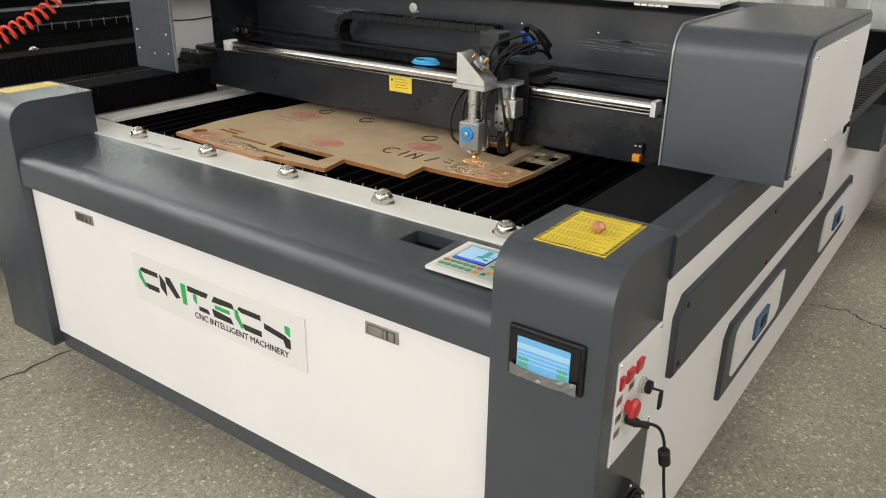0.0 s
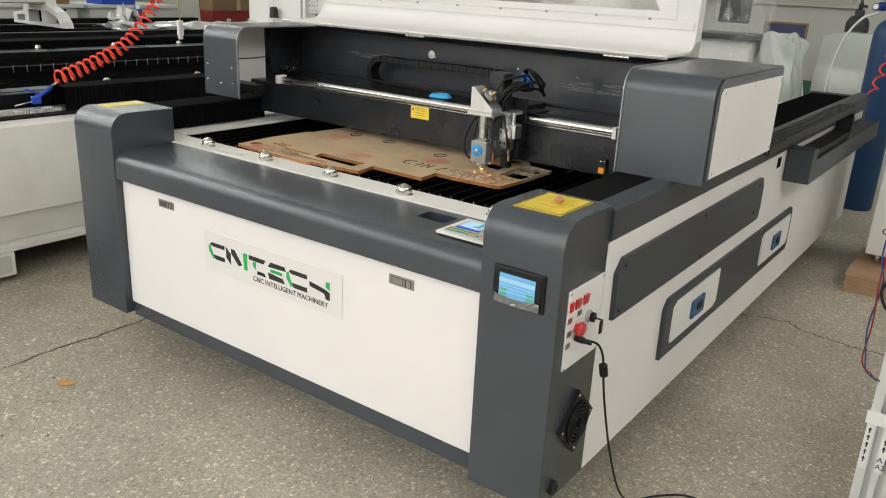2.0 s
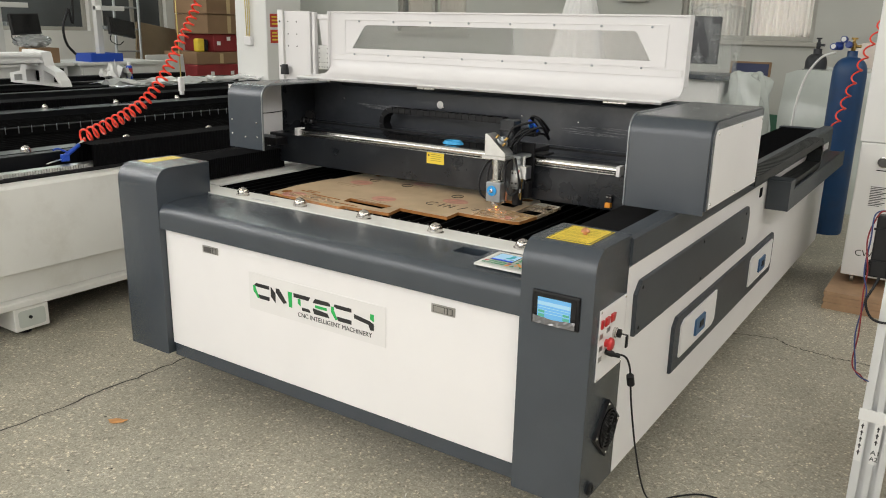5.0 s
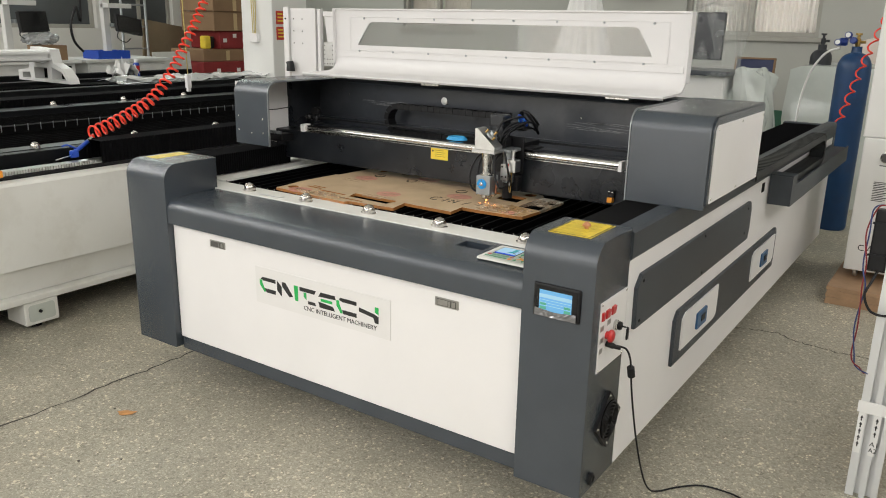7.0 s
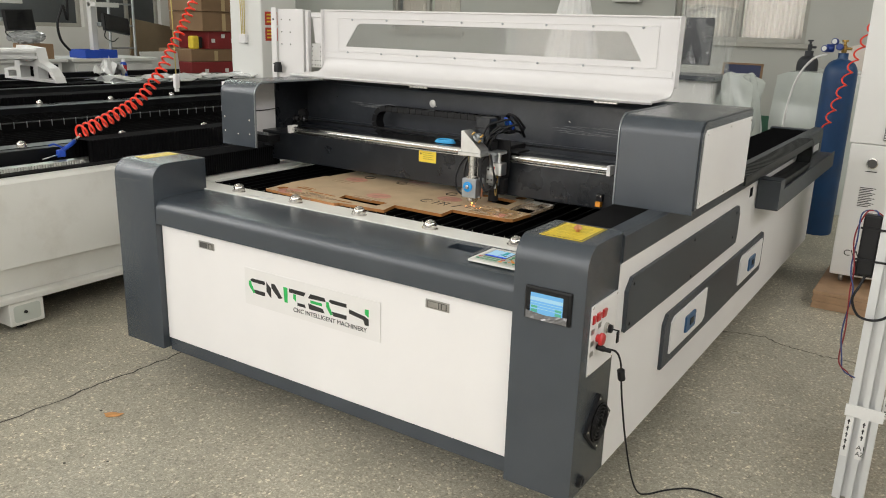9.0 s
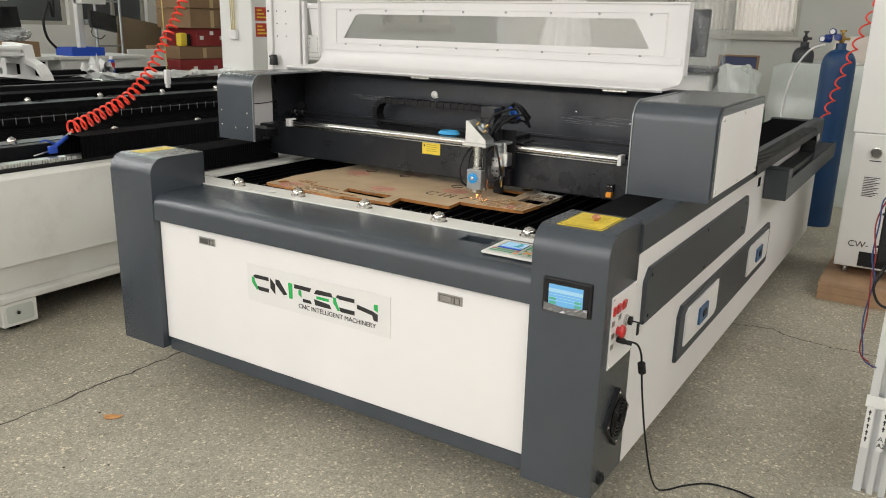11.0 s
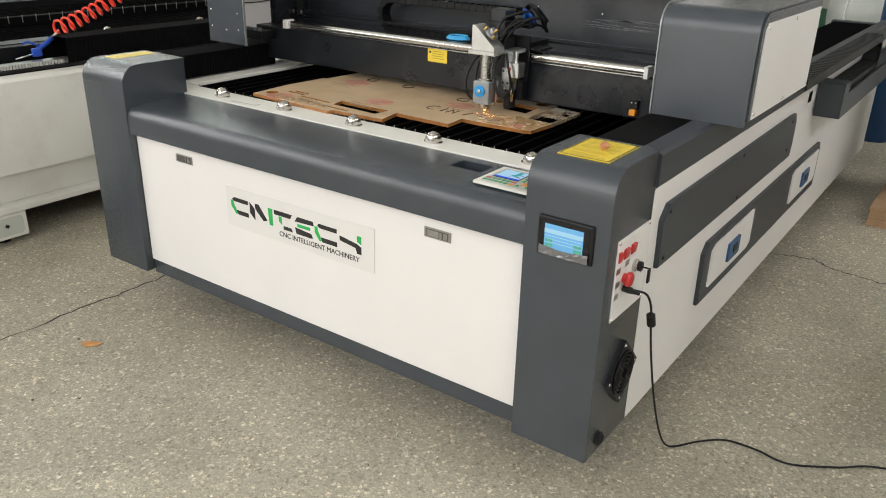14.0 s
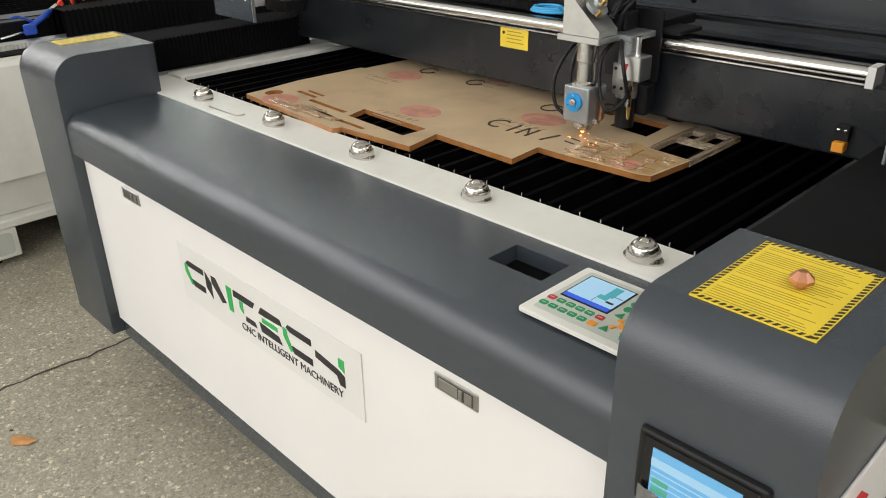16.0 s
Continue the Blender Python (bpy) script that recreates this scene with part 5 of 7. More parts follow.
sheet = thing("acrylic_sheet", "amber masked acrylic sheet with cut-outs on bed", "sheet")
part("sheet_body", sheet_with_holes(_out, _holes, SH0, SH1), [M_SHEET, M_EDGE], sheet)
for _f in sheet.children[0].data.polygons:
    if abs(_f.normal.z) < 0.5:
        _f.material_index = 1
for _x, _y in ((-1.107, 0.520), (-0.868, 0.655), (-1.379, 0.715), (-1.155, 0.862), (-1.425, 0.365), (-0.585, 0.545)):
    _r = 0.6 if _x > -0.6 else 1.0
    _st = part("stamp", prism(bmesh.new(), [(_x + 0.052 * _r * math.cos(a), _y + 0.040 * _r * math.sin(a)) for a in [2 * math.pi * i / 28 for i in range(28)]], "z", SH1 - 0.001, SH1 + 0.0006), M_STAMP, sheet, "faded red oval stamp")
    if _r < 1.0:
        continue
    part("stamp_wave", prism(bmesh.new(), [(_x - 0.03, _y - 0.004), (_x - 0.005, _y - 0.010), (_x + 0.03, _y + 0.006), (_x + 0.006, _y - 0.001)], "z", SH1, SH1 + 0.0010), M_FAINT, sheet)
    if _y < 0.4:
        continue
    for _q in range(7):
        _u = _x - 0.075 + _q * 0.019
        part("print_bar", prism(bmesh.new(), [(_u, _y - 0.062), (_u + 0.011, _y - 0.063), (_u + 0.012, _y - 0.050), (_u + 0.001, _y - 0.049)] if _q % 2 else [(_u, _y - 0.063), (_u + 0.004, _y - 0.063), (_u + 0.010, _y - 0.049), (_u + 0.006, _y - 0.049)], "z", SH1 - 0.001, SH1 + 0.0006), M_FAINT, sheet)
    part("print_bar", prism(bmesh.new(), [(_x - 0.065, _y - 0.083), (_x + 0.035, _y - 0.088), (_x + 0.035, _y - 0.085), (_x - 0.065, _y - 0.080)], "z", SH1 - 0.001, SH1 + 0.0005), M_FAINT, sheet)
# cut shapes, unlettered
for _x, _y, _k in ((-0.918, 0.572, 0), (-0.874, 0.568, 1), (-0.838, 0.568, 2), (-0.788, 0.570, 3), (-0.735, 0.575, 4), (-0.690, 0.575, 4)):
    if _k == 0:
        _pts = [(_x + r * math.cos(radians(a)), _y + r * math.sin(radians(a)) * 1.1) for r, rng in ((0.024, range(50, 311, 20)), (0.019, range(310, 49, -20))) for a in rng]
        _p = [_pts]
    elif _k == 1:
        _p = [[(_x - 0.003, _y - 0.024), (_x + 0.003, _y - 0.024), (_x + 0.003, _y + 0.024), (_x - 0.003, _y + 0.024)]]
    elif _k == 2:
        _p = [[(_x - 0.015, _y - 0.024), (_x - 0.010, _y - 0.024), (_x - 0.008, _y + 0.024), (_x - 0.014, _y + 0.024)], [(_x + 0.010, _y - 0.024), (_x + 0.015, _y - 0.024), (_x + 0.015, _y + 0.024), (_x + 0.009, _y + 0.024)], [(_x - 0.008, _y + 0.02), (_x + 0.008, _y - 0.006), (_x + 0.008, _y - 0.012), (_x - 0.008, _y + 0.012)]]
    elif _k == 3:
        _p = [[(_x - 0.003, _y - 0.024), (_x + 0.003, _y - 0.024), (_x + 0.016, _y + 0.024), (_x + 0.009, _y + 0.024)]]
    else:
        _p = [[(_x - 0.012, _y - 0.004), (_x + 0.014, _y - 0.008), (_x + 0.014, _y - 0.004), (_x - 0.012, _y)], [(_x - 0.012, _y + 0.018), (_x + 0.012, _y + 0.014), (_x + 0.012, _y + 0.018), (_x - 0.012, _y + 0.022)]]
    _bm = bmesh.new()
    for _q in _p:
        prism(_bm, _q, "z", SH1 - 0.001, SH1 + 0.0008)
    part("cut_line", _bm, M_CUT, sheet)
for _x, _y in ((-1.365, 0.79), (-1.19, 0.785), (-0.91, 0.735), (-1.30, 0.90)):
    _bm = bmesh.new()
    tube(_bm, [(_x + 0.022 * math.cos(radians(a)), _y + 0.024 * math.sin(radians(a)), SH1 + 0.0005) for a in range(40, 361, 16)], 0.002, 6)
    part("cut_ring", _bm, M_CUT, sheet)
_clear = [(-0.6065, 0.6425), (-0.510, 0.634), (-0.512, 0.832), (-0.610, 0.85), (-0.6105, 0.74)]
_ch = [[(-0.601, 0.650), (-0.521, 0.643), (-0.521, 0.738), (-0.602, 0.740)], [(-0.600, 0.754), (-0.570, 0.753), (-0.570, 0.80), (-0.600, 0.803)], [(-0.558, 0.753), (-0.522, 0.752), (-0.522, 0.815), (-0.558, 0.82)]]
M_CLR = mat("bare_clear_acrylic", (0.80, 0.66, 0.50), 0.06, trans=0.7)
part("bare_frame", sheet_with_holes(_clear, _ch, SH0, SH1 - 0.0005), M_CLR, sheet, "bare clear acrylic frame with square holes")
M_BARE = mat("bare_amber_acrylic", (0.50, 0.335, 0.17), 0.10, var=0.25, scale=22, bump=0.7, bscale=55, spec=0.8, coat=0.4)
part("bare_corner", prism(bmesh.new(), [(-0.705, 0.513), (-0.60, 0.516), (-0.545, 0.518), (-0.524, 0.525), (-0.515, 0.637), (-0.605, 0.645), (-0.64, 0.66), (-0.66, 0.61), (-0.715, 0.60)], "z", SH1 - 0.001, SH1 + 0.0004), M_BARE, sheet, "bare glossy amber corner")
# loose clear offcuts along the edges
_rnd = random.Random(11)
M_CLEAR = mat("clear_acrylic_offcut", (0.80, 0.62, 0.42), 0.05, trans=0.7)
# cut seams of the parts in the bare corner
for _x0, _y0, _x1, _y1 in ((-0.69, 0.545, -0.53, 0.552), (-0.70, 0.585, -0.62, 0.578), (-0.60, 0.60, -0.53, 0.602), (-0.66, 0.52, -0.655, 0.62), (-0.60, 0.525, -0.605, 0.63), (-0.56, 0.53, -0.555, 0.60), (-0.72, 0.63, -0.64, 0.622)):
    _d = Vector((_y0 - _y1, _x1 - _x0)).normalized() * 0.0016
    part("cut_seam", prism(bmesh.new(), [(_x0 - _d.x, _y0 - _d.y), (_x1 - _d.x, _y1 - _d.y), (_x1 + _d.x, _y1 + _d.y), (_x0 + _d.x, _y0 + _d.y)], "z", SH1 - 0.001, SH1 + 0.0009), M_EDGE, sheet)
for _i in range(38):
    if _i < 30:
        _x, _y = _rnd.uniform(-0.70, -0.53), _rnd.uniform(0.518, 0.62)
    else:
        _x, _y = _rnd.uniform(-1.36, -1.0), _rnd.uniform(0.338, 0.372)
    _l, _w, _a = _rnd.uniform(0.015, 0.05), _rnd.uniform(0.004, 0.010), _rnd.uniform(-25, 25)
    if _i < 30:
        _l, _w = _l * 0.75, _w * 0.7
    if _i >= 30:
        _x, _l, _w, _a = _rnd.uniform(-1.40, -1.22), _rnd.uniform(0.05, 0.13), _rnd.uniform(0.005, 0.010), _rnd.uniform(-8, 0)
    _c = thing("acrylic_offcut", "clear acrylic offcut strip lying on the sheet", "offcut", "offcuts on the sheet", pose(_x, _y, SH1, 0, 0, _a))
    part("strip", box(-_l / 2, _l / 2, -_w / 2, _w / 2, 0.0006, 0.003 + 0.003 * (_i % 2), 0.0008, 1), M_CLEAR, _c)


# ---- power lead, crumbs on the floor ----
lead = thing("power_lead", "black power lead plugged into switch plate", "power cable")
_pts = smooth_path([(0.030, 0.062, 0.578), (0.052, 0.078, 0.568), (0.060, 0.095, 0.535), (0.062, 0.105, 0.49), (0.064, 0.13, 0.40), (0.066, 0.19, 0.25), (0.070, 0.265, 0.10), (0.080, 0.315, 0.025), (0.10, 0.355, 0.0045), (0.14, 0.41, 0.0045), (0.20, 0.465, 0.0045),
                    (0.28, 0.475, 0.0045), (0.37, 0.465, 0.0045), (0.48, 0.53, 0.0045), (0.60, 0.61, 0.0045), (0.95, 0.68, 0.0045), (1.6, 0.5, 0.0045)], 10)
part("wire", tube(bmesh.new(), _pts, 0.0029, 8), M_BLACK, lead)
part("plug", lathe(bmesh.new(), (0.006, 0.046, 0.584), (0.75, 0.42, -0.30), [(0.006, 0), (0.0085, 0.002), (0.0085, 0.020), (0.006, 0.026), (0.004, 0.042)], 14), M_BLACK, lead, "moulded black plug", smooth=True)
part("ferrite_bead", lathe(bmesh.new(), (0.0605, 0.101, 0.512), (0.05, 0.30, -1.0), [(0.005, 0), (0.0105, 0.004), (0.0105, 0.034), (0.005, 0.038)], 14), M_BLACK, lead, smooth=True)

M_LEAF = mat("dry_orange_leaf", (0.60, 0.30, 0.11), 0.7, var=0.2, scale=40)
leaf = thing("dry_leaf", "small dry orange leaf lying on the floor", "leaf", "", pose(-1.672, -0.313, 0.002, 0, 0, 35))
_bm = bmesh.new()
_o = [(0.032 * math.cos(a) * (1 + 0.15 * math.sin(5 * a)), 0.017 * math.sin(a) * (1 + 0.2 * math.cos(3 * a))) for a in [2 * math.pi * i / 22 for i in range(22)]]
prism(_bm, _o, "z", 0.0, 0.0015)
for v in _bm.verts:
    v.co.z += 0.10 * v.co.x * v.co.x / 0.045
part("blade", _bm, M_LEAF, leaf)
M_BIT = mat("white_scrap", (0.7, 0.68, 0.62), 0.6)
_rnd = random.Random(21)
for _x, _y, _s in ((0.188, 1.10, 0.016), (0.33, 0.93, 0.008), (-0.551, -0.078, 0.009), (-1.4, -0.55, 0.005), (-0.9, -0.45, 0.005), (-0.35, -0.75, 0.006), (0.45, 1.4, 0.006)):
    _c = thing("floor_scrap", "tiny pale scrap lying on the floor", "scrap", "scraps on the floor", pose(_x, _y, 0, 0, 0, _rnd.uniform(0, 180)))
    _bm = add_box(bmesh.new(), -_s, _s, -_s * 0.16, _s * 0.16, 0.0004, 0.004)
    add_box(_bm, -_s, -_s * 0.6, -_s * 0.16, _s * 0.5, 0.0004, 0.0035)
    part("flake", _bm, M_BIT, _c)
M_STONE = mat("dark_grit", (0.11, 0.10, 0.085), 0.9)
for _i in range(9):
    _x, _y = _rnd.uniform(-2.3, 0.1), _rnd.uniform(-1.1, -0.1)
    _c = thing("grit", "dark crumb of grit on the floor", "grit", "grit on the floor", pose(_x, _y, 0, 0, 0, _rnd.uniform(0, 180)))
    _bm = bmesh.new()
    bmesh.ops.create_icosphere(_bm, subdivisions=1, radius=_rnd.uniform(0.002, 0.0042), matrix=Matrix.LocRotScale((0, 0, 0.002), None, (1.4, 1, 0.6)))
    part("crumb", _bm, M_STONE, _c)

# ---- neighbouring cutting machine ----
nb = thing("cutting_machine", "cream and black cutting machine with ball casters", "cutting machine")
NY0, NY1 = -1.7, 3.6
part("side_panel", prism(bmesh.new(), [(-2.70, 0.305), (-2.70, 0.680), (-2.712, 0.694), (-2.768, 0.697), (-2.768, 0.305)], "y", NY0, NY1), M_CREAM, nb, "cream painted folded side panel")
part("lower_panel", prism(bmesh.new(), [(-2.722, 0.303), (-2.768, 0.303), (-2.79, 0.172), (-2.752, 0.172)], "y", NY0, NY1), M_CREAM, nb)
part("bottom_flange", box(-2.80, -2.695, NY0, NY1, 0.140, 0.170, 0.004, 1), M_CREAM, nb)
part("core", box(-4.60, -2.80, NY0 + 0.05, NY1 - 0.05, 0.20, 0.70), M_BED, nb, "black machine core")
for _y in (-1.25, -0.02, 1.3, 2.9):
    _f = part("foot_block", box(-2.86, -2.70, _y - 0.10, _y + 0.06, 0.03, 0.139, 0.004, 1), M_CREAM, nb, "cream cast foot block")
    # darker flat plate paints the shade of the foot's recess
    part("foot_recess", prism(bmesh.new(), rounded(_y - 0.082, _y + 0.042, 0.045, 0.125, 0.015), "x", -2.6995, -2.698), M_KEYB, _f)
    part("bolt", cyl((-2.698, _y - 0.03, 0.09), (-2.690, _y - 0.03, 0.09), 0.008, seg=6), M_BLACK, _f)
    part("levelling_pad", cyl((-2.78, _y - 0.02, 0.0), (-2.78, _y - 0.02, 0.0295), 0.03), M_BLACK, _f)
part("rail_base", box(-2.90, -2.770, NY0 + 0.02, NY1 - 0.02, 0.7005, 0.712), M_BLACK, nb)
_bm = box(-2.84, -2.785, NY0 + 0.05, NY1 - 0.05, 0.7125, 0.733, 0.002, 1)
for _i in range(70):
    add_box(_bm, -2.786, -2.778, -0.55 + _i * 0.013, -0.543 + _i * 0.013, 0.715, 0.731)
part("rack_rail", _bm, M_ALU, nb, "steel rack and guide rail")
part("rail_stop", box(-2.80, -2.755, -0.145, -0.105, 0.7135, 0.745, 0.003, 1), M_ORANGE, nb, "orange rail stop block")
bellows("bellows", -2.895, -2.765, 0.375, 2.9, 0.715, 0.823, nb, 0.02)
part("near_strip", box(-3.085, -2.925, NY0 + 0.02, NY1 - 0.02, 0.7005, 0.782, 0.004, 1), M_STRIP, nb, "dark strip carrying ball casters")
part("near_strip_lip", box(-3.09, -2.985, NY0 + 0.02, NY1 - 0.02, 0.7825, 0.7855), M_BEAM, nb)
for _i in range(-2, 6):
    ball_caster(nb, -2.995, 0.18 + 0.545 * _i, 0.7858)
for _i in range(48):
    part("blade", box(-4.55 + _i * 0.031, -4.546 + _i * 0.031, NY0 + 0.1, NY1 - 0.1, 0.7005, 0.752), M_BED, nb) if _i % 2 == 0 else None
part("slat_beam", box(-3.80, -3.74, NY0 + 0.1, NY1 - 0.1, 0.7525, 0.800, 0.003, 1), M_BED, nb)
for _i in range(52):
    part("pin", box(-3.738, -3.734, -0.5 + _i * 0.075, -0.497 + _i * 0.075, 0.772, 0.810), M_ALUD, nb)
part("far_strip", box(-4.80, -4.605, NY0 + 0.02, NY1 - 0.02, 0.5, 0.782, 0.004, 1), M_STRIP, nb)
part("far_strip_lip", box(-4.79, -4.60, NY0 + 0.02, NY1 - 0.02, 0.7825, 0.7855), M_BEAM, nb)
for _i in range(-1, 5):
    ball_caster(nb, -4.73, 1.28 + 0.56 * _i, 0.7858)
part("far_side", box(-5.10, -4.802, NY0, NY1, 0.18, 0.715, 0.004, 1), M_CREAM, nb)
bellows("bellows", -5.02, -4.82, NY0 + 0.05, NY1 - 0.1, 0.716, 0.838, nb, 0.02)

# blow gun on its hanging spiral hose
gun = thing("air_blow_gun", "blue air blow gun on red spiral hose", "blow gun")
_c = Vector((-2.85, 0.255, 0.790))
_bm = bmesh.new()
tube(_bm, [(-2.855, 0.275, 0.757), (-2.86, 0.30, 0.772), (-2.862, 0.34, 0.792), (-2.866, 0.375, 0.812)], 0.010, 10)
add_box(_bm, -2.866, -2.847, 0.270, 0.312, 0.742, 0.778, 0.005, 2)
tube(_bm, smooth_path([(-2.858, 0.235, 0.802), (-2.858, 0.262, 0.806), (-2.86, 0.305, 0.785)]), 0.0045, 8)
part("gun_body", _bm, M_BLUE, gun, "moulded blue plastic body")
part("gun_nozzle", tube(bmesh.new(), [(-2.855, 0.275, 0.755), (-2.835, 0.185, 0.746)], 0.003, 8), M_ALU, gun)
part("hose_fitting", cyl((-2.866, 0.375, 0.812), (-2.868, 0.40, 0.826), 0.009, seg=10), M_STEEL, gun)
_axis = smooth_path([(-2.94, 0.43, 0.835), (-2.94, 0.49, 0.850), (-2.94, 0.557, 0.871), (-2.94, 0.693, 0.924), (-2.94, 0.801, 0.978), (-2.94, 0.897, 1.061), (-2.94, 0.977, 1.154), (-2.94, 1.041, 1.253), (-2.94, 1.108, 1.348), (-2.94, 1.170, 1.449), (-2.94, 1.215, 1.54), (-2.95, 1.29, 1.8), (-2.96, 1.34, 2.2)], 20)
_lens = [0.0]
for a, b in zip(_axis, _axis[1:]):
    _lens.append(_lens[-1] + (b - a).length)
_coil, _ang = [], 0.0
_tot = _lens[-1]
_k = 0
_n = 1240
_pprev = 0.0
for _i in range(_n):
    _u = _i / (_n - 1)
    _s = _tot * _u
    while _k < len(_lens) - 2 and _lens[_k + 1] < _s:
        _k += 1
    _f = (_s - _lens[_k]) / max(1e-6, _lens[_k + 1] - _lens[_k])
    _p = _axis[_k].lerp(_axis[_k + 1], min(1, _f))
    _d = (_axis[_k + 1] - _axis[_k]).normalized()
    _sx = Vector((1, 0, 0))
    _up = _d.cross(_sx).normalized()
    _ang = 2 * math.pi * 46 * _u
    _rr = 0.032 * (1 - 0.55 * _u)
    _coil.append(_p + _rr * (math.cos(_ang) * _sx + math.sin(_ang) * _up))
part("spiral_hose", tube(bmesh.new(), [Vector((-2.868, 0.40, 0.826))] + _coil + [Vector((-2.97, 1.40, ROOM_H))], 0.0055, 7), M_REDHOSE, gun, "bright red coiled air hose")

# hanging pull-cord switch
M_CORD = mat("yellow_cord", (0.65, 0.52, 0.18), 0.7)
pull = thing("pendant_switch", "white pendant switch on a thin yellow cord", "switch")
part("cord", tube(bmesh.new(), [(-4.2, 2.02, ROOM_H), (-4.2, 2.035, 1.5), (-4.2, 2.04, 1.0)], 0.004, 6), M_CORD, pull)
_bm = box(-4.215, -4.185, 2.02, 2.06, 0.90, 1.005, 0.006, 2)
add_box(_bm, -4.212, -4.188, 2.025, 2.055, 0.875, 0.90, 0.004, 1)
part("switch_body", _bm, M_WHITE, pull)

# ---- second machine behind, with cast gantry ----
nc = thing("router_machine", "black-topped machine with white cast gantry", "router machine")
part("base", box(-7.2, -5.35, -0.6, 4.4, 0.12, 0.735, 0.01, 1), M_CREAM, nc, "cream steel base")
part("foot", box(-7.1, -5.5, -0.4, 4.2, 0.0, 0.118), M_BED, nc)
part("top_deck", box(-7.18, -5.37, -0.58, 4.38, 0.7355, 0.775, 0.004, 1), M_BED, nc, "black table deck")
for _x in (-5.50, -6.3, -7.05):
    part("black_rail", box(_x - 0.05, _x + 0.05, -0.5, 4.3, 0.7755, 0.835, 0.006, 1), M_STRIP, nc)
bellows("bellows", -5.98, -5.78, -0.5, 4.2, 0.7755, 0.83, nc, 0.03)


def cast_side(y):
    """Cast end plate with three windows."""
    out = [(-6.60, 0.836), (-5.78, 0.836), (-5.80, 0.90), (-5.88, 1.0), (-6.02, 1.06), (-6.05, 1.21), (-6.35, 1.23), (-6.42, 0.98), (-6.60, 0.95)]
    holes = [[(-6.53, 0.865), (-6.40, 0.865), (-6.40, 0.94), (-6.53, 0.93)], [(-6.33, 0.87), (-6.12, 0.87), (-6.12, 1.0), (-6.33, 1.0)], [(-6.05, 0.87), (-5.83, 0.87), (-5.90, 0.96), (-6.05, 1.01)], [(-6.31, 1.05), (-6.12, 1.05), (-6.12, 1.17), (-6.31, 1.17)]]
    out, holes = [(x, 0.836 + (z - 0.836) * 0.76) for x, z in out], [[(x, 0.836 + (z - 0.836) * 0.76) for x, z in h] for h in holes]
    bm = sheet_with_holes(out, holes, 0.0, 0.09)
    bmesh.ops.transform(bm, matrix=Matrix(((1, 0, 0, 0), (0, 0, -1, y + 0.09), (0, 1, 0, 0), (0, 0, 0, 1))), verts=bm.verts)
    return bm


M_CAST = mat("white_cast_paint", (0.74, 0.74, 0.72), 0.5, var=0.05, scale=6)
part("cast_end_plate", cast_side(2.05), M_CAST, nc, "white cast gantry end plate")
# added black sheet paints the dark inside of the plate's openings
part("plate_backing", box(-6.52, -5.90, 2.1405, 2.15, 0.845, 0.985), M_BED, nc)
_bm = box(-6.34, -6.06, -0.9, 2.045, 1.018, 1.112, 0.01, 2)
add_box(_bm, -6.06, -6.03, -0.9, 2.045, 1.03, 1.05)
add_box(_bm, -6.06, -6.03, -0.9, 2.045, 1.08, 1.10)
part("gantry_beam", _bm, M_CAST, nc, "white gantry beam with guide rails")
M_PLASTIC = mat("crumpled_clear_plastic", (0.72, 0.74, 0.74), 0.18, trans=0.55, bump=0.8, bscale=18)


def crumpled(name, x0, x1, y0, y1, z, amp, seed, label, nx=26, ny=20, material=None):
    rnd = random.Random(seed)
    ob = thing(name, label, "plastic sheet")
    bm = bmesh.new()
    g = []
    for i in range(nx + 1):
        row = []
        for j in range(ny + 1):
            u, v = i / nx, j / ny
            e = 0.06 * math.sin(9 * v + seed) + 0.04 * math.sin(17 * u + seed)
            row.append(bm.verts.new((x0 + (x1 - x0) * u + e * (1 if i in (0, nx) else 0), y0 + (y1 - y0) * v + e * (1 if j in (0, ny) else 0), z + amp * abs(noise.noise(Vector((u * 7 + seed, v * 6, 0.3)))) * 2 + rnd.uniform(0, amp * 0.25))))
        g.append(row)
    for i in range(nx):
        for j in range(ny):
            bm.faces.new((g[i][j], g[i + 1][j], g[i + 1][j + 1], g[i][j + 1]))
    part("film", bm, material or M_PLASTIC, ob, smooth=True)
    return ob


crumpled("plastic_sheet", -5.7, -5.42, 2.4, 4.2, 0.836, 0.05, 5, "crumpled clear plastic film lying on machine")
M_TISSUE = mat("white_paper", (0.75, 0.75, 0.73), 0.7)
crumpled("crumpled_cloth", -6.95, -6.72, 3.15, 3.42, 0.78, 0.14, 9, "crumpled white cloth lying on machine deck", 12, 12, M_TISSUE)
can = thing("spray_can", "blue and red aerosol can on machine deck", "spray can")
part("can_body", lathe(bmesh.new(), (-6.80, 3.42, 0.776), (0, 0, 1), [(0.032, 0), (0.032, 0.075), (0.032, 0.15), (0.02, 0.165)], 16), M_BLUE, can)
part("can_band", lathe(bmesh.new(), (-6.80, 3.42, 0.85), (0, 0, 1), [(0.0325, 0), (0.0325, 0.06)], 16), M_RED, can)
part("can_cap", lathe(bmesh.new(), (-6.80, 3.42, 0.941), (0, 0, 1), [(0.02, 0), (0.019, 0.03), (0.012, 0.034)], 12), M_WHITE, can)

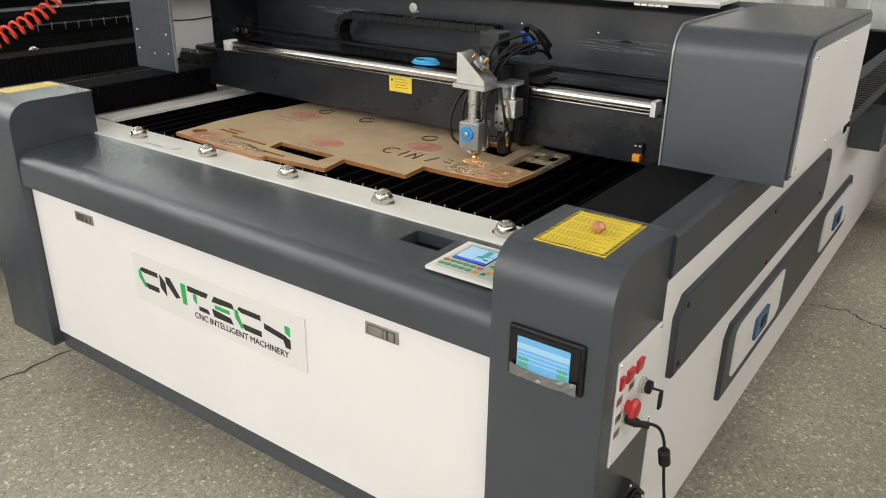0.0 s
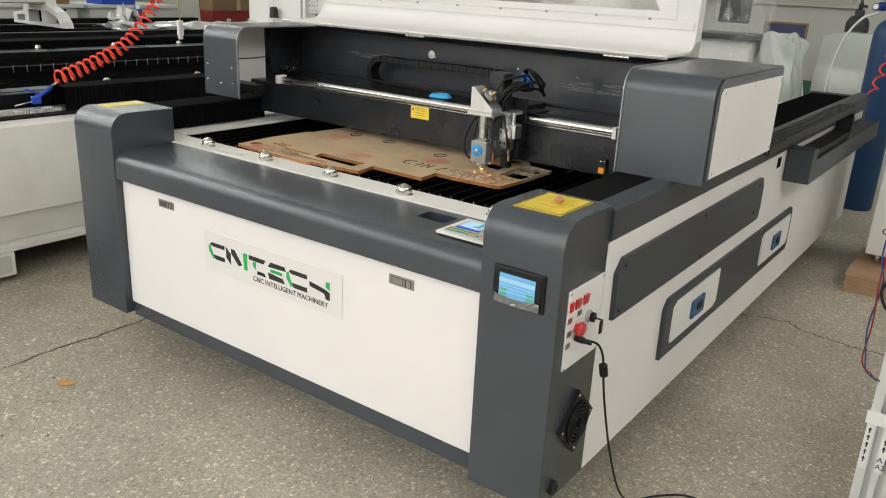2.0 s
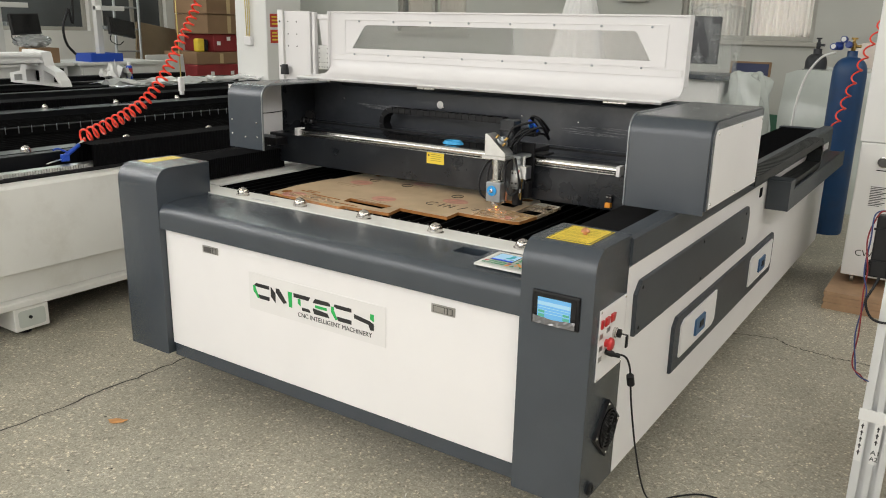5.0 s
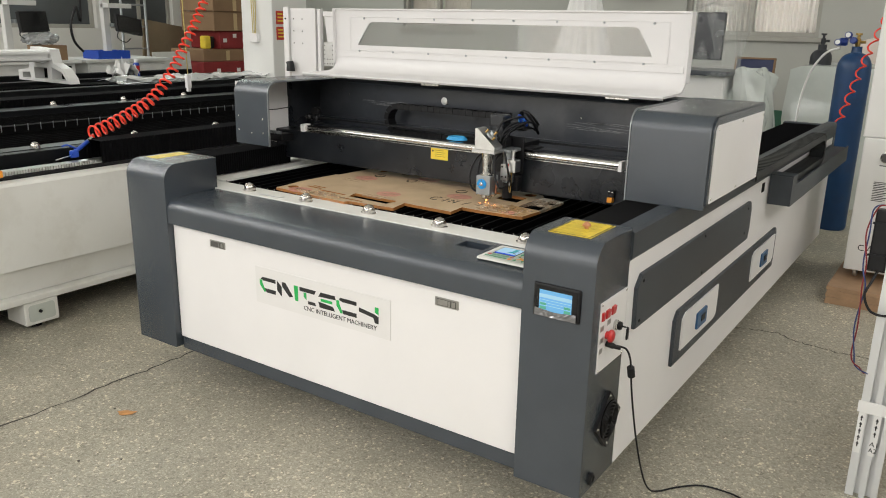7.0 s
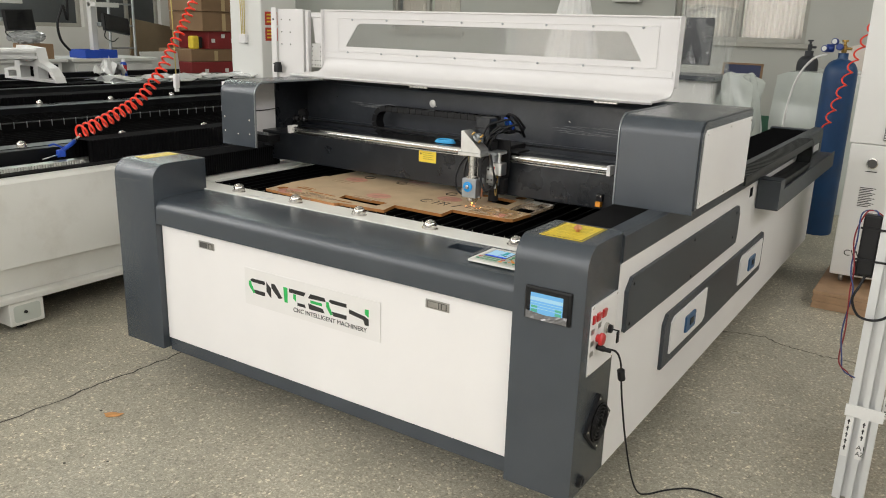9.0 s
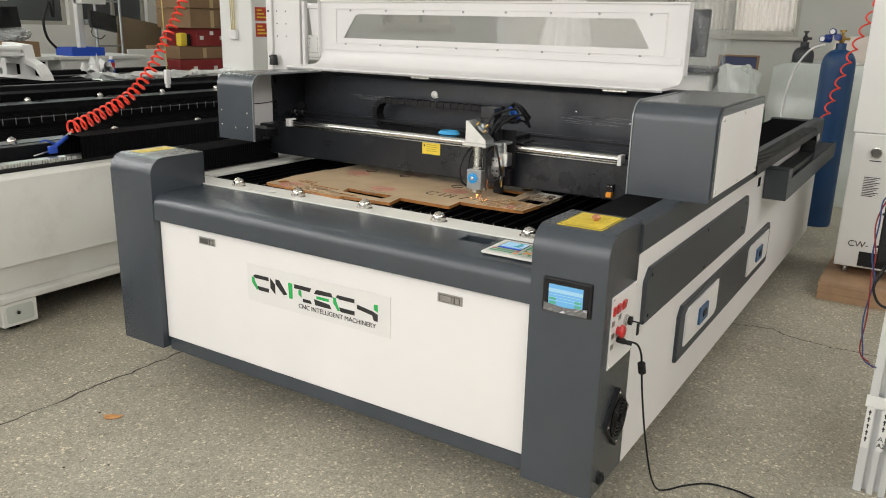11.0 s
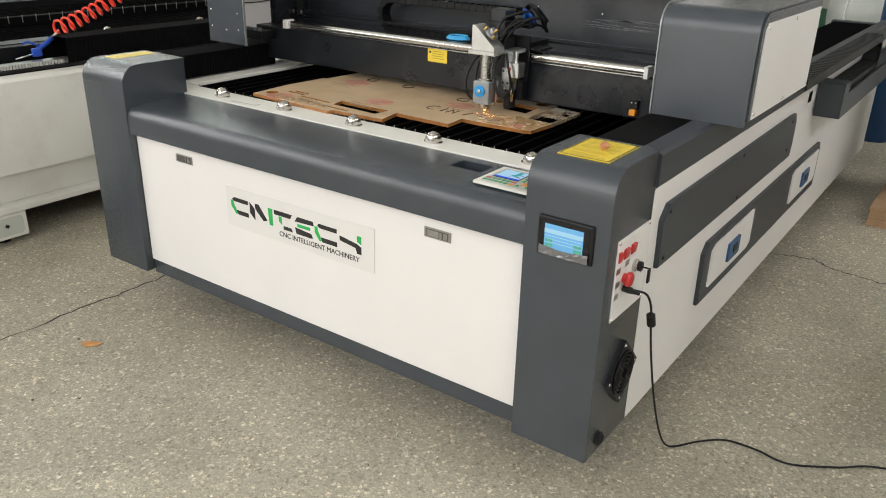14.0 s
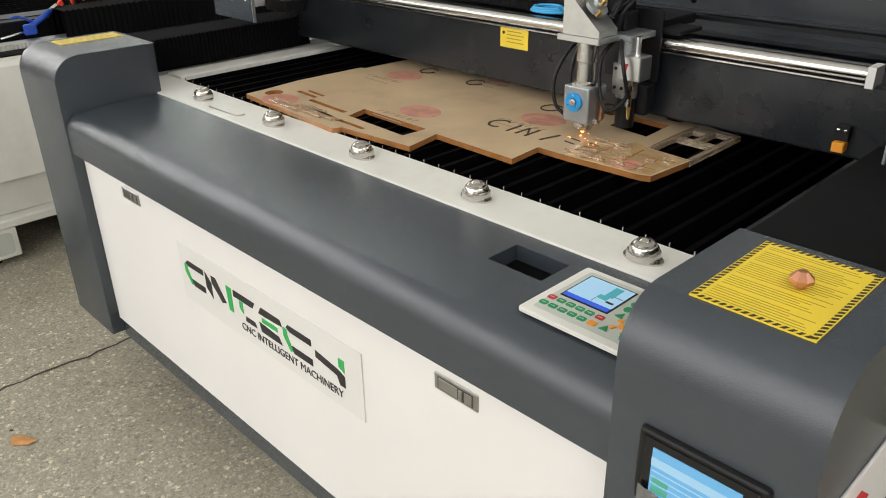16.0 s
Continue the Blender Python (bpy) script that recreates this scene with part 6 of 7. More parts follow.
# ---- far left: bench, screens, ladder, cartons ----
M_CARD = mat("brown_cardboard", (0.25, 0.155, 0.085), 0.8, var=0.08, scale=4, bump=0.1, bscale=80)
M_CARDO = mat("dull_olive_cardboard", (0.20, 0.155, 0.095), 0.8, var=0.1, scale=4)
M_CARDR = mat("red_carton", (0.24, 0.02, 0.022), 0.6, var=0.08, scale=5)
M_TAPE = mat("packing_tape", (0.50, 0.37, 0.2), 0.3)
M_CAB = mat("white_cabinet_paint", (0.60, 0.60, 0.575), 0.5, var=0.03)
cab = thing("workbench", "white steel workbench with cupboard front", "workbench")
part("worktop", box(-8.15, -7.45, 3.25, 4.35, 0.91, 0.945, 0.004, 1), M_CAB, cab)
part("cupboard", box(-8.10, -7.50, 3.30, 4.30, 0.0, 0.908), M_CAB, cab)
for _y in (3.32, 3.82):
    part("cupboard_door", box(-7.499, -7.482, _y, _y + 0.47, 0.08, 0.88, 0.003, 1), M_CAB, cab)
cab2 = thing("workbench", "white steel workbench beside machine", "workbench")
part("worktop", box(-8.15, -7.45, 2.0, 3.2, 0.91, 0.945, 0.004, 1), M_CAB, cab2)
part("cupboard", box(-8.10, -7.50, 2.05, 3.15, 0.0, 0.908), M_CAB, cab2)
tb = thing("parts_tray", "blue plastic parts tray on the workbench", "tray")
_bm = box(-7.80, -7.50, 3.44, 3.84, 0.945, 0.96)
for _a in ((-7.80, -7.78, 3.44, 3.84), (-7.52, -7.50, 3.44, 3.84), (-7.78, -7.52, 3.44, 3.46), (-7.78, -7.52, 3.82, 3.84)):
    add_box(_bm, *_a, 0.96, 1.035)
part("tray_body", _bm, M_BLUE, tb)
bx_ = thing("carton", "small open brown carton on the workbench", "carton")
part("carton_body", box(-7.75, -7.5, 2.78, 3.08, 0.945, 1.10, 0.004, 1), M_CARD, bx_)
fb = thing("film_bag", "crumpled clear bag lying on small carton", "bag")
_bm = bmesh.new()
bmesh.ops.create_icosphere(_bm, subdivisions=4, radius=1.0)
for v in _bm.verts:
    v.co = Vector((-7.62 + v.co.x * 0.12, 2.86 + v.co.y * 0.2, 1.165 + v.co.z * 0.065)) + 0.03 * noise.noise_vector(v.co * 4)
part("bag", _bm, M_PLASTIC, fb, smooth=True)


def screen_on_arm(y, z, w, h, tilt, lean):
    s = thing("monitor", "black flat monitor on a white arm post", "monitor", "monitors on posts")
    a = part("screen", box(-0.02, 0.02, -w / 2, w / 2, -h / 2, h / 2, 0.006, 2), M_BLACK, s)
    a.matrix_basis = pose(-7.55, y, z, tilt, lean, 12)
    part("screen_face", box(0.0202, 0.022, -w / 2 + 0.012, w / 2 - 0.012, -h / 2 + 0.014, h / 2 - 0.012), M_GLOSSB, a)
    part("post", box(-7.72, -7.65, y - 0.24, y - 0.17, 0.945, 2.3, 0.004, 1), M_CAB, s)
    part("arm", box(-7.70, -7.55, y - 0.24, y + 0.06, 1.50, 1.55, 0.004, 1), M_CAB, s)
    part("bracket", box(-7.70, -7.60, y - 0.16, y + 0.02, z - 0.02, z + 0.02, 0.004, 1), M_ALUD, s)
    part("cable", tube(bmesh.new(), smooth_path([(-7.60, y - 0.1, z - 0.05), (-7.58, y - 0.13, z - 0.14), (-7.6, y - 0.02, z - 0.19), (-7.6, y + 0.05, z - 0.15)]), 0.006, 6), M_BLACK, s)


screen_on_arm(2.765, 1.338, 0.35, 0.21, 2, -6)
screen_on_arm(3.885, 1.314, 0.38, 0.19, -9, -12)
hose = thing("hanging_cable", "thick black cable hanging from above", "cable")
part("cable_line", tube(bmesh.new(), smooth_path([(-7.3, 3.18, ROOM_H), (-7.3, 3.16, 1.75), (-7.3, 3.10, 1.5), (-7.3, 3.03, 1.32), (-7.3, 3.05, 1.15), (-7.3, 3.14, 1.04)]), 0.013, 8), M_BLACK, hose)
ladder = thing("ladder", "aluminium ladder leaning against the wall", "ladder")
for _dy in (0, 0.36):
    part("ladder_rail", cyl((-8.1, 4.15 + _dy, 0.0), (-9.2, 4.95 + _dy, 2.6), 0.018, seg=8), M_ALUD, ladder)
for _i in range(9):
    _t = (_i + 0.7) / 9.5
    _p = Vector((-8.1, 4.15, 0)).lerp(Vector((-9.2, 4.95, 2.6)), _t)
    part("rung", cyl(_p, _p + Vector((0, 0.36, 0)), 0.011, seg=8), M_ALUD, ladder)
pan = thing("cardboard_panel", "large brown cardboard panel leaning on the wall", "cardboard")
_a = part("panel", box(-0.015, 0.015, -0.34, 0.34, 0, 1.30, 0.004, 1), M_CARDO, pan)
_a.matrix_basis = pose(-8.6, 5.06, 0.056, -9, -6, 0)
brd = thing("white_board", "white panel board leaning behind machine", "board")
_a = part("panel", box(-0.012, 0.012, -0.28, 0.28, 0, 1.0, 0.004, 1), M_CAB, brd)
_a.matrix_basis = pose(-7.8, 4.72, 0.0, 0, -7, 0)
_rnd = random.Random(5)
for _x0, _y0, _w, _d, _z0, _z1, _m in ((-8.5, 5.05, 0.75, 0.95, 0, 0.52, M_CARD), (-8.45, 5.08, 0.7, 0.9, 0.522, 0.86, M_CARDR), (-8.45, 5.12, 0.66, 0.82, 0.862, 1.02, M_CARD), (-8.40, 5.42, 0.6, 0.62, 1.022, 1.25, M_CARDR),
                                       (-8.42, 5.30, 0.66, 0.72, 1.252, 1.50, M_CARD), (-8.40, 5.28, 0.66, 0.72, 1.502, 1.95, M_CARD), (-8.3, 6.1, 0.7, 0.8, 0, 0.7, M_CARD), (-8.3, 6.1, 0.7, 0.8, 0.702, 1.3, M_CARDR), (-8.3, 6.1, 0.65, 0.7, 1.302, 1.9, M_CARD)):
    _c = thing("carton", "red printed carton in a stack" if _m is M_CARDR else "brown cardboard carton in a stack", "carton", "stacked cartons")
    part("carton_body", box(_x0, _x0 + _w, _y0, _y0 + _d, _z0, _z1 - 0.002, 0.006, 1), _m, _c)
    part("tape", box(_x0 + _w, _x0 + _w + 0.002, _y0 + _d / 2 - 0.03, _y0 + _d / 2 + 0.03, _z0 + 0.01, _z1 - 0.02), M_TAPE if _m is M_CARD else M_CARDR, _c)
    if _m is M_CARDR:
        for _q in range(4):
            _yy = _y0 + 0.05 + _q * 0.17
            part("printed_label", box(_x0 + _w, _x0 + _w + 0.003, _yy, _yy + 0.06, (_z0 + _z1) / 2 - 0.03 + 0.06 * (_q % 2), (_z0 + _z1) / 2 + 0.02 + 0.06 * (_q % 2)), M_TISSUE, _c)
# yellow and black power tool beside the cartons
yt = thing("tape_dispenser", "yellow and black power tool on cartons", "tool")
part("tool_body", box(-7.95, -7.85, 5.20, 5.31, 1.022, 1.19, 0.02, 2), M_YELLOW, yt)
part("tool_grip", box(-7.94, -7.86, 5.312, 5.38, 1.03, 1.18, 0.02, 2), M_BLACK, yt)

# fittings on the column
M_SIGNR = mat("red_sign", (0.5, 0.05, 0.03), 0.5, var=0.1, scale=30)
for _z0, _z1 in ((1.21, 1.34), (1.365, 1.495)):
    sg = thing("safety_sign", "small red safety notice fixed to column", "sign", "signs on the column")
    part("sign_plate", box(-5.329, -5.325, 4.05, 4.22, _z0, _z1), M_SIGNR, sg)
    for _q in range(3):
        part("printed_bar", box(-5.325, -5.3235, 4.07, 4.20 - 0.03 * _q, _z0 + 0.025 + 0.034 * _q, _z0 + 0.04 + 0.034 * _q), M_YELLOW, sg)
sw = thing("pull_switch", "white pull switch with cords on column", "switch")
part("switch_case", box(-5.62, -5.52, 3.955, 3.999, 1.18, 1.27, 0.008, 2), M_WHITE, sw)
for _q in range(3):
    part("cord", tube(bmesh.new(), [(-5.60 + _q * 0.035, 3.985, 2.6), (-5.60 + _q * 0.03, 3.975, 1.6), (-5.585 + _q * 0.02, 3.97, 1.27)], 0.005, 6), M_CORD, sw)

# ---- right-hand side: gas bottles, chiller, profile rack ----
M_GASB = mat("blue_cylinder_paint", (0.007, 0.048, 0.14), 0.42, var=0.15, scale=5, dirt=(0.02, 0.03, 0.05), damount=0.6, dscale=5)
M_NAVY = mat("navy_enamel", (0.012, 0.04, 0.22), 0.35)
M_GASD = mat("dark_cylinder_paint", (0.022, 0.024, 0.028), 0.5, var=0.2, scale=6)


def gas_bottle(x, y, r, h, material, label):
    g = thing("gas_cylinder", label, "gas cylinder")
    prof = [(r * 0.94, 0.0), (r, 0.02), (r, h)] + [(r * math.cos(radians(a)) * 0.98 + 0.028 * (a / 90), h + r * 1.15 * math.sin(radians(a))) for a in range(12, 85, 12)] + [(0.034, h + r * 1.22), (0.034, h + r * 1.22 + 0.035)]
    part("bottle", lathe(bmesh.new(), (x, y, 0), (0, 0, 1), prof, 32), material, g, smooth=True)
    zt = h + r * 1.22 + 0.035
    _v = lathe(bmesh.new(), (x, y, zt), (0, 0, 1), [(0.014, 0), (0.018, 0.01), (0.018, 0.05), (0.010, 0.055), (0.010, 0.075), (0.022, 0.078), (0.022, 0.09)], 14)
    add_cyl(_v, (x, y, zt + 0.03), (x + 0.05, y - 0.01, zt + 0.03), 0.010, seg=10)
    part("valve", _v, M_BRASS if material is M_GASB else M_GASD, g, smooth=True)
    return g, zt


GX, GYY = -0.068, 4.50
g1, _zt = gas_bottle(GX, GYY, 0.112, 1.135, M_GASB, "tall scuffed blue gas cylinder with regulator")
reg = part("regulator", lathe(bmesh.new(), (GX - 0.06, GYY - 0.03, _zt + 0.03), (-1, 0, 0), [(0.02, 0), (0.028, 0.01), (0.028, 0.05), (0.015, 0.055)], 16), M_NAVY, g1, "blue gas regulator with two gauges", smooth=True)
for _dx, _dz in ((-0.115, 0.005), (-0.055, 0.055), (-0.02, 0.02)):
    part("gauge", lathe(bmesh.new(), (GX + _dx, GYY - 0.05, _zt + 0.02 + _dz), (-0.2, -1, 0.1), [(0.023, 0), (0.023, 0.022), (0.018, 0.024)], 18), M_NAVY, g1)
for _dx, _dz in ((-0.115, 0.005), (-0.055, 0.055)):
    part("gauge_face", lathe(bmesh.new(), (GX + _dx - 0.0049, GYY - 0.0745, _zt + 0.0225 + _dz), (-0.2, -1, 0.1), [(0.017, 0), (0.016, 0.001)], 18), M_TISSUE, g1, "white gauge face")
part("gas_hose", tube(bmesh.new(), smooth_path([(GX - 0.10, GYY - 0.04, _zt - 0.01), (GX - 0.20, GYY - 0.03, _zt - 0.06), (GX - 0.29, GYY, _zt - 0.22), (GX - 0.33, GYY, _zt - 0.5), (GX - 0.33, GYY + 0.02, 0.3)]), 0.008, 8), M_TISSUE, g1, "white gas hose")
_pts = []
for _i in range(240):
    _u = _i / 239
    _c = Vector((0.18 - 0.25 * _u - 0.02 * math.sin(3 * _u), 4.22, 1.70 - 0.90 * _u))
    _a = 2 * math.pi * 10.5 * _u
    _pts.append(_c + Vector((0.022 * math.cos(_a), 0.022 * math.sin(_a), 0.010 * math.sin(_a))))
sp = thing("spiral_hose", "orange-red spiral air hose hanging before gas cylinder", "air hose")
part("hose", tube(bmesh.new(), [Vector((0.2, 4.22, ROOM_H))] + _pts, 0.0058, 7), M_REDHOSE, sp)
g2, _z2 = gas_bottle(-0.47, 5.6, 0.085, 1.16, M_GASD, "dark grey gas cylinder standing against the wall")

# chiller on a plywood base
M_CHIL = mat("chiller_white", (0.76, 0.755, 0.73), 0.45, var=0.02, scale=3)
M_PLY = mat("plywood", (0.42, 0.27, 0.16), 0.6, var=0.12, scale=12)
plt_ = thing("plywood_stack", "stack of plywood boards under the chiller", "plywood")
for _i in range(5):
    part("board", box(0.205 + 0.004 * (_i % 2), 0.95, 2.63 + 0.004 * ((_i + 1) % 2), 3.55, _i * 0.0195, _i * 0.0195 + 0.0185, 0.001, 1), M_PLY, plt_)
ch = thing("water_chiller", "white water chiller cabinet on castors with gauge", "water chiller")
part("cabinet", box(0.245, 0.72, 2.85, 3.42, 0.148, 0.870, 0.006, 2), M_CHIL, ch)
part("grille_frame", box(0.36, 0.70, 2.842, 2.8495, 0.16, 0.24, 0.002, 1), M_BLACK, ch)
for _x, _y in ((0.30, 2.92), (0.66, 2.92), (0.30, 3.36), (0.66, 3.36)):
    part("castor", lathe(bmesh.new(), (_x - 0.012, _y, 0.122), (1, 0, 0), [(0.018, 0), (0.0245, 0.004), (0.0245, 0.020), (0.018, 0.024)], 16), M_LATCH, ch, smooth=True)
part("gauge", lathe(bmesh.new(), (0.362, 2.8498, 0.775), (0, -1, 0), [(0.028, 0), (0.028, 0.012), (0.023, 0.013), (0.022, 0.008)], 22), M_STEEL, ch, "round pressure gauge")
part("gauge_face", lathe(bmesh.new(), (0.362, 2.8412, 0.775), (0, -1, 0), [(0.022, 0), (0.021, 0.001)], 22), M_LATCHD, ch)
part("caption", box(0.335, 0.390, 2.8488, 2.8498, 0.728, 0.733), M_INK, ch)
lb = part("data_label", box(0.318, 0.405, 2.8486, 2.8497, 0.53, 0.655), M_TISSUE, ch, "white data label with small print")
for _i in range(12):
    part("print_line", box(0.323, 0.400 - 0.012 * (_i % 3), 2.848, 2.8487, 0.64 - _i * 0.009, 0.644 - _i * 0.009), M_INK, lb)
text_mesh("lettering", "CW-", 0.048, M_INK, ch, pose(0.300, 2.8492, 0.262, 90, 0, 0), width=0.098)
ch2 = thing("control_cabinet", "white cabinet standing on the water chiller", "cabinet")
part("cabinet", box(0.235, 0.72, 2.86, 3.42, 0.872, 1.72, 0.006, 2), M_CHIL, ch2)
_c = part("vent", box(0.392, 0.50, 2.852, 2.8595, 0.895, 0.985, 0.003, 1), M_LATCHD, ch2, "round-cornered vent")
for _i in range(6):
    part("slat", box(0.395, 0.497, 2.847, 2.8515, 0.902 + _i * 0.0135, 0.908 + _i * 0.0135), M_ALU, _c)

# slotted aluminium rack
M_PROF = mat("white_aluminium_profile", (0.66, 0.67, 0.67), 0.4, metal=0.3, var=0.04, scale=10)
rk = thing("profile_rack", "slotted aluminium rack with taped cable tags", "rack")


def profile_post(x0, x1, y0, y1, z0, z1):
    """Extruded profile with two deep slots in its face."""
    w = x1 - x0
    pts = [(x0, y1), (x0, y0)]
    for a, b in ((0.27, 0.44), (0.63, 0.80)):
        pts += [(x0 + w * a, y0), (x0 + w * a, y0 + 0.022), (x0 + w * b, y0 + 0.022), (x0 + w * b, y0)]
    return prism(bmesh.new(), pts + [(x1, y0), (x1, y1)], "z", z0, z1)


part("post", profile_post(0.580, 0.668, 0.70, 0.745, 0.0, 1.5), M_PROF, rk, "slotted aluminium post")
part("post", profile_post(0.70, 0.76, 1.28, 1.32, 0.0, 1.5), M_PROF, rk)
part("crossbar", box(0.669, 1.40, 0.747, 0.78, 0.300, 0.340, 0.002, 1), M_PROF, rk, "aluminium crossbar")
part("crossbar", box(0.669, 0.71, 0.781, 1.28, 0.300, 0.340, 0.002, 1), M_PROF, rk)
part("tape_band", box(0.574, 0.68, 0.6965, 0.6995, 0.286, 0.324), M_TISSUE, rk)
for _x in (0.590, 0.632):
    part("tape_strip", box(_x - 0.010, _x + 0.010, 0.6972, 0.6995, 0.150, 0.285), M_TISSUE, rk)
    for _i in range(5 if _x < 0.61 else 3):
        _z = 0.268 - _i * 0.022
        part("arrow", prism(bmesh.new(), [(_x, _z + 0.009), (_x - 0.0045, _z), (_x - 0.0018, _z), (_x - 0.0018, _z - 0.009), (_x + 0.0018, _z - 0.009), (_x + 0.0018, _z), (_x + 0.0045, _z)], "y", 0.6962, 0.6972), M_INK, rk)
text_mesh("lettering", "A1", 0.021, M_INK, rk, pose(0.622, 0.6966, 0.183, 90, 0, 0), width=0.022)
text_mesh("lettering", "A2", 0.021, M_INK, rk, pose(0.622, 0.6966, 0.162, 90, 0, 0), width=0.022)
part("tag", box(0.670, 0.725, 0.738, 0.7445, 0.286, 0.358), M_TISSUE, rk)
text_mesh("lettering", "B1", 0.026, M_INK, rk, pose(0.676, 0.7375, 0.294, 90, 0, 0), width=0.028)
text_mesh("lettering", "B2", 0.026, M_INK, rk, pose(0.676, 0.7375, 0.328, 90, 0, 0), width=0.028)
ob_ = thing("orange_bin", "orange plastic bin lying on the rack", "bin")
part("bin_body", box(0.672, 0.98, 0.76, 1.1, 0.3415, 0.42, 0.008, 2), M_ORANGE, ob_)
wb = thing("wire_box", "black cable box strapped to the aluminium post", "cable box")
part("box_body", box(0.532, 0.5785, 0.70, 0.735, 0.730, 0.912, 0.005, 2), M_BLACK, wb)
for _z in (0.775, 0.87):
    part("strap", box(0.528, 0.676, 0.694, 0.6985, _z, _z + 0.006), M_BLACK, wb)
M_WR, M_WB = mat("red_wire", (0.22, 0.016, 0.02), 0.4), mat("blue_wire", (0.03, 0.055, 0.17), 0.4)
_line = smooth_path([(0.575, 0.70, 0.915), (0.555, 0.695, 0.928), (0.530, 0.69, 0.915), (0.521, 0.69, 0.84), (0.527, 0.69, 0.743), (0.534, 0.69, 0.673), (0.532, 0.69, 0.547), (0.538, 0.69, 0.456), (0.556, 0.692, 0.428), (0.580, 0.696, 0.412)], 10)
for _q, _m in enumerate((M_WR, M_WB)):
    part("wire", tube(bmesh.new(), [_v + Vector((0.004 * math.cos(0.32 * _i + _q * math.pi), 0.004 * math.sin(0.32 * _i + _q * math.pi), 0)) for _i, _v in enumerate(_line)], 0.0022, 6), _m, wb)
part("wire", tube(bmesh.new(), smooth_path([(0.562, 0.71, 0.732), (0.552, 0.695, 0.70), (0.540, 0.688, 0.655), (0.566, 0.684, 0.61), (0.62, 0.682, 0.612), (0.67, 0.69, 0.66)]), 0.004, 6), M_BLACK, wb)

# wrapped goods by the back wall
M_WRAP = mat("white_wrapping_film", (0.56, 0.60, 0.565), 0.18, var=0.07, scale=5, bump=0.9, bscale=14)
M_WRAPC = mat("wrapped_cartons", (0.55, 0.47, 0.41), 0.3, var=0.12, scale=5, bump=0.4, bscale=16)


def wrapped(name, x0, x1, y0, y1, z0, z1, material, label, seed, amp=0.05, taper=0.92):
    ob = thing(name, label, "wrapped goods")
    bm = bmesh.new()
    bmesh.ops.create_cube(bm, size=1.0)
    bmesh.ops.subdivide_edges(bm, edges=bm.edges, cuts=14, use_grid_fill=True)
    for v in bm.verts:
        c = v.co.copy()
        k = 1 - (1 - taper) * (c.z + 0.5)
        n = noise.noise_vector(Vector((c.x * 4 + seed, c.y * 4, c.z * 4))) * amp
        r = max(abs(c.x), abs(c.y))
        cz = c.z - (0.04 * (max(0, abs(c.x) - 0.35) / 0.15) ** 2 if c.z > 0.4 else 0)
        v.co = Vector(((x0 + x1) / 2 + c.x * (x1 - x0) * k + n.x, (y0 + y1) / 2 + c.y * (y1 - y0) * k + n.y, max(z0, (z0 + z1) / 2 + cz * (z1 - z0) + n.z * 0.7)))
    part("wrapping", bm, material, ob, smooth=True)
    return ob


wrapped("wrapped_pallet", -0.70, 0.75, 5.25, 6.25, 0.0, 1.14, M_WRAP, "white film-wrapped pallet load", 3)
wrapped("wrapped_cartons", -0.35, 1.3, 6.3, 7.2, 0.0, 1.36, M_WRAPC, "film-wrapped brown carton stack by the wall", 8, 0.03, 0.98)
M_VEIL = mat("thin_clear_film", (0.70, 0.74, 0.72), 0.07, bump=1.0, bscale=16, alpha=0.13, spec=0.9)
cn = thing("wrapped_console", "machine console with dark screen under clear film", "console")
part("console_body", box(-1.36, -0.98, 4.62, 5.05, 0.0, 1.05, 0.02, 2), M_CHIL, cn)
_a = part("console_screen", box(-0.20, 0.02, -0.02, 0.02, 0.0, 0.36, 0.008, 2), M_BEAM, cn, "dark upright screen")
part("console_shelf", box(-1.42, -0.94, 4.52, 5.06, 1.052, 1.09, 0.01, 2), M_GREYF, cn, "dark console shelf")
_a.matrix_basis = pose(-1.04, 4.60, 1.17, -4, 0, 0)
_v = wrapped("film_cover", -1.45, -0.80, 4.40, 5.15, 0.0, 1.60, M_VEIL, "clear plastic film draped over console", 12, 0.09, 0.5)
_v.children[0].parent = cn
bpy.data.objects.remove(_v)
bd = thing("framed_board", "brown-edged dark blue board leaning behind console", "board")
_a = part("board_face", box(-0.15, 0.15, -0.01, 0.01, 0.0, 1.16, 0.003, 1), mat("navy_board", (0.03, 0.04, 0.10), 0.5), bd)
_a.matrix_basis = pose(-0.93, 5.22, 0.01, -5, 0, 0)
for _x0, _x1, _z0, _z1 in ((-0.165, -0.15, 0, 1.175), (0.15, 0.165, 0, 1.175), (-0.15, 0.15, 1.16, 1.175)):
    _b = part("board_edge", box(_x0, _x1, -0.014, 0.014, _z0, _z1), M_CARD, bd)
    _b.matrix_basis = pose(-0.93, 5.22, 0.01, -5, 0, 0)
wrapped("wrapped_roll", -1.02, -0.66, 4.70, 5.1, 0.0, 1.10, M_WRAP, "pale film-wrapped bundle standing upright", 17, 0.07, 0.7)
ct = thing("draped_cover", "white cloth cover draped to a point over goods", "cloth cover")
_bm = bmesh.new()
_rings = []
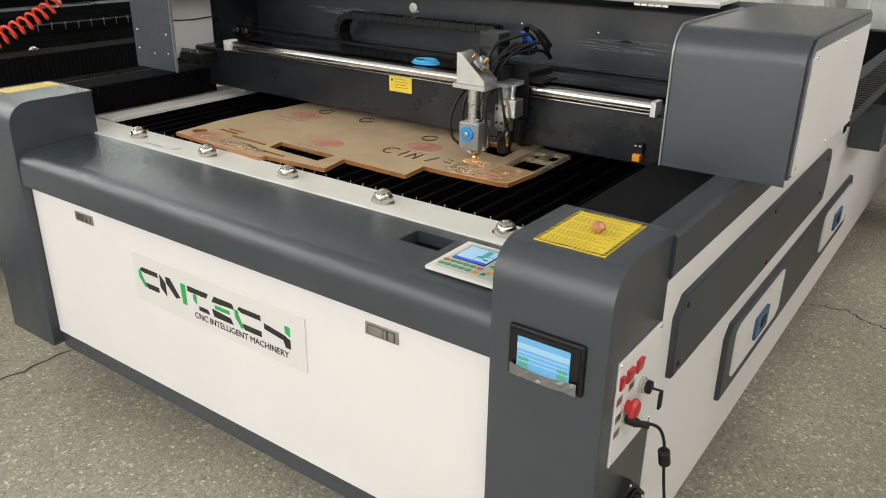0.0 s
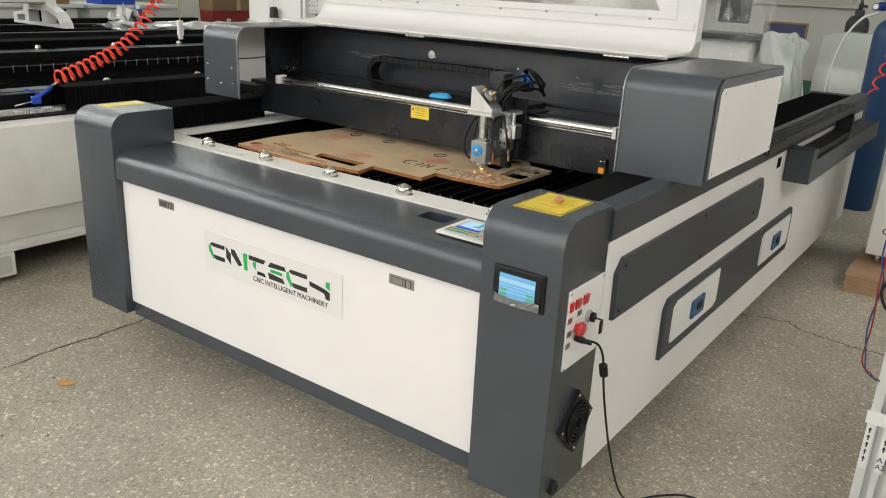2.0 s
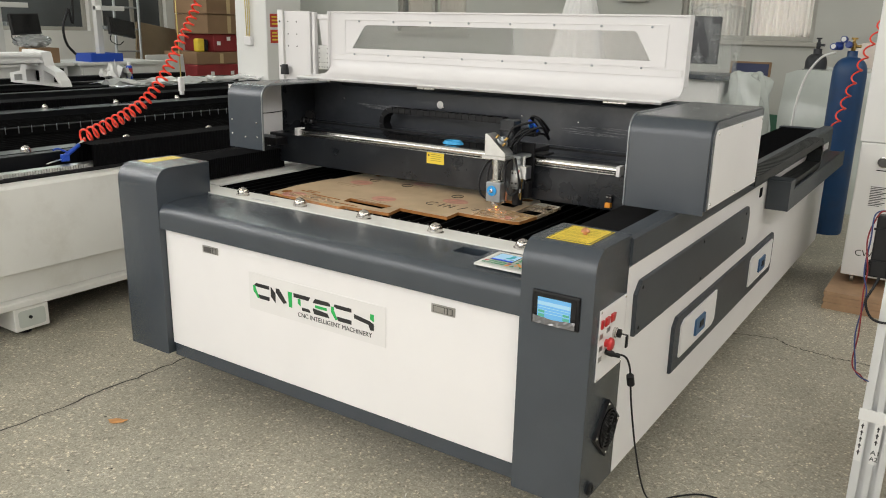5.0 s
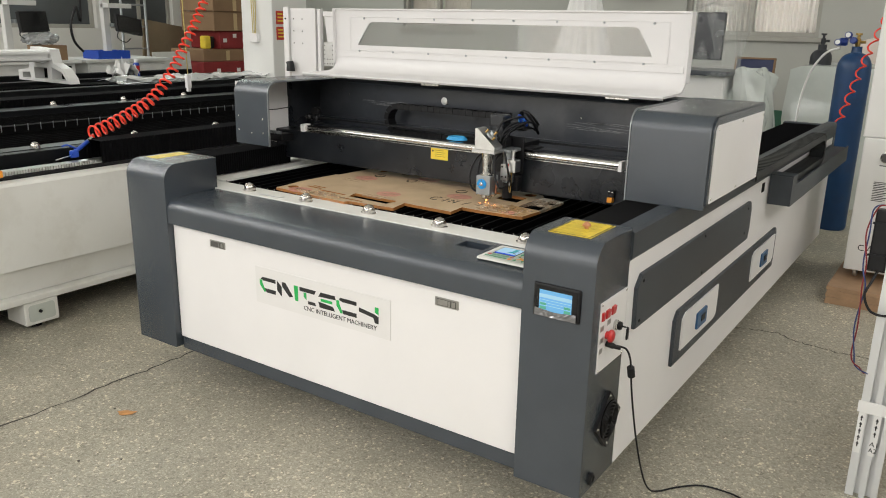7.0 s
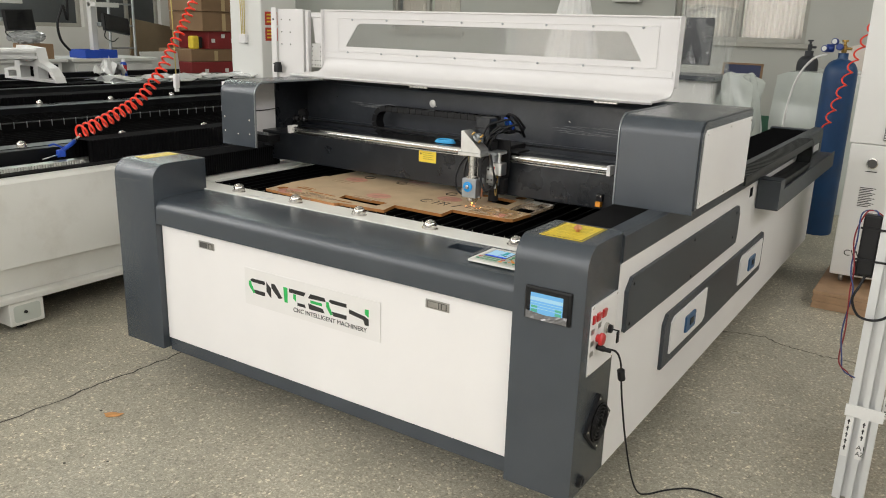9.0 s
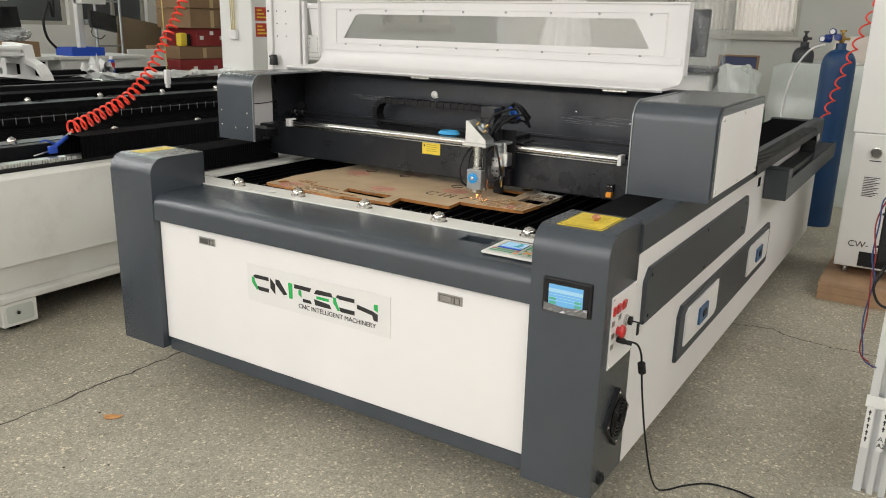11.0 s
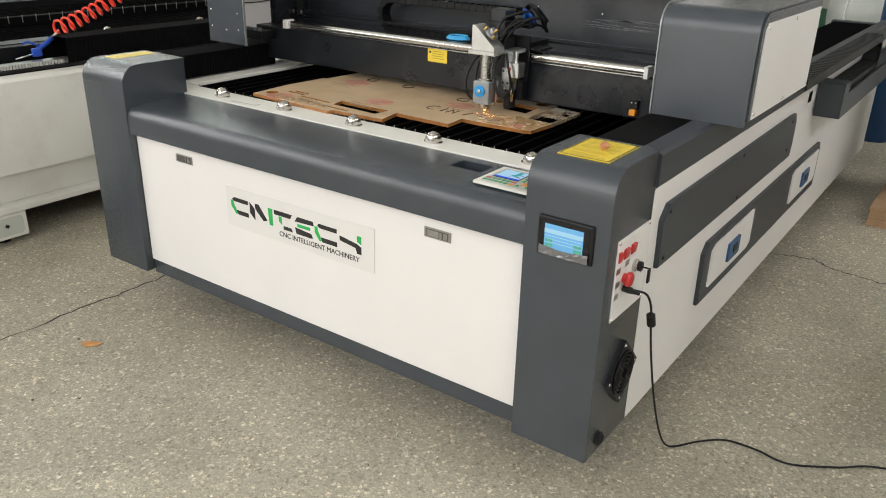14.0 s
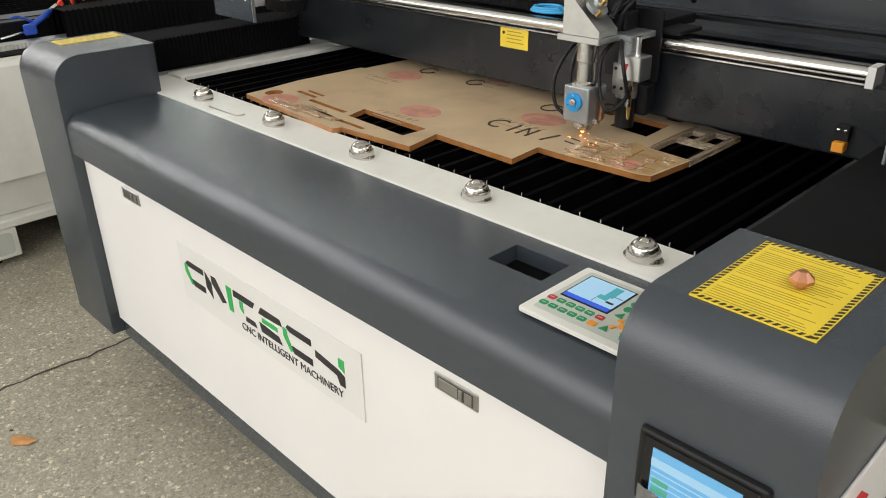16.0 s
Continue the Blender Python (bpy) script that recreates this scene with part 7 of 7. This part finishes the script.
for _k in range(15):
    _u = _k / 14
    _rr = 0.03 + 0.42 * _u ** 0.8
    _rings.append([_bm.verts.new((-2.38 + _rr * (1 + 0.13 * _u * math.sin(9 * _a) + 0.05 * math.sin(17 * _a + 3)) * math.cos(_a), 5.0 + _rr * (1 + 0.13 * _u * math.sin(9 * _a) + 0.05 * math.sin(17 * _a + 3)) * math.sin(_a), 1.98 - 1.98 * _u)) for _a in [2 * math.pi * _i / 72 for _i in range(72)]])
for _ra, _rb in zip(_rings, _rings[1:]):
    for _i in range(72):
        _bm.faces.new((_ra[_i], _ra[(_i + 1) % 72], _rb[(_i + 1) % 72], _rb[_i]))
_bm.faces.new(_rings[0])
part("cloth", _bm, M_TISSUE, ct, smooth=True)
cl0 = thing("wall_panel", "small grey switch box on the far wall", "control box")
part("box_body", box(-3.92, -3.70, ROOM_Y1 - 0.08, ROOM_Y1 - 0.001, 1.80, 2.1, 0.008, 1), M_CAB, cl0)
part("box_switch", box(-3.82, -3.78, ROOM_Y1 - 0.09, ROOM_Y1 - 0.0805, 1.86, 1.95), M_BLACK, cl0)
cl = thing("wall_panel", "small wall-mounted control box above the lid", "control box")
part("box_body", box(-3.05, -2.70, ROOM_Y1 - 0.10, ROOM_Y1 - 0.001, 1.75, 2.1, 0.008, 1), M_CAB, cl)
part("box_screen", box(-3.0, -2.85, ROOM_Y1 - 0.104, ROOM_Y1 - 0.1005, 1.85, 2.0), M_LATCHD, cl)
structure("baseboard", box(ROOM_X0 + 0.01, ROOM_X1 - 0.01, ROOM_Y1 - 0.012, ROOM_Y1 - 0.001, 0.0, 0.55), M_SKIRT, "dark green painted dado along the wall")



# ---- what moves ----
def motions():
    # the gantry creeps along the bed, the head along the beam, while it cuts
    gy = [(0, 0.0), (1, 0.006), (2, 0.008), (3, 0.008), (4, 0.004), (6.5, 0.0), (7, 0.0), (8, -0.010), (9, -0.017), (11.5, -0.021), (12, -0.016), (13, -0.011), (14, -0.010), (14.5, -0.011), (15, -0.010), (16, -0.012)]
    hx = [(0, -0.697), (0.5, -0.692), (1, -0.683), (1.5, -0.678), (2, -0.674), (2.5, -0.673), (3, -0.669), (3.5, -0.663), (4, -0.663), (6.5, -0.733), (7, -0.739), (7.5, -0.741), (8, -0.745), (8.5, -0.747), (9, -0.749),
          (11.5, -0.761), (12, -0.766), (12.5, -0.761), (13, -0.760), (13.5, -0.756), (14, -0.756), (14.5, -0.755), (15, -0.752), (15.5, -0.749), (16, -0.746)]

    def y_at(t):
        for (a, u), (b, v) in zip(gy, gy[1:]):
            if t <= b:
                return u + (v - u) * (t - a) / (b - a)
        return gy[-1][1]
    walk(gantry, [(t, pose(0, y, 0)) for t, y in gy])
    walk(lid, [(t, pose(0, y, 0)) for t, y in gy])
    walk(head, [(t, pose(x, y_at(t), 0)) for t, x in hx])


motions()
